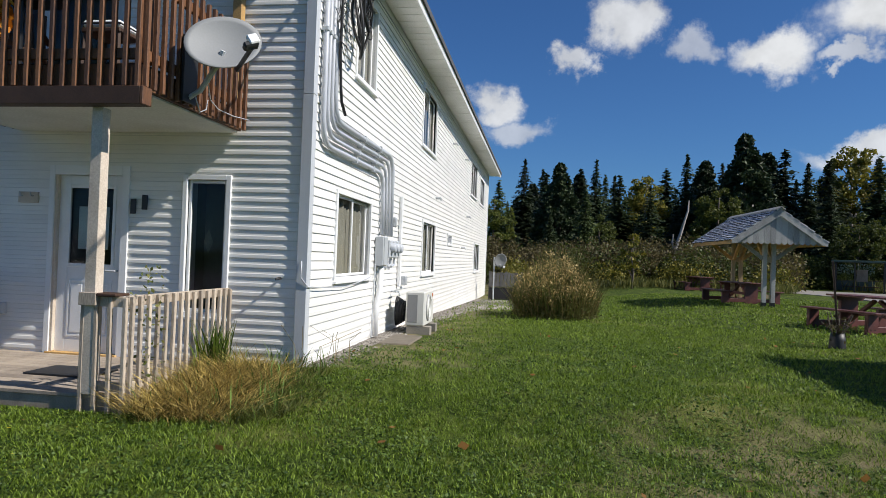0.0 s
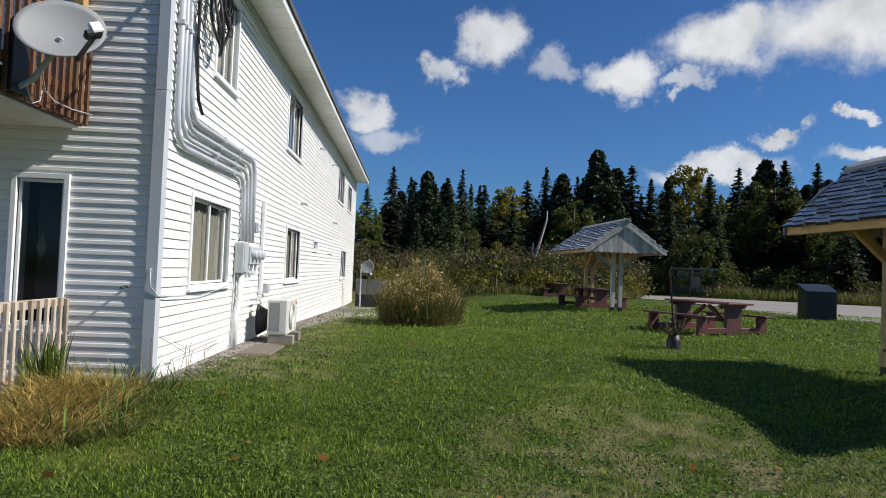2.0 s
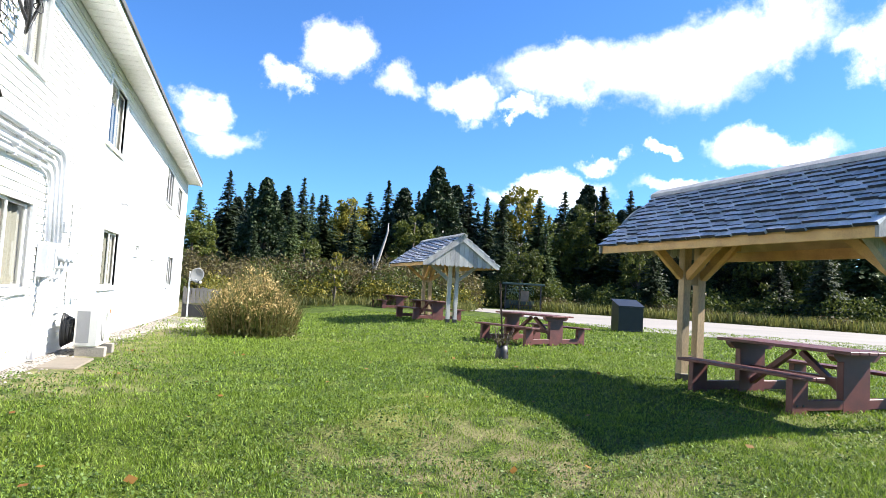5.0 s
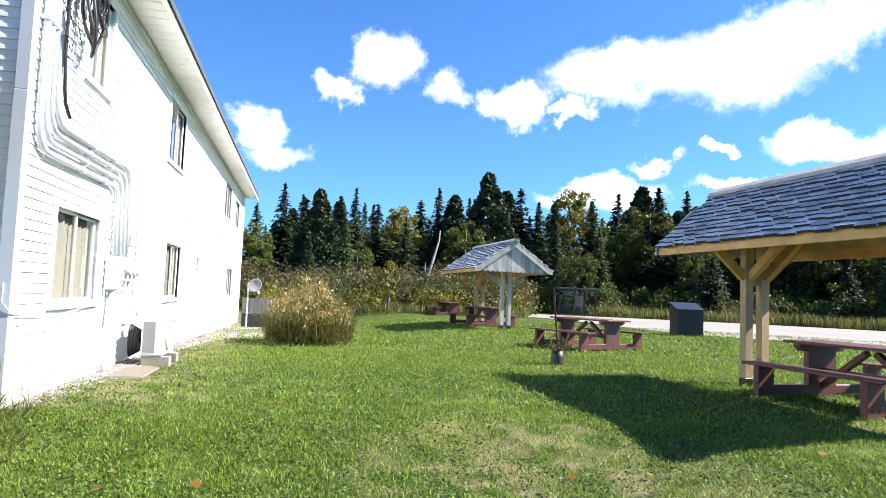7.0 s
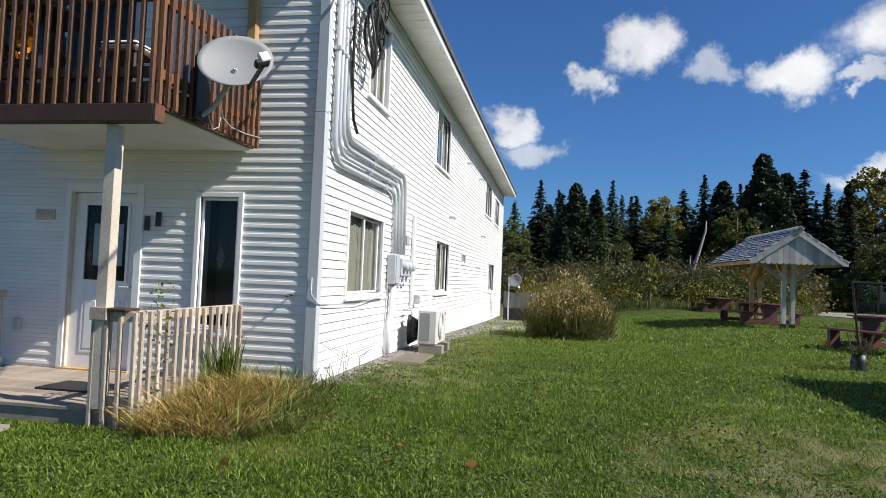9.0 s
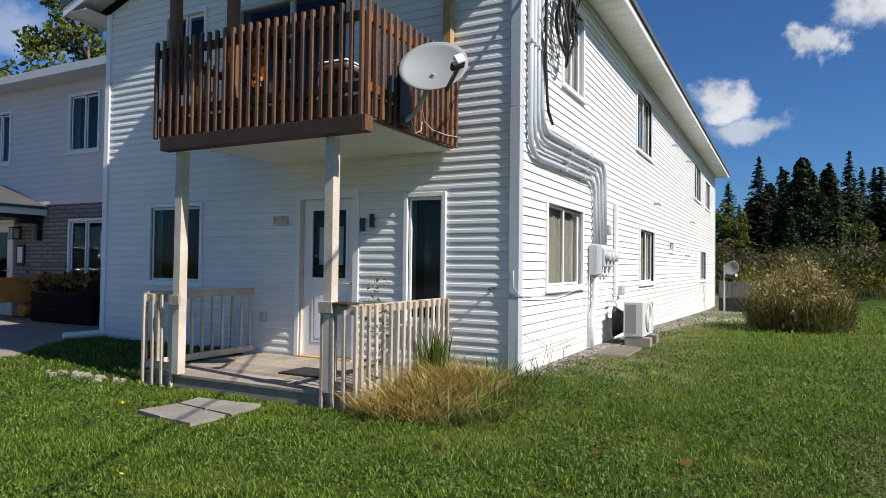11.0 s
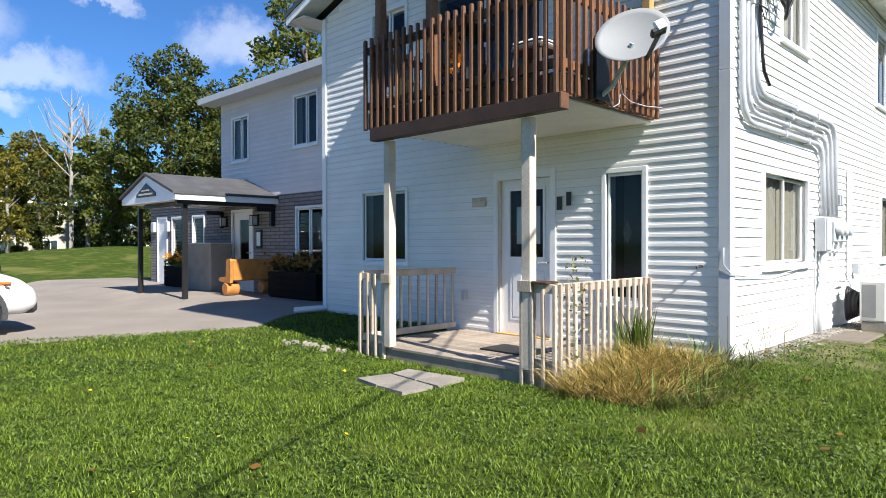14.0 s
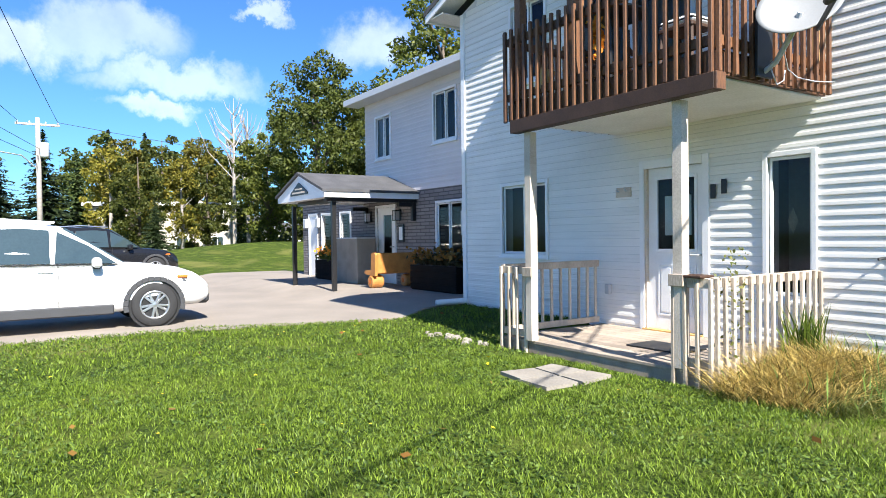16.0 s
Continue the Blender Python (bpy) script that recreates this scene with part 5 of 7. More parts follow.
def suv(m, paint, label):
    """A family SUV pointing along local +y, its right side at +x."""
    t = thing("parked_car", m, label, "car", "parked cars")

    def sec(y, w, z0, z1, crown=.03):
        pts = [(w * .80, z0), (w * .96, z0 + .06), (w, z0 + (z1 - z0) * .35), (w * 1.0, z0 + (z1 - z0) * .68), (w * .965, z1 - .06), (w * .90, z1), (w * .5, z1 + crown)]
        return [(a, y, b) for a, b in pts] + [(-a, y, b) for a, b in pts[::-1]]
    body = loft([sec(-2.22, .72, .42, .88), sec(-2.12, .84, .32, .98), sec(-1.7, .91, .27, 1.03), sec(-.6, .92, .24, 1.02), (sec(.45, .92, .24, 1.0)), sec(.95, .92, .26, .98), sec(1.35, .91, .28, .94, .04), sec(1.75, .89, .30, .88, .04), sec(2.0, .84, .30, .80, .03), sec(2.16, .74, .33, .68, .02), sec(2.24, .60, .37, .60, .01)])
    bo = part("body", body, paint, t, smooth=True)

    def cab(y, w, wt, z0, z1):
        pts = [(w, z0), (w * .985, z0 + (z1 - z0) * .3), (wt + (w - wt) * .25, z0 + (z1 - z0) * .8), (wt, z1 - .03), (wt * .85, z1)]
        return [(a, y, b) for a, b in pts] + [(-a, y, b) for a, b in pts[::-1]]
    green = loft([cab(-2.10, .82, .74, .95, 1.02), cab(-1.85, .85, .68, .98, 1.52), cab(-1.4, .86, .67, 1.0, 1.63), cab(-.5, .87, .67, 1.0, 1.66), cab(.05, .87, .66, .98, 1.60), cab(.5, .85, .66, .96, 1.33), cab(.98, .82, .72, .94, 1.0)])
    part("cabin", green, paint, t, smooth=True)
    for side in (-1, 1):
        for pts in ([(-1.75, 1.06), (-1.02, 1.05), (-1.02, 1.53), (-1.3, 1.54), (-1.68, 1.46)], [(-.95, 1.05), (-.08, 1.04), (-.08, 1.53), (-.4, 1.56), (-.95, 1.54)], [(-.02, 1.04), (.80, 1.02), (.42, 1.30), (.02, 1.51)]):
            g, fr_ = Shape(), Shape()

            def xs(z):
                return side * (.865 - max(0, z - 1.12) * .34 + .034)
            g.v = [(xs(z), y, z) for y, z in pts] + [(xs(z) - side * .02, y, z) for y, z in pts]
            n = len(pts)
            g.f = [tuple(range(n)), tuple(range(n, 2 * n))[::-1]] + [(i, i + n, (i + 1) % n + n, (i + 1) % n) for i in range(n)]
            part("side_window", g, CARGLASS_DARK, t, "dark tinted side glass")
        part("window_trim", Shape().beam((side * .883, -1.75, 1.035), (side * .875, .82, 1.005), .012, .022), BLACK, t)
        part("sill_cladding", Shape().box((side * .90, -.35, .315), (.07, 2.2, .15), .02), PLASTIC, t, "dark plastic sill")
        part("door_mirror", Shape().box((side * 1.0, .52, 1.04), (.2, .13, .15), .04), paint, t)
        part("mirror_base", Shape().box((side * .93, .52, .965), (.16, .1, .04), .01), BLACK, t)
        for y in (-.95, -.02):
            part("door_handle", Shape().box((side * .915, y - .12, .92), (.03, .19, .03), .008), paint, t)
            part("door_gap", Shape().box((side * .914, y + .04, .66), (.006, .010, .68), .001), BLACK, t)
        for yc in (-1.33, 1.33):
            ar = Shape()
            pts = [(math.cos(a) * .42 + yc, math.sin(a) * .42 + .34) for a in [math.pi * (k / 14) for k in range(-1, 16)]]
            for p, q in zip(pts, pts[1:]):
                ar.beam((side * .925, p[0], p[1]), (side * .925, q[0], q[1]), .03, .075, .01)
            part("wheel_arch", ar, PLASTIC, t, "dark plastic wheel-arch trim")
            disc = Shape().lathe([(0, side * .02), (.385, side * .02), (.385, -side * .1), (0, -side * .1)], 28, (side * .885, yc, .345), "x")
            part("arch_well", disc, BLACK, t)
            wheel(t, side * .84, yc, .345, side)
        hl = Shape()
        hl.v = [(side * .86, 1.72, .80), (side * .70, 2.10, .72), (side * .60, 2.14, .66), (side * .80, 2.04, .64), (side * .90, 1.78, .70)]
        hl.v += [(a - side * .1, b - .08, c - .01) for a, b, c in hl.v]
        hl.f = [(0, 1, 2, 3, 4), (9, 8, 7, 6, 5)] + [(i, i + 5, (i + 1) % 5 + 5, (i + 1) % 5) for i in range(5)]
        part("headlight", hl, LAMPGLASS, t, "clear headlight with dark inside")
        part("turn_signal", Shape().box((side * .875, 1.76, .775), (.05, .16, .045), .015), AMBER, t, "amber turn signal")
        part("roof_rail", Shape().tube([(side * .64, -1.6, 1.64), (side * .645, -.8, 1.70), (side * .64, .0, 1.65)], .018, 6), ALLOY, t)
    ws_ = Shape()
    ws_.v = [(-.70, .93, 1.03), (.70, .93, 1.03), (.62, .14, 1.57), (-.62, .14, 1.57), (-.70, .88, 1.0), (.70, .88, 1.0), (.62, .10, 1.54), (-.62, .10, 1.54)]
    ws_.f = [(0, 1, 2, 3), (7, 6, 5, 4), (0, 4, 5, 1), (1, 5, 6, 2), (2, 6, 7, 3), (3, 7, 4, 0)]
    part("windscreen", ws_, CARGLASS_DARK, t, "tinted windscreen")
    part("bumper_skirt", Shape().box((0, 2.1, .40), (1.35, .26, .2), .06), PLASTIC, t, "dark lower bumper")
    part("grille", Shape().box((0, 2.2, .60), (.9, .08, .08), .02), BLACK, t)
    return t


CARGLASS_DARK = material("tinted_car_glass", (0.035, 0.055, 0.06), 0.06, 0.1, 3, 30, 0.0, spec=0.9)
suv(pose(-9.47, -6.36, -.115), CARWHITE, "white family SUV parked on the concrete drive")
suv(pose(-20.5, -4.6, .03, 0, 0, 15), CARBLACK, "black estate car parked beyond the white one")


# ---- things on the house walls ----
def conduits():
    for i in range(4):
        f = i / 3
        y0, y1 = .22 + .40 * f, 3.16 + .62 * f
        zl = 2.52 + .36 * f
        rr = .034 if i in (0, 3) else .027
        t = thing("conduit", pose(.06, y0, 1.6), "grey-white plastic cable conduit bent along the wall", "conduit", "wall conduits")
        pts = [(0, 0, EAVE - 1.66), (0, .0, zl + .30 - 1.6), (0, .04, zl + .12 - 1.6), (0, .16, zl + .02 - 1.6), (0, .32, zl - 1.6)]
        pts += [(0, y1 - y0 - .32, zl + .03 - 1.6), (0, y1 - y0 - .14, zl - .01 - 1.6), (0, y1 - y0 - .03, zl - .13 - 1.6), (0, y1 - y0, zl - .32 - 1.6), (0, y1 - y0 + .02, 0)]
        part("pipe", Shape().tube(pts, rr, 10), PVC, t, smooth=True)
        for k, (yy, zz) in enumerate(((0, 3.2), (0, 2.2), (1.3, zl + .01 - 1.6), (2.2, zl + .02 - 1.6))):
            if k < 2:
                part("clamp", Shape().span((-.055, yy - rr - .008, zz), (rr + .006, yy + rr + .008, zz + .05)), GREYMETAL, t)
            else:
                part("clamp", Shape().span((-.055, yy, zz - rr - .008), (rr + .006, yy + .05, zz + rr + .008)), GREYMETAL, t)
    b = thing("black_cable", pose(.12, .55, 3.0), "thick black service cable tied to the conduit", "cable")
    part("cable", Shape().tube([(.0, -.10, 2.1), (.02, -.02, 1.4), (-.01, .05, .7), (.0, .09, .25), (.0, .14, .1), (.0, .3, -.02)], .02, 6), BLACK, b, smooth=True)
    g = np.random.default_rng(3)
    for k in range(7):
        z = 1.9 - k * .22
        part("cable_tie", Shape().tube([(.0, -.02 + .03 * g.normal(), z), (.06, .12 * g.normal(), z - .05), (.02, .14, z - .12 * g.uniform())], .006, 5), BLACK, b)
    c = thing("cable_coil", pose(.22, 1.25, 4.62), "loose coil of thin black cable hanging by the window", "cable")
    for k in range(8):
        r, o = .22 + .03 * k * .7, g.normal(size=3) * .035
        pts = [(o[0] + .05 * math.sin(2 * a + k), o[1] + r * .55 * math.cos(a), o[2] + r * 1.3 * math.sin(a) - .05 * k) for a in [2 * math.pi * j / 22 for j in range(23)]]
        part("loop", Shape().tube(pts, .008 if k < 5 else .02, 5), BLACK, c, smooth=True)
    part("tail", Shape().tube([(0, .0, .6), (.02, -.12, .1), (.02, -.16, -.3), (.04, -.02, -.46), (.02, .14, -.4)], .022, 7), BLACK, c, smooth=True)
    for k in range(16):
        y, z = .3 + .5 * g.uniform(), 3.9 + 1.2 * g.uniform()
        w = thing("wire_end", pose(.08, y, z), "thin loose black wire on the conduits", "cable", "loose wires")
        part("wire", Shape().tube([(0, 0, 0), (.05, .06 * g.normal(), .07), (.03, .14 * g.normal(), -.02), (.06, .2 * g.normal(), .16 * g.normal())], .0045, 5), BLACK, w)


conduits()
mb = thing("meter_panel", pose(.03, 2.95, 1.11), "grey electric meter panel with round meters", "meter box")
part("cabinet", Shape().span((-.01, -.02, 0), (.13, .24, .46), .012), GREYMETAL, mb)
part("cabinet_lid", Shape().span((.132, -.005, .015), (.14, .225, .445), .004), GREYMETAL, mb)
for i in range(3):
    s_ = part("meter_socket", Shape().span((-.01, .48 + i * .25, .12), (.12, .66 + i * .25, .42), .02), GREYMETAL, mb)
    part("meter", Shape().lathe([(0, .20), (.055, .20), (.075, .185), (.08, .12)], 18, (0, .57 + i * .25, .29), "x"), PVC, s_, "round glass meter", smooth=True)
    part("elbow", Shape().tube([(.05, .57 + i * .25, .12), (.05, .57 + i * .25, .02), (.03, .5 + i * .22, -.02)], .022, 8), PVC, s_)
dp = thing("wall_pipe", pose(.06, 3.0, 0), "white plastic cable pipe running down to the ground", "pipe")
part("pipe", Shape().tube([(.02, .12, 1.12), (.02, .10, .7), (.0, .0, .5), (0, -.03, .02)], .045, 12), TRIM, dp, smooth=True)
dp = thing("wall_cable", pose(.03, 2.82, 0), "thin grey cable down the wall", "cable")
part("cable", Shape().tube([(.01, .1, 1.14), (.01, .06, .8), (.01, .03, .4), (.01, .0, .02)], .012, 6), GREYMETAL, dp)
for y, z, lab in ((3.95, 1.76, "small dark grey meter base on the wall"), (4.98, .74, "small grey outdoor socket box")):
    bx = thing("socket_box", pose(.02, y, z), lab, "socket box")
    part("box_body", Shape().span((0, -.07, 0), (.09, .07, .17), .01), GREYMETAL, bx)
    part("box_cover", Shape().span((.091, -.055, .015), (.10, .055, .155), .004), GREYMETAL, bx)
tr_ = thing("trunking", pose(.02, 4.62, .72), "white vertical line-set cover on the wall", "trunking")
part("cover", Shape().span((0, -.04, 0), (.06, .04, 1.62), .01), TRIM, tr_)
hs = thing("garden_hose", pose(.1, 4.15, .06), "black garden hose coiled on a wall tap", "hose")
for k in range(6):
    part("loop", Shape().tube([(.04 + .025 * k, .13 * math.cos(a) + .015 * math.sin(3 * k), .27 + (.24 - .015 * k) * math.sin(a)) for a in [2 * math.pi * j / 18 for j in range(19)]], .019, 6), BLACK, hs, smooth=True)
part("tap", Shape().tube([(-.08, 0, .6), (.06, 0, .6), (.08, 0, .52)], .016, 8).tube([(.03, -.14, .6), (.03, .14, .6)], .012, 6), GREYMETAL, hs)

ac = thing("heat_pump", pose(.36, 3.80, .12), "off-white outdoor heat pump unit on concrete blocks", "heat pump")
part("casing", Shape().span((0, 0, 0), (.32, .86, .57), .02), ACWHITE, ac)
part("side_grille", Shape().span((.03, -.008, .06), (.20, .0, .52), .003), ACGREY, ac, "grey finned side")
part("fan_guard", Shape().lathe([(0, .336), (.22, .336), (.23, .32)], 28, (0, .36, .29), "x"), ACGREY, ac, "round fan grille")
fg = Shape()
for k in range(9):
    fg.lathe([(.03 + k * .022, .338), (.035 + k * .022, .343), (.04 + k * .022, .338)], 24, (0, .36, .29), "x")
part("fan_rings", fg, ACWHITE, ac)
part("badge", Shape().span((.321, .74, .46), (.325, .82, .52), .002), AMBER, ac)
part("service_cover", Shape().span((.321, .66, .06), (.328, .84, .42), .004), ACWHITE, ac)
for k, y in enumerate((3.9, 4.5)):
    bl = thing("concrete_block", pose(.5, y, 0), "pale concrete block under the heat pump", "concrete block", "blocks under the heat pump")
    part("block", Shape().span((-.12, -.09, -.03), (.28, .09, .118), .008), SLAB, bl)
pd = thing("concrete_pad", pose(.48, 2.7, 0), "worn concrete pad beside the wall", "concrete pad")
part("pad", Shape().box((.02, .18, -.02), (.46, 1.1, .07), .015), PADMAT, pd)
for y, z in ((11.3, 4.50), (14.2, 4.50), (8.6, 2.70), (15.2, 2.7), (14.0, 1.62)):
    hk = thing("wall_hook", pose(.03, y, z), "small grey pipe outlet on the wall", "wall fitting", "wall outlets")
    part("stub", Shape().tube([(-.02, 0, 0), (.10, 0, 0), (.13, 0, -.05)], .03, 8), GREYMETAL, hk)
cbl = thing("wall_cable", pose(.03, .0, .9), "thin white cable sagging along the wall", "cable")
part("cable", Shape().tube([(-.06, -.045, .28), (-.06, -.05, .1), (.02, -.04, .0), (.03, .3, -.02), (.035, 1.3, -.05), (.035, 2.1, .0), (.03, 2.6, .05)], .007, 6), PVC, cbl, smooth=True)

# front wall fittings
lt = thing("wall_lamp_base", pose(-3.42, -.03, 1.74), "bare cream mounting plate of a removed wall lamp", "wall fitting")
part("plate", Shape().span((-.13, 0, 0), (.13, .03, .13), .005), PALEPOST, lt)
part("screw_hook", Shape().tube([(-.07, 0, .08), (-.07, -.04, .08), (-.07, -.05, .12)], .008, 6), GREYMETAL, lt)
part("screw_hook", Shape().tube([(.07, 0, .08), (.07, -.04, .08), (.07, -.05, .12)], .008, 6), GREYMETAL, lt)
ol = thing("outdoor_socket", pose(-3.69, -.02, .42), "grey covered outdoor socket on the porch wall", "socket")
part("cover", Shape().span((-.045, -.05, 0), (.045, .02, .14), .015), GREYMETAL, ol)
hn = thing("house_number", pose(-2.0, -.03, 1.70), "black house number shown as plain bars", "house number")
part("number_bar", Shape().box((-.07, 0, .03), (.07, .012, .17), .004), BLACKPAINT, hn)
part("number_bar", Shape().box((.07, 0, .08), (.07, .012, .17), .004), BLACKPAINT, hn)
# pale card put behind the sidelight glass in place of a sign's reflection
dm = thing("reflection_diamond", pose(-1.21, .11, 1.36), "small pale diamond card behind the glass", "card")
part("card", Shape().prism([(-.055, 0), (0, -.14), (.055, 0), (0, .14)], .004, "xz", 0), SLAB, dm)
sp_ = thing("wall_spike", pose(-.27, -.02, .98), "small dark hose bib on the front wall", "wall fitting")
part("stub", Shape().tube([(0, .02, 0), (0, -.06, 0), (-.02, -.09, -.01)], .014, 6), BLACK, sp_)
mt = thing("door_mat", pose(-2.0, -1.0, .004), "dark door mat on the porch boards", "mat")
part("mat", Shape().box((0, 0, .008), (.7, .45, .016), .004), BLACK, mt)
tray = thing("ashtray_shelf", pose(-1.1, -1.78, .84), "dark tray lying on the porch railing", "tray")
part("tray", Shape().span((-.14, -.08, .0), (.14, .12, .025), .01), DARKBROWN, tray)


# satellite dish on the balcony side
def dish(m, w, h, label, feed):
    t = thing("satellite_dish", m, label, "satellite dish")
    s = Shape()
    rings, n = 7, 36
    for side_, off in ((0, 0), (1, -.012)):
        for i in range(rings + 1):
            r = i / rings
            s.v += [(w / 2 * r * math.cos(2 * math.pi * k / n), off + .10 * (1 - r * r) * w, h / 2 * r * math.sin(2 * math.pi * k / n)) for k in range(n)]
        b = side_ * (rings + 1) * n
        s.f += [(b + i * n + k, b + i * n + (k + 1) % n, b + (i + 1) * n + (k + 1) % n, b + (i + 1) * n + k) for i in range(rings) for k in range(n)]
    o = (rings + 1) * n
    s.f += [(rings * n + k, rings * n + (k + 1) % n, o + rings * n + (k + 1) % n, o + rings * n + k) for k in range(n)]
    part("reflector", s, DISHGREY, t, "pale grey oval reflector", smooth=True)
    part("feed_arm", Shape().beam((0, .04, -h * .52), (0, -w * .69, feed), .025, .035), BLACK, t)
    part("feed_horn", Shape().box((0, -w * .69, feed + .02), (.13, .08, .055), .015).tube([(0, -w * .67, feed + .04), (0, -w * .59, feed + .06)], .03, 10), BLACK, t)
    part("feed_box", Shape().box((.03, -w * .73, feed + .05), (.09, .05, .09), .01), TRIM, t)
    return t


dish(pose(-.30, -1.455, 3.115, -22, -24, 42), .69, .52, "grey satellite dish bolted to the balcony railing", -.40)
dmst = thing("dish_bracket", pose(-.70, -1.30, 2.66), "dark metal mast holding the satellite dish", "bracket")
part("mast", Shape().tube([(0, 0, .0), (.12, -.02, .06), (.33, -.12, .26), (.40, -.15, .38)], .024, 8), GREYMETAL, dmst)
part("plate", Shape().span((-.015, -.12, -.05), (.012, .12, .55), .004), BLACK, dmst)
part("lead", Shape().tube([(.2, -.1, .28), (.05, .3, .05), (.0, .55, .02), (-.02, .9, .03), (0, 1.25, .06)], .006, 5), PVC, dmst, smooth=True)
part("lead", Shape().tube([(.05, .0, .05), (.03, .15, -.1), (.01, .3, -.04), (0, .34, .06)], .006, 5), PVC, dmst, smooth=True)

# balcony furniture
bt = thing("round_table", pose(-2.75, -1.0, 2.832), "round dark bistro table on the balcony", "table")
part("tabletop", Shape().lathe([(0, .98), (.40, .98), (.42, .965), (.42, .95), (.39, .94), (0, .94)], 32), BLACKPAINT, bt, smooth=False)
part("pedestal", Shape().tube([(0, 0, 0), (0, 0, .95)], .03, 10), BLACKPAINT, bt)
part("foot", Shape().lathe([(0, .04), (.05, .04), (.24, .01), (.24, 0)], 24), BLACKPAINT, bt)
cd = thing("decoration", pose(-2.72, -1.25, 2.832), "hanging orange and cream autumn decoration", "decoration")
part("ribbon", fast_mesh("ribbon", leaves(np.array([0, 0, .68]) + rng.normal(size=(60, 3)) * (.04, .04, .13), .07), 4, FLOWER), None, cd)
part("stand", Shape().tube([(0, 0, 0), (0, 0, .5)], .012, 6), BLACKPAINT, cd)
st = thing("bar_stool", pose(-1.72, -1.0, 2.832), "dark stool with a striped pale cushion", "stool")
part("seat", Shape().box((0, 0, .52), (.42, .36, .05), .02), DARKBROWN, st)
part("cushion", Shape().box((0, 0, .585), (.40, .34, .07), .03), TRIM, st, "white and dark striped cushion")
part("stripe", Shape().box((0, 0, .585), (.41, .35, .018), .004), BLACK, st)
for i, j in ((-1, -1), (-1, 1), (1, -1), (1, 1)):
    part("leg", Shape().beam((i * .18, j * .15, .5), (i * .2, j * .17, 0), .03, .03), DARKBROWN, st)
ch = thing("patio_chair", pose(-3.0, -.75, 2.832, 0, 0, 30), "dark slatted patio chair on the balcony", "chair")
part("seat", Shape().box((0, 0, .43), (.5, .48, .04), .015), DARKBROWN, ch)
for i in range(4):
    part("back_slat", Shape().box((-.18 + i * .12, .24, .70), (.07, .02, .5), .006), DARKBROWN, ch)
for i, j in ((-1, -1), (-1, 1), (1, -1), (1, 1)):
    part("leg", Shape().beam((i * .22, j * .21, .42), (i * .23, j * .22, 0), .035, .035), DARKBROWN, ch)
for i in (-1, 1):
    part("arm", Shape().box((i * .25, 0, .63), (.06, .5, .025), .008), DARKBROWN, ch)
lb = thing("birdhouse", pose(-2.95, -1.84, 2.832, 0, 0, 20), "small wooden box leaning on the balcony rail", "box")
part("box_body", Shape().box((0, 0, .16), (.14, .12, .24), .008, Matrix.Rotation(.35, 3, "Y")), NEWWOOD, lb)

# ---- forecourt things ----
sl = [((-2.52, -2.87), (-2.15, -2.93), (-2.05, -2.55), (-2.45, -2.5)), ((-2.12, -2.95), (-1.74, -2.97), (-1.72, -2.6), (-2.02, -2.56)), ((-2.45, -2.47), (-2.05, -2.52), (-2.05, -2.16), (-2.5, -2.2)), ((-2.02, -2.53), (-1.7, -2.56), (-1.76, -2.12), (-2.02, -2.15))]
for q_ in sl:
    c = Vector((sum(p[0] for p in q_) / 4, sum(p[1] for p in q_) / 4, 0))
    ps = thing("paving_slab", pose(c.x, c.y, -.125), "worn beige paving slab in the grass", "paving slab", "slabs before the porch")
    part("slab", Shape().prism([(p[0] - c.x, p[1] - c.y) for p in q_], .05, "xy", -.03), SLAB, ps)
dsp = thing("downspout", pose(-7.08, -.1, .0), "white downpipe end lying at the house corner", "downpipe")
part("pipe", Shape().tube([(.08, .02, .085), (-.05, -.55, .075)], .055, 14, False).tube([(.08, .02, .085), (-.05, -.55, .075)], .047, 14), TRIM, dsp, smooth=True)
g = np.random.default_rng(8)
for i in range(16):
    x, y = -5.2 + i * .075 + .03 * g.normal(), -1.93 + .06 * g.normal()
    rk_ = thing("stone", pose(x, y, float(gz(x, y)), 0, 0, g.uniform(0, 360)), "small whitish edging stone in the grass", "stone", "edging stones")
    s = Shape().lathe([(0, .05), (.035, .045), (.055, .015), (.045, -.02), (0, -.03)], 7)
    s.v = [(a * (1 + .2 * g.normal()), b * .7 * (1 + .2 * g.normal()), c_) for a, b, c_ in s.v]
    part("stone_body", s, SLAB, rk_)


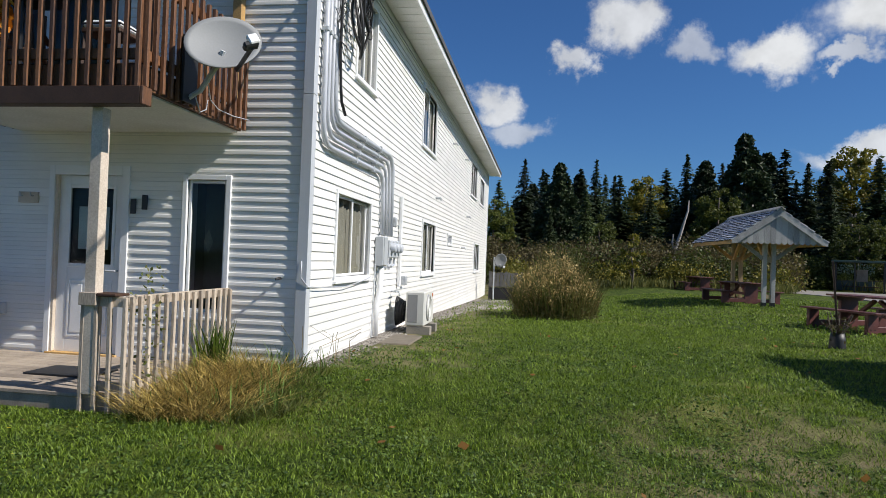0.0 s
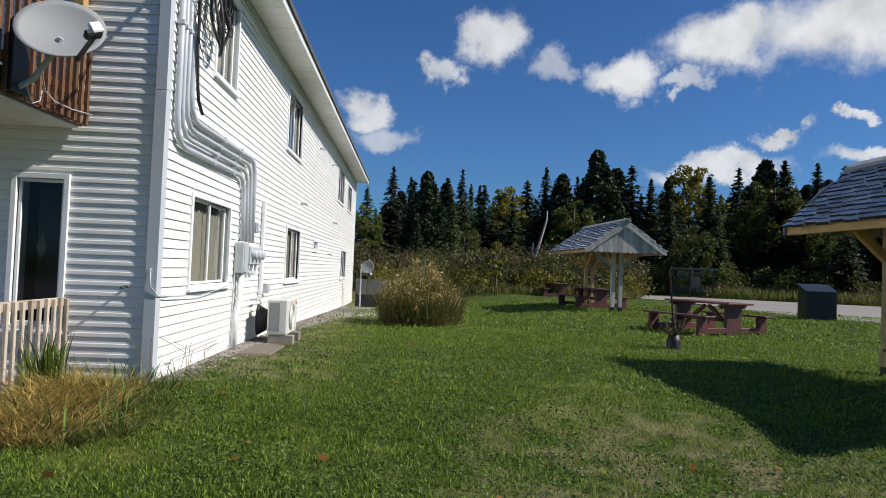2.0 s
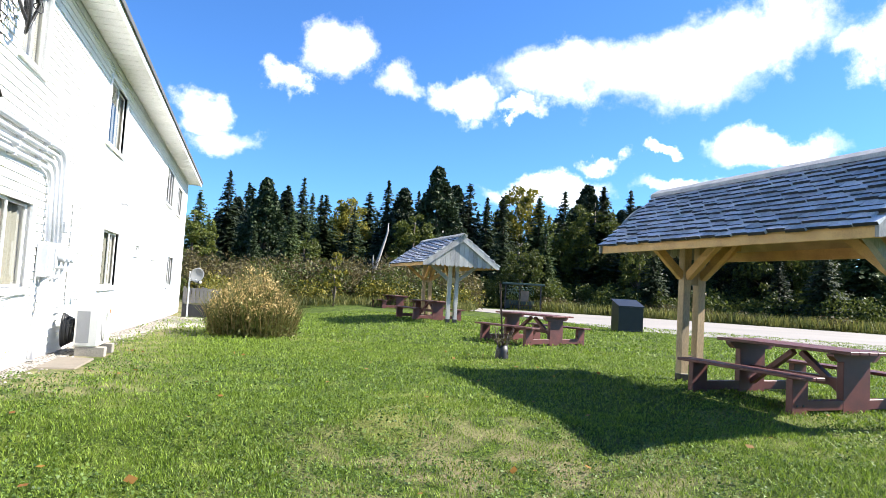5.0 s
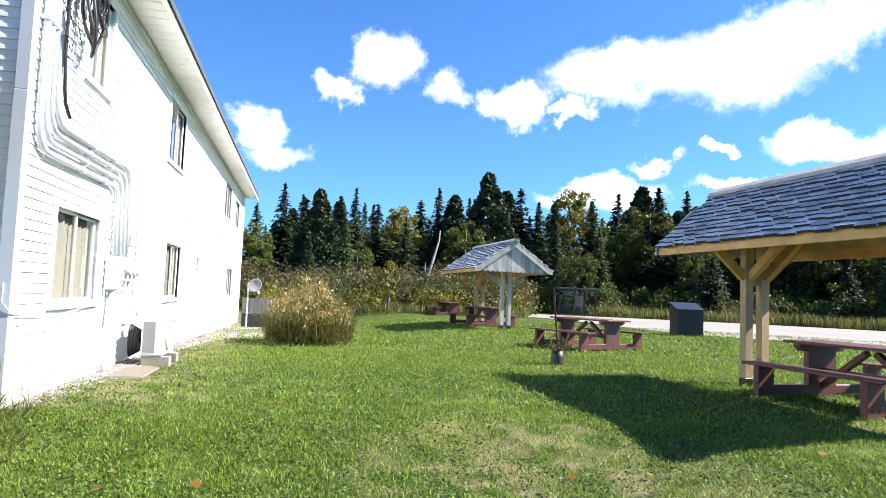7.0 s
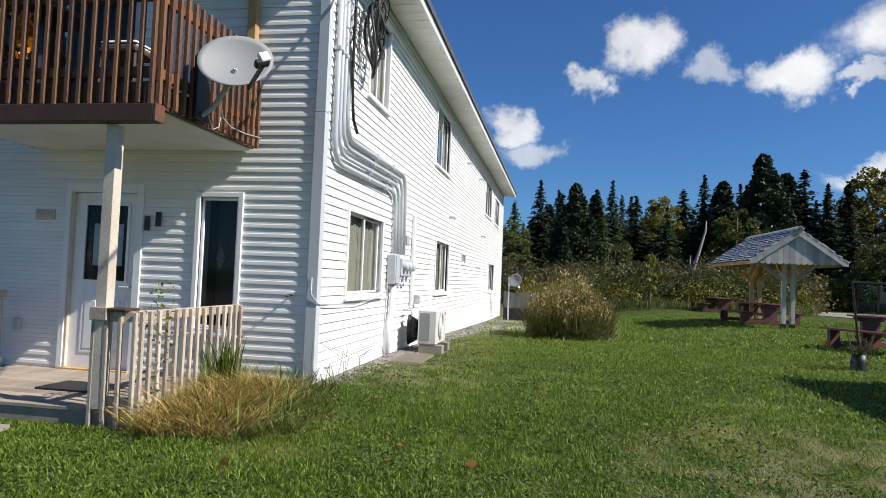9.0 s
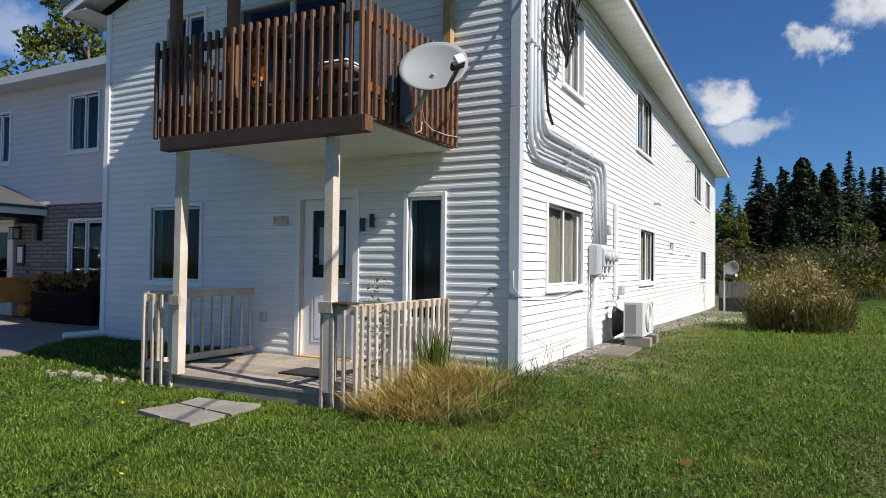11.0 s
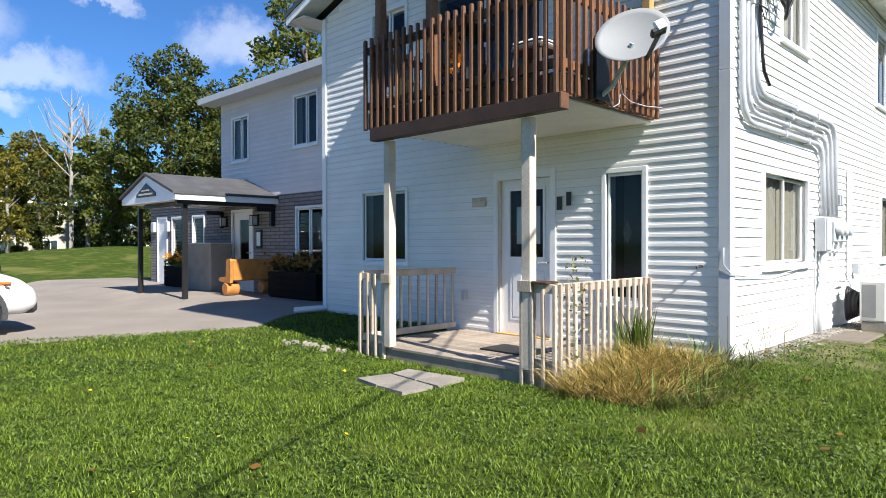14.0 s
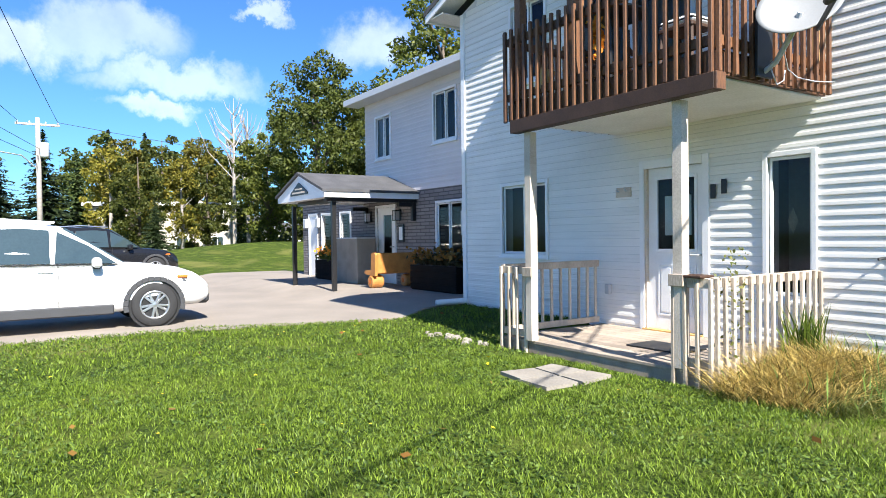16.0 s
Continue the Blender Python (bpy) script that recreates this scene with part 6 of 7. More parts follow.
def log_bench():
    t = thing("log_bench", pose(-11.62, .95, .025, 0, 0, -90), "orange varnished bench carved from half logs", "bench")
    part("backrest", Shape().box((0, .19, .60), (1.06, .09, .50), .03), LOGWOOD, t)
    ends = [(-.30, .33), (.02, .30), (.24, .30), (.255, .80), (.22, .86), (.10, .86), (.06, .82), (.02, .44), (-.28, .42), (-.32, .38)]
    for x in (-.60, .53):
        part("end_plank", Shape().prism(ends, .07, "yz", x), LOGWOOD, t, "carved end plank with a rounded top")
    part("seat", Shape().box((0, -.08, .37), (1.06, .42, .07), .025), LOGWOOD, t)
    for x in (-.46, .46):
        lg = part("log_leg", Shape().lathe([(0, -.16), (.13, -.16), (.155, -.13), (.155, .13), (.13, .16), (0, .16)], 20, (x, .02, .155), "x"), LOGWOOD, t, "round log on its side", smooth=False)
        part("end_grain", Shape().lathe([(0, .166), (.05, .168), (.06, .163)], 16, (x, .02, .155), "x"), AMBER, lg, "orange heart of the log")
    return t


log_bench()


def flower_box(x, y, w, label, fl, leaf_):
    t = thing("planter_box", pose(x, y, .025), label, "planter")
    for i in range(4):
        part("side_board", Shape().span((-w / 2, -.22, .03 + i * .14), (w / 2, -.19, .16 + i * .14), .005), PLANTERWOOD, t)
    part("box_body", Shape().span((-w / 2 + .01, -.188, .0), (w / 2 - .01, .22, .56), .005), PLANTERWOOD, t)
    part("soil", Shape().span((-w / 2 + .03, -.17, .561), (w / 2 - .03, .20, .58), .004), BARK, t)
    k = int(190 * w)
    part("foliage", fast_mesh("foliage", leaves(np.stack([g.uniform(-w / 2, w / 2, k), g.normal(size=k) * .12, .62 + np.abs(g.normal(size=k)) * .11], 1), .10), 4, leaf_), None, t)
    part("blossoms", fast_mesh("blossoms", leaves(np.stack([g.uniform(-w / 2, w / 2, k), -.05 + g.normal(size=k) * .12, .72 + np.abs(g.normal(size=k)) * .12], 1), .085, aspect=1.1), 4, fl), None, t)


flower_box(-9.7, 1.12, 1.9, "dark wooden planter with faded red-brown flowers", LEAFRUST, LEAFBROWN)
flower_box(-15.6, 1.05, 1.3, "dark planter with bright orange flowers", FLOWER, LEAF)
bx = thing("litter_cabinet", pose(-13.9, 1.05, .025), "grey-beige metal cabinet under the canopy", "cabinet")
part("cabinet_body", Shape().span((-.75, -.3, 0), (.75, .25, 1.2), .01), SLAB, bx)
part("cabinet_lid", Shape().span((-.77, -.32, 1.201), (.77, .27, 1.24), .006), GREYMETAL, bx)
for x in (-13.75, -12.12):
    wlp = thing("wall_lantern", pose(x, 1.47, 1.68), "black lantern on the brick wall", "wall lamp", "entrance lanterns")
    part("backplate", Shape().span((-.05, 0, 0), (.05, .02, .3), .004), BLACKPAINT, wlp)
    part("cage", Shape().span((-.08, -.18, .0), (.08, -.02, .02)).span((-.08, -.18, .24), (.08, -.02, .27)).span((-.075, -.175, .02), (-.06, -.16, .24)).span((.06, -.175, .02), (.075, -.16, .24)), BLACKPAINT, wlp)
    part("glass", Shape().span((-.06, -.16, .02), (.06, -.04, .24)), PVC, wlp)
nb = thing("notice_case", pose(-12.05, 1.46, 1.12), "black framed notice case by the door", "notice board")
part("case", Shape().span((-.14, 0, 0), (.14, .03, .46), .004), BLACKPAINT, nb)
part("paper", Shape().span((-.09, -.004, .06), (.09, -.0005, .40), .001), TRIM, nb)
nt = thing("window_notice", pose(-9.35, 1.60, 1.28), "white paper notice behind the window with dark bars", "notice")
part("sheet", Shape().span((-.2, 0, 0), (.2, .004, .55), .001), TRIM, nt)
part("text_bar", Shape().span((-.15, -.004, .36), (.05, -.001, .44), .001).span((-.15, -.004, .1), (.12, -.001, .14), .001), BLACK, nt)
for x in (-18.5, -17.45):
    vb = thing("wall_meter", pose(x, 1.48, 1.6), "pale utility box on the low wing", "meter box", "wing meters")
    part("box_body", Shape().span((-.12, -.1, 0), (.12, 0, .32), .02), GREYMETAL, vb)


# ---- lawn things ----
bn = thing("litter_bin", pose(17.45, 16.1, 0, 0, 0, -12), "large black steel bin with a sloping lid", "waste bin")
part("bin_body", Shape().prism([(-.42, 0), (.42, 0), (.42, 1.22), (-.42, .98)], 1.0, "yz", -.5), BLACKPAINT, bn)
part("bin_lid", Shape().prism([(-.46, .985), (.46, 1.245), (.46, 1.29), (-.46, 1.03)], 1.06, "yz", -.53), BLACKPAINT, bn)
part("foot_rail", Shape().span((-.5, -.44, 0), (.5, -.425, .08)), BLACKPAINT, bn)
sg = thing("sapling", pose(7.4, 4.65, 0), "bare sapling with a stake in a black guard", "sapling")
part("guard", Shape().lathe([(.13, 0), (.12, .16), (.10, .28), (.085, .28), (.10, .15), (.11, 0)], 14), BLACK, sg, smooth=True)
part("stake", Shape().beam((.03, .0, 0), (-.10, .02, 1.45), .03, .03), DARKBROWN, sg)
for k in range(14):
    a = g.uniform(0, 6.28)
    part("twig", Shape().tube([(0, 0, .12), (.10 * math.cos(a), .1 * math.sin(a), .3), (.24 * math.cos(a + .3), .24 * math.sin(a + .3), .38 + .25 * g.uniform())], .007, 5), BARK, sg)
part("leaves", fast_mesh("sapling_leaves", leaves(np.array([0, 0, .38]) + g.normal(size=(70, 3)) * (.13, .13, .12), .05), 4, LEAFBROWN), None, sg)


def bus_shelter():
    t = thing("bus_shelter", pose(22.9, 38.6, 0, 0, 0, -24) @ Matrix.Diagonal((.88, .88, .88, 1)), "dark green glazed bus shelter across the road", "bus shelter")
    for x in (-1.5, -.3, 1.5):
        for y in (-.6, .6):
            part("post", Shape().span((x - .05, y - .05, 0), (x + .05, y + .05, 2.2)), BLACKPAINT, t)
    part("roof", Shape().span((-1.8, -.85, 2.2), (1.8, .85, 2.36), .03), LEAFROOF, t)
    for x in (-1.45, -.2):
        part("back_panel", Shape().span((x, .58, .15), (x + 1.15, .6, .85)), LEAFROOF, t)
        part("pane", Shape().span((x, .585, .9), (x + 1.15, .595, 2.1)), GLASS, t)
    part("rail", Shape().span((-1.5, .57, .86), (1.5, .61, .9)), BLACKPAINT, t)
    part("end_panel", Shape().span((-1.49, -.5, .15), (-1.47, .5, .85)), LEAFROOF, t)
    part("poster", Shape().span((-.2, .56, .8), (.5, .575, 1.7)), SLAB, t)
    part("bench", Shape().span((-1.2, .2, .42), (1.2, .55, .48)), DARKBROWN, t)


LEAFROOF = material("dark_green_enamel", (0.03, 0.06, 0.05), 0.4, 0.2, 2, 40, 0.05)
bus_shelter()

# fence, far dish and clutter behind the house corner
# weathered fence wood, coloured darker for the shade it stands in
FENCEWOOD = material("shaded_weathered_fence_board", (0.13, 0.125, 0.12), 0.85, 0.3, 5, 90, 0.35, rand=0.6)
fn = thing("board_fence", pose(.5, 19.6, -.36), "low grey weathered board fence behind the house", "fence")
for i in range(9):
    part("fence_board", Shape().span((.02 + i * .145, 0, .55), (.145 + i * .145, .02, 1.12 + .02 * math.sin(i * 3)), .004), FENCEWOOD, fn)
part("rail", Shape().span((0, .021, 1.02), (1.35, .06, 1.1)).span((0, .021, .58), (1.35, .06, .66)), FENCEWOOD, fn)
for x in (.0, .65, 1.3):
    part("post", Shape().span((x, .061, 0), (x + .09, .15, 1.16)), FENCEWOOD, fn)
# black strip behind the gap below the boards
part("dark_strip", Shape().span((.02, .025, .0), (1.32, .05, .5)), BLACK, fn)
dish(pose(.98, 19.2, 1.26, 18, 0, 25), .52, .56, "small white satellite dish on a pole behind the house", -.2)
dpn = thing("dish_pole", pose(.72, 19.35, -.36), "grey metal pole of the far dish", "pole")
part("pole", Shape().tube([(0, 0, 0), (0, 0, 1.75)], .03, 8), GREYMETAL, dpn)
part("arm", Shape().tube([(0, 0, 1.4), (.15, -.05, 1.42), (.25, -.1, 1.44)], .02, 8), GREYMETAL, dpn)

# utility poles and wires
up = thing("utility_pole", pose(*polar(-88.3, 44), 0), "grey wooden utility pole with a crossarm", "utility pole", "utility poles")
part("pole", Shape().tube([(0, 0, -.3), (0, 0, 8.4)], [.17, .12], 12), PALEBARK, up, smooth=True)
part("crossarm", Shape().span((-.06, -1.1, 7.95), (.06, 1.1, 8.07)), PALEBARK, up)
part("transformer", Shape().lathe([(0, 0), (.22, .02), (.24, .1), (.24, .75), (.2, .85), (0, .87)], 16, (.25, .3, 6.1)), GREYMETAL, up, smooth=True)
part("lamp_arm", Shape().tube([(0, 0, 5.4), (0, -.8, 6.2), (.1, -2.2, 6.4)], .04, 8), ALLOY, up)
for y in (-1.0, -.4, .4, 1.0):
    part("insulator", Shape().lathe([(0, 0), (.05, .02), (.04, .1), (0, .14)], 8, (0, y, 8.07)), PVC, up)
px, py = polar(-88.3, 44)
for k, (dy, z0, z1, y1) in enumerate(((-1.0, 8.2, 10.8, -17), (1.0, 8.2, 11.6, -12), (.1, 6.6, 9.0, -20), (0, 6.2, 8.4, -22), (1.0, 8.2, 6.0, 30))):
    wr_ = thing("overhead_wire", pose(px, py + dy, z0), "thin black overhead wire", "wire", "overhead wires")
    x1 = 12.0 if k < 4 else -46
    part("wire", Shape().tube([((x1 - px) * f, (y1 - py - dy) * f, (z1 - z0) * f - 1.6 * f * (1 - f)) for f in [j / 16 for j in range(17)]], .014, 5), BLACK, wr_)
svc = thing("service_wire", pose(.3, .25, 4.95), "twisted black service cable to the house corner", "wire")
part("wire", Shape().tube([(0, 0, 0), (1.0, -.9, -.25), (2.5, -3.25, -.55), (4.3, -7.25, -.65), (6.2, -11.4, -.4), (9.5, -20.1, 1.6)], .016, 6), BLACK, svc)
up2 = thing("utility_pole", pose(9.8, -19.9, 0), "grey wooden utility pole by the lawn", "utility pole", "utility poles")
part("pole", Shape().tube([(0, 0, -.3), (0, 0, 7.0)], [.16, .12], 12), PALEBARK, up2, smooth=True)


# ---- distant buildings ----
def far_house(m, w, d, h, roof_h, label, wall_mat, cols, rows_, flat=False):
    t = thing("distant_house", m, label, "house", "houses beyond the drive")
    part("wall", Shape().span((-w / 2, -d / 2, 0), (w / 2, d / 2, h), .01), wall_mat, t)
    if flat:
        part("roof", Shape().span((-w / 2 - .4, -d / 2 - .4, h + .002), (w / 2 + .4, d / 2 + .4, h + .3)), TRIM, t)
    else:
        part("roof", Shape().prism([(-d / 2 - .5, h - .05), (0, h + roof_h), (d / 2 + .5, h - .05), (d / 2 + .5, h + .1), (0, h + roof_h + .15), (-d / 2 - .5, h + .1)], w + .8, "yz", -w / 2 - .4), SHINGLE_DARK, t)
    for r in range(rows_):
        for c in range(cols):
            x, z = -w / 2 + (c + .5) * w / cols, .9 + r * 2.7
            wi = part("window", Shape().span((x - .5, -d / 2 - .05, z), (x + .5, -d / 2 - .002, z + 1.3)), TRIM, t)
            part("pane", Shape().span((x - .42, -d / 2 - .06, z + .08), (x - .03, -d / 2 - .051, z + 1.22), .001).span((x + .03, -d / 2 - .06, z + .08), (x + .42, -d / 2 - .051, z + 1.22), .001), CARGLASS_DARK, wi)
    return t


bx_, by_ = polar(-79.2, 62)
far_house(pose(bx_, by_, -.6, 0, 0, 72), 11, 9, 4.7, 1, "cream two-storey building half hidden by trees", CREAMWALL, 4, 2, True)
bx_, by_ = polar(-74.0, 85)
far_house(pose(bx_, by_, .4, 0, 0, 70), 6, 6, 2.2, 1.6, "small distant house with a grey roof", CREAMWALL, 3, 1)
bx_, by_ = polar(-71.3, 95)
far_house(pose(bx_, by_, .6, 0, 0, 70), 8, 6, 1.7, 1.2, "low distant house with white walls", TRIM, 3, 1)
bx_, by_ = polar(35.8, 72)
far_house(pose(bx_, by_, 0, 0, 0, -36), 6, 5, 2.3, 1.4, "house glimpsed through the dark trees", CREAMWALL, 2, 1)


# ---- shrubs, thicket, weeds and grass ----
def stuff(name, quads, n, mat, label, category):
    return tagged(new(name, fast_mesh(name, quads, n, mat)), label, category, kind="stuff")


def blades(p, h, w, lean, curl=.5):
    """Grass blades as bent strips of one quad and a tip: (k, 4, 3) leaf-like blades from foot points."""
    k = len(p)
    a = rng.uniform(0, 2 * np.pi, k)
    hh = h * rng.uniform(.5, 1.3, k)
    tip = np.stack([np.cos(a) * lean * hh * rng.uniform(.2, 1.3, k), np.sin(a) * lean * hh * rng.uniform(.2, 1.3, k), hh], 1)
    b = a + np.pi / 2 + rng.normal(size=k) * .6
    side = np.stack([np.cos(b), np.sin(b), 0 * b], 1) * (w * rng.uniform(.6, 1.3, k))[:, None] / 2
    mid = p + tip * (.45, .45, .62)
    return np.stack([p, mid + side, p + tip, mid - side], 1)


def foot(x, y):
    return np.stack([x, y, gz(x, y)], 1)


WEEDLEAF = leaf_material("olive_weed_leaves", (0.065, 0.085, 0.018), (0.20, 0.19, 0.055), 0.35)
# tall weed island on the lawn
k = 6400
r_, a_ = np.sqrt(rng.uniform(0, 1, k)), rng.uniform(0, 2 * np.pi, k)
x, y = 2.95 + 1.02 * r_ * np.cos(a_), 10.0 + 1.5 * r_ * np.sin(a_)
p = foot(x, y)
lump = np.array([noise.noise((u * 2.6, v * 2.6, 3)) for u, v in zip(x, y)])
hgt = (1.28 - .62 * r_ ** 2) * (1 + .5 * lump)
wb = blades(p, 1.0, .017, .42)
wb[:, :, 2] = p[:, None, 2] + (wb[:, :, 2] - p[:, None, 2]) * hgt[:, None]
stuff("weed_stalks", wb[:2400], 4, WEEDSTALK, "tall dry weed stalks growing in an island on the lawn", "weeds")
ii = rng.integers(0, k, 12000)
lf = p[ii] + np.stack([rng.normal(size=12000) * .07, rng.normal(size=12000) * .07, rng.uniform(.03, .86, 12000) * hgt[ii]], 1)
stuff("weed_leaves", np.concatenate([leaves(lf, .042, .1, 0, 2.4), wb[2400:]]), 4, WEEDLEAF, "green and olive leaves of the tall weeds", "weeds")
ii = rng.integers(0, k, 5200)
lf = p[ii] + np.stack([rng.normal(size=5200) * .06, rng.normal(size=5200) * .06, rng.uniform(.62, 1.08, 5200) * hgt[ii]], 1)
stuff("weed_seed_heads", leaves(lf, .036, 0, 0, 2.2), 4, SEEDHEAD, "buff seed heads on top of the tall weeds", "weeds")

# straw-coloured grass heap by the porch railing
def tufts(n, per, x0, x1, y0, y1, h, w, lean, spread=.07):
    """Blades that spring from tuft feet and fall to one side each."""
    out = []
    for _ in range(n):
        cx_, cy_ = rng.uniform(x0, x1), rng.uniform(y0, y1)
        if -3.9 < cx_ < -.82 and cy_ > -1.9:
            continue
        b_ = blades(foot(rng.normal(cx_, spread, per), rng.normal(cy_, spread, per)), h * rng.uniform(.6, 1.3), w, lean)
        f = b_[:, :, 2:3] - b_[:, :1, 2:3]
        out.append(b_ + np.concatenate([f * rng.normal() * .6, f * rng.normal() * .6, 0 * f], 2))
    return np.concatenate(out)


dg = np.concatenate([tufts(105, 46, -.74, .06, -1.98, -.45, .17, .008, 1.8), tufts(44, 40, -.72, -.12, -1.75, -.7, .26, .008, 1.4)])
stuff("dry_grass", dg, 4, DRYGRASS, "heap of straw-coloured dry grass beside the porch", "dry grass")
stuff("weed_grass", tufts(55, 30, -.80, .50, -2.05, -.2, .12, .009, 1.2), 4, LEAF, "green weeds growing through the dry grass", "grass")
stuff("faded_grass", tufts(55, 28, -.55, .42, -1.9, -.2, .14, .008, 1.4), 4, WEEDLEAF, "olive and brown grass between the straw and the house corner", "grass")
k = 220
x, y = rng.uniform(-.8, .45, k), rng.uniform(-1.9, -.1, k)
stuff("tall_grass", blades(foot(x, y), .26, .010, .6), 4, CLOVER, "green tall grass growing through the dry heap", "grass")
x, y = rng.normal(-.62, .07, 130), rng.normal(-.75, .10, 130)
stuff("grass_tuft", blades(foot(x, y), .50, .016, .40), 4, GRASSBLADE, "bright green upright tuft by the railing", "grass")
vine = np.array([[-.84, -1.55, 0.1]]) + np.stack([rng.normal(size=130) * .05, rng.normal(size=130) * .10, rng.uniform(0, 1.0, 130)], 1)
stuff("creeper_leaves", leaves(vine, .024), 4, WEEDLEAF, "olive creeper climbing the porch railing", "creeper")
for i in range(9):
    x, y = .02 + .5 * g.uniform(), -.6 + 1.1 * g.uniform()
    tw = thing("weed_stem", pose(x, y, float(gz(x, y))), "bare dry weed stem by the house corner", "weed", "stems at the corner")
    part("stem", Shape().tube([(0, 0, 0), (.06 * g.normal(), .06 * g.normal(), .3), (.2 * g.normal(), .2 * g.normal(), .34 + .22 * g.uniform())], .003, 4), WEEDSTALK, tw)


# gravel strip along the wall
def gravel(n, region, seed):
    q = np.random.default_rng(seed)
    s = Shape()
    for _ in range(n):
        x, y = region(q)
        r = q.uniform(.012, .035)
        z = float(gz(x, y))
        vs = [(x + r * (1 + .3 * q.normal()) * a, y + r * (1 + .3 * q.normal()) * b, z + r * c) for a, b, c in ((1, 0, .1), (0, 1, .1), (-1, 0, .1), (0, -1, .1), (.1, .1, .8), (0, 0, -.4))]
        s.add(vs, [(0, 1, 4), (1, 2, 4), (2, 3, 4), (3, 0, 4), (1, 0, 5), (2, 1, 5), (3, 2, 5), (0, 3, 5)])
    return s


def strip(q):
    y = q.uniform(.1, 20) ** 1.0
    return abs(q.normal()) * (.17 + .035 * y) * .6 + .03, y


gs = gravel(3800, strip, 4).mesh("gravel", GRAVEL, fix=False)
tagged(new("gravel", gs), "grey gravel strip along the house wall", "gravel", kind="stuff")
paved("gravel_bed", [(.0, .15), (.16, .2), (.25, 2.0), (.38, 6), (.62, 10.5), (1.0, 12.4), (1.75, 12.8), (2.0, 16), (1.9, 20), (.0, 20)], GRAVEL, "grey gravel bed along the house", "gravel", .008, .1)


# thicket in front of the wood
def thicket(n, az0, az1, d0, d1, h0, h1, per, size, seed):
    q = np.random.default_rng(seed)
    out = []
    for _ in range(n):
        az, d = q.uniform(az0, az1), q.uniform(d0, d1)
        x, y = polar(az, d)
        h, r = q.uniform(h0, h1), q.uniform(.7, 1.5)
        u = q.normal(size=(per, 3))
        u /= np.linalg.norm(u, axis=1)[:, None]
        u *= (q.uniform(.25, 1, per) ** .5)[:, None]
        u[:, 2] = np.abs(u[:, 2]) ** .8
        out.append(np.stack([x + u[:, 0] * r, y + u[:, 1] * r, float(gz(x, y)) + .05 + u[:, 2] * h], 1))
    return leaves(np.concatenate(out), size, .05)


stuff("thicket", thicket(200, -6, 20.5, 43, 54, 1.6, 3.4, 340, .115, 1), 4, LEAFBROWN, "brown and olive thicket of bare bushes before the wood", "thicket")
stuff("thicket", thicket(110, -6, 20.5, 41, 52, 1.2, 3.2, 260, .11, 2), 4, LEAFDARK, "dull green bushes before the wood", "thicket")
stuff("thicket", thicket(30, -3, 20, 38, 44, .8, 2.0, 200, .10, 3), 4, LEAFGOLD, "yellow-leaved bushes before the wood", "thicket")
stuff("thicket", thicket(200, 20, 66, 53, 60, 1.0, 2.8, 320, .13, 5), 4, LEAFDARK, "dark green bushes beyond the road", "thicket")
stuff("thicket", thicket(70, 25, 66, 51.5, 55, .5, 1.2, 220, .11, 6), 4, LEAFBROWN, "brown weeds beyond the road", "thicket")
stuff("thicket", thicket(60, -92, -66, 56, 68, 1.0, 2.6, 150, .24, 7), 4, LEAFDARK, "dark bushes under the distant trees", "thicket")
k = 3800
az, d = rng.uniform(-3, 20, k), rng.uniform(37.5, 43, k)
x, y = EYE[0] + d * np.sin(np.radians(az)), EYE[1] + d * np.cos(np.radians(az))
stuff("meadow_grass", blades(foot(x, y), .55, .045, .4), 4, WEEDLEAF, "tall buff meadow grass before the thicket", "tall grass")
k = 9000
az, d = rng.uniform(23, 62, k), rng.uniform(50, 54, k)
x, y = EYE[0] + d * np.sin(np.radians(az)), EYE[1] + d * np.cos(np.radians(az))
stuff("verge_grass", blades(foot(x, y), .75, .06, .4), 4, WEEDLEAF, "rough brownish grass along the far side of the road", "tall grass")
SMALL = broadleaf("young_tree", 3.2, .7, 21, LEAFGOLD, 26, 22, .12, .25, limbs=8)
plant_tree(SMALL, 7.65, 31, 1.0, 0, "young tree with yellow leaves on the lawn", name="young_tree")
SMALL2 = broadleaf("young_tree", 3.2, .45, 22, LEAFBROWN, 16, 12, .10, .35, limbs=8)
plant_tree(SMALL2, 17.8, 12.4, .95, 0, "thin nearly bare young tree by the road", name="young_tree")
dt = thing("dead_tree", pose(*polar(10.9, 46), 0), "pale dead leaning tree trunk before the wood", "dead tree")
part("trunk", Shape().tube([(0, 0, 0), (.1, 0, 2.2), (.5, 0, 3.6), (.9, .1, 5.0), (.95, .1, 5.7)], [.16, .13, .10, .07, .03], 8), PALEBARK, dt, smooth=True)
part("branch", Shape().tube([(.1, 0, 2.3), (-.05, 0, 2.9), (-.02, 0, 3.4)], [.08, .06, .03], 6), PALEBARK, dt)
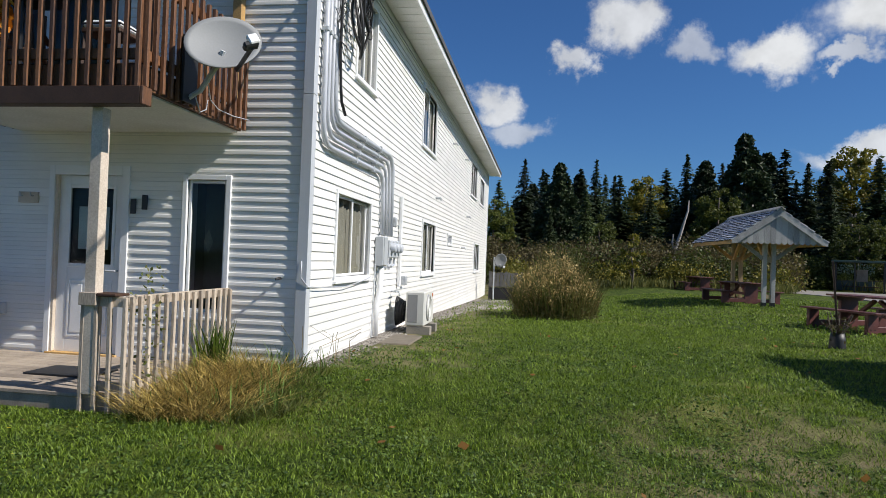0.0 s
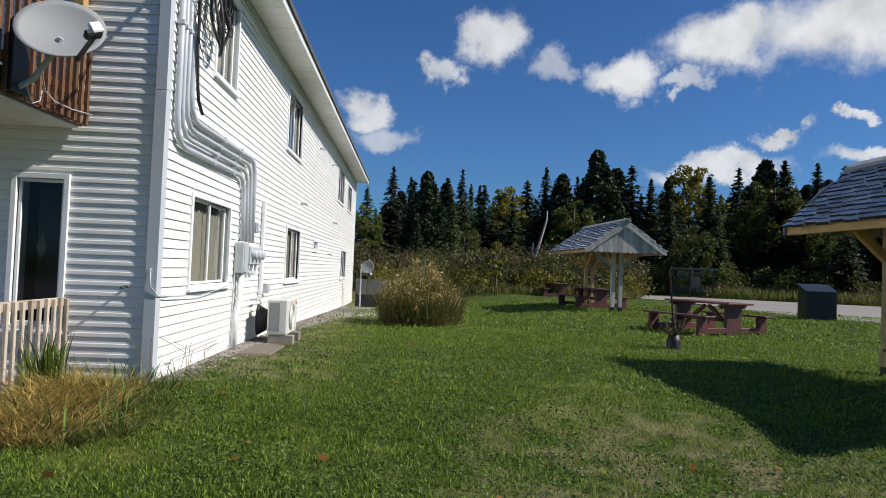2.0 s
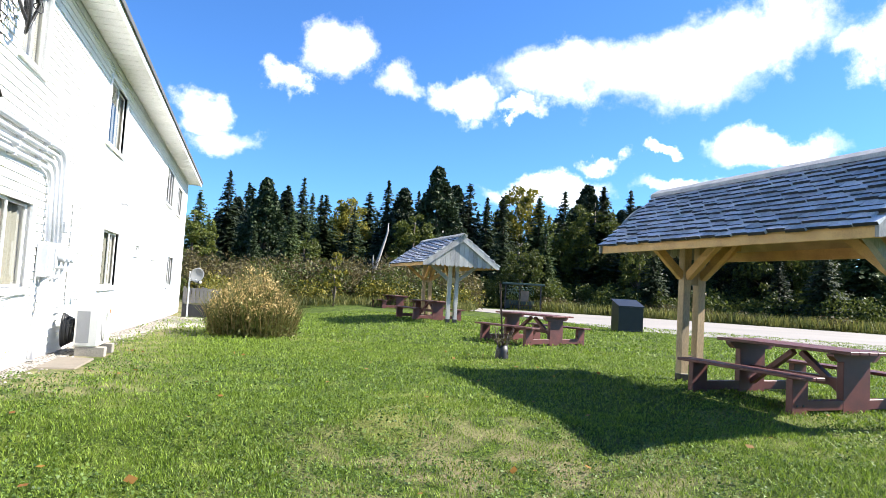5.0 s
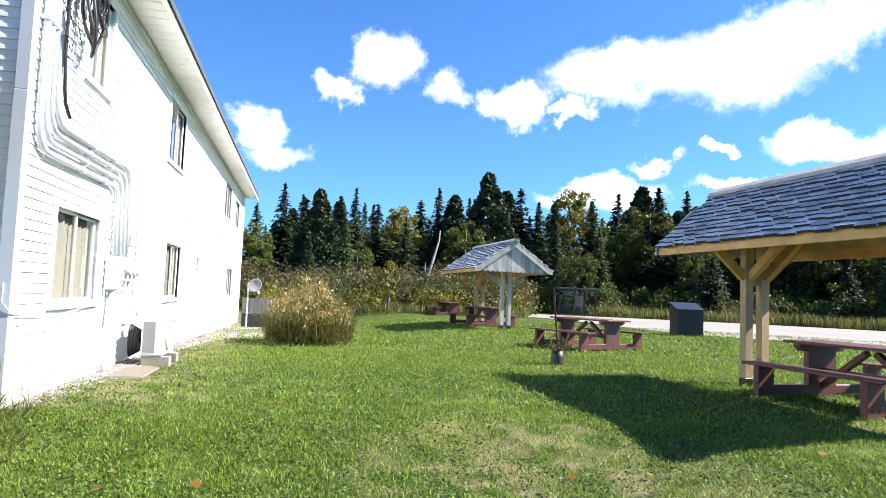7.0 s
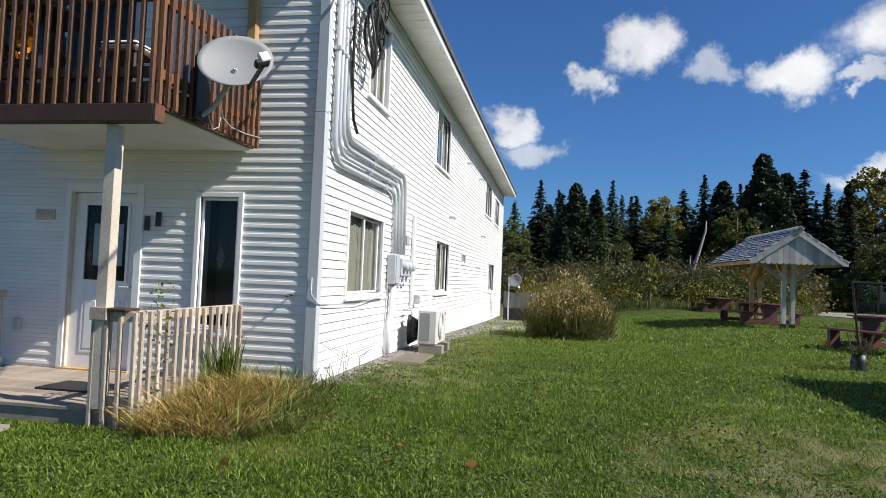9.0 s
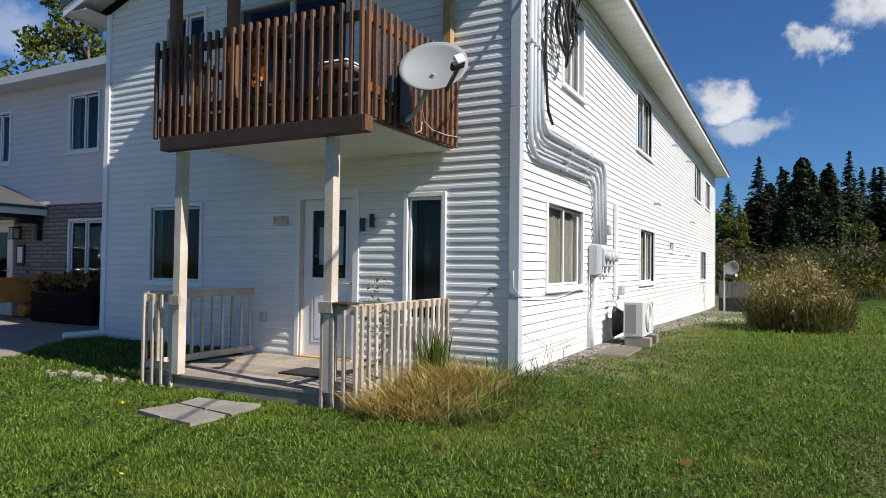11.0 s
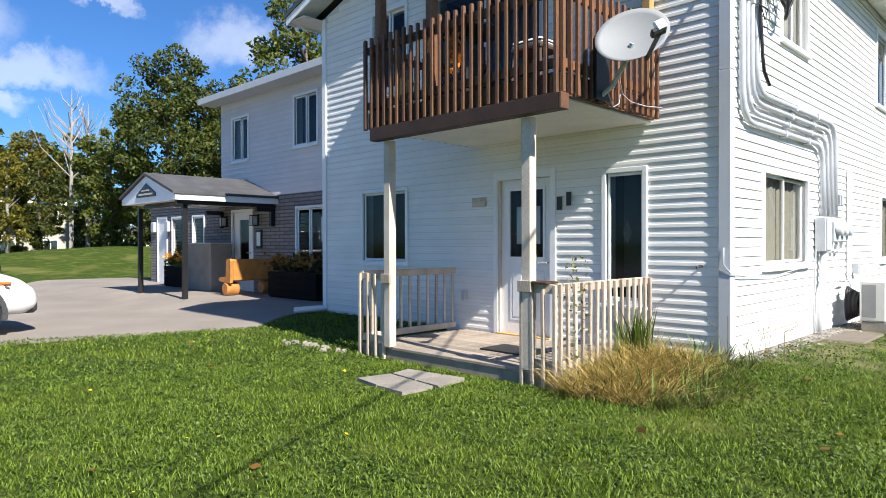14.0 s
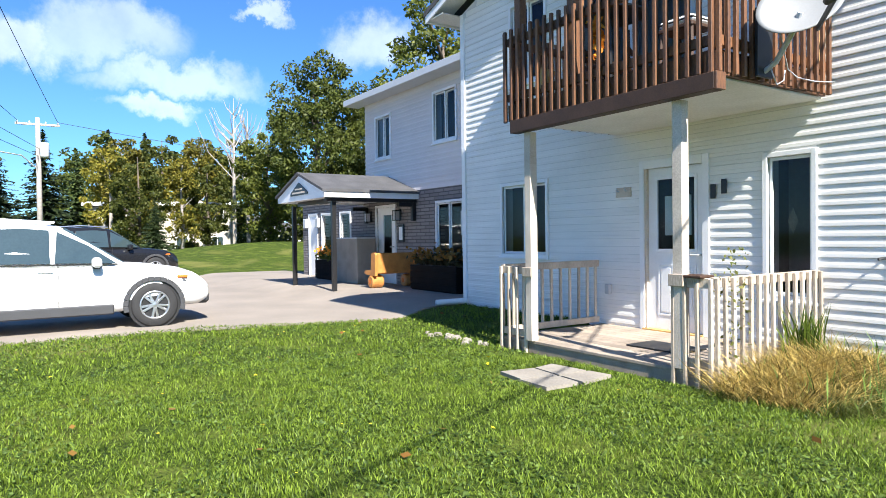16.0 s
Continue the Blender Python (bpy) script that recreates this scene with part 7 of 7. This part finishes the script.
for az_, dd_, hh_ in ((-74.3, 55, 12.6), (-73.2, 56, 11.8), (38.6, 64, 12.8), (41.0, 62, 12.5)):
    bt_ = thing("bare_tree", pose(*polar(az_, dd_), 0), "bare grey tree rising above the others", "tree", "bare trees")
    s = Shape().tube([(0, 0, 0), (.1, 0, hh_ * .5), (0, .1, hh_)], [.2, .12, .02], 6)
    for i in range(22):
        z0 = hh_ * g.uniform(.45, .92)
        a_ = g.uniform(0, 6.28)
        L_ = (hh_ - z0) * .55 + .4
        s.tube([(0, 0, z0), (L_ * .5 * math.cos(a_), L_ * .5 * math.sin(a_), z0 + L_ * .5), (L_ * .75 * math.cos(a_), L_ * .75 * math.sin(a_), z0 + L_ * 1.1)], [.05, .03, .012], 4)
    part("branches", s, PALEBARK, bt_)


# lawn blades, dense where the camera stands near
def on_lawn(x, y):
    house = (x < .12) & (y > -.05)
    deck = (x > -3.9) & (x < -.82) & (y > -1.86) & (y <= 0)
    drive = (x < -6.95 - np.clip((-y - 1.5) / 3, 0, 1) * 1.1)
    slab = (x > -2.55) & (x < -1.68) & (y > -3.0) & (y < -2.1)
    pad = (x > .1) & (x < .85) & (y > 1.9) & (y < 4.5)
    return ~(house | deck | drive | slab | pad)


TUSSOCKS = np.random.default_rng(77).uniform(size=(64, 64))


def tussock(u, v):
    """Smooth uneven growth between 0 and 1."""
    i, j = np.floor(u).astype(int), np.floor(v).astype(int)
    a, b = u - i, v - j
    a, b = a * a * (3 - 2 * a), b * b * (3 - 2 * b)
    t = TUSSOCKS
    return (t[i % 64, j % 64] * (1 - a) + t[(i + 1) % 64, j % 64] * a) * (1 - b) + (t[i % 64, (j + 1) % 64] * (1 - a) + t[(i + 1) % 64, (j + 1) % 64] * a) * b


def lawn(n, r0, r1, h, w, seed, az0=-100, az1=62):
    q = np.random.default_rng(seed)
    r = np.sqrt(q.uniform(r0 ** 2, r1 ** 2, n))
    a = np.radians(q.uniform(az0, az1, n))
    x, y = EYE[0] + r * np.sin(a), EYE[1] + r * np.cos(a)
    keep = on_lawn(x, y)
    dry = np.hypot(x - 4.7, y + 2.2) < 1.7
    keep &= ~(dry & (q.uniform(size=n) < .55))
    keep &= ~((y > 0) & (x < 2.2) & (q.uniform(size=n) < .95 - .4 * np.clip(x, 0, 2.2)))
    x, y = x[keep], y[keep]
    clump = (tussock(x * 5.5, y * 5.5) * .6 + tussock(x * 14, y * 14) * .4)
    thick = q.uniform(size=len(x)) < .12 + 1.5 * clump
    x, y, clump = x[thick], y[thick], clump[thick]
    b = blades(foot(x, y), h, w, 1.15)
    b[:, :, 2] += (b[:, :, 2] - b[:, :1, 2]) * (1.5 * clump[:, None] - .5)
    return b


stuff("lawn_grass", np.concatenate([lawn(330000, 1.6, 7.5, .029, .0068, 31), lawn(220000, 7.5, 15, .036, .012, 32), lawn(75000, 15, 32, .045, .03, 33, -8, 62)]), 4, GRASSBLADE, "short mown grass blades of the lawn", "grass")
q = np.random.default_rng(35)
n = 105000
r = np.sqrt(q.uniform(2.0 ** 2, 11 ** 2, n))
a = np.radians(q.uniform(-100, 62, n))
x, y = EYE[0] + r * np.sin(a), EYE[1] + r * np.cos(a)
patch = np.array([noise.noise((u * .9, v * .9, 0)) for u, v in zip(x, y)])
keep = on_lawn(x, y) & (patch > -.15)
p = foot(x[keep], y[keep]) + (0, 0, .026)
stuff("clover", leaves(p, .021, 0, .6, 1.2), 4, CLOVER, "clover leaves scattered in the lawn", "clover")
n = 140
r, a = np.sqrt(q.uniform(3 ** 2, 13 ** 2, n)), np.radians(q.uniform(-95, 55, n))
x, y = EYE[0] + r * np.sin(a), EYE[1] + r * np.cos(a)
keep = on_lawn(x, y)
stuff("fallen_leaves", leaves(foot(x[keep], y[keep]) + (0, 0, .05), .055, 0, .8, 1.3), 4, LEAFRUST, "scattered orange fallen leaves on the lawn", "leaves")
n = 60
r, a = np.sqrt(q.uniform(3 ** 2, 10 ** 2, n)), np.radians(q.uniform(-95, -30, n))
x, y = EYE[0] + r * np.sin(a), EYE[1] + r * np.cos(a)
keep = on_lawn(x, y)
stuff("dandelions", leaves(foot(x[keep], y[keep]) + (0, 0, .06), .03, 0, .85, 1.0), 4, DANDELION, "yellow dandelion heads in the lawn", "flowers")

# ---- siding boards ----
board = plank_mesh("siding_board", VINYL)
flat_board = plank_mesh("siding_board", VINYL, COURSE, .0145)
clad(wall_front, FRONT, HOUSE_L + .08, -.088, -.08, EAVE + 1.15, front_holes, board, limit=lambda z: (max(HOUSE_L + .08, gable(z)[0]), min(-.088, gable(z)[1])))
clad(wall_side, Matrix.Identity(4), .09, WALL_END - .08, -.08 - 4 * COURSE, EAVE - .14, side_holes, flat_board)
wing_board = plank_mesh("wing_siding_board", VINYL_WING, .125)
clad(wl_up, Matrix.Identity(4), -14.05, HOUSE_L - .02, 2.40, 4.97, wing_up, wing_board, .125)
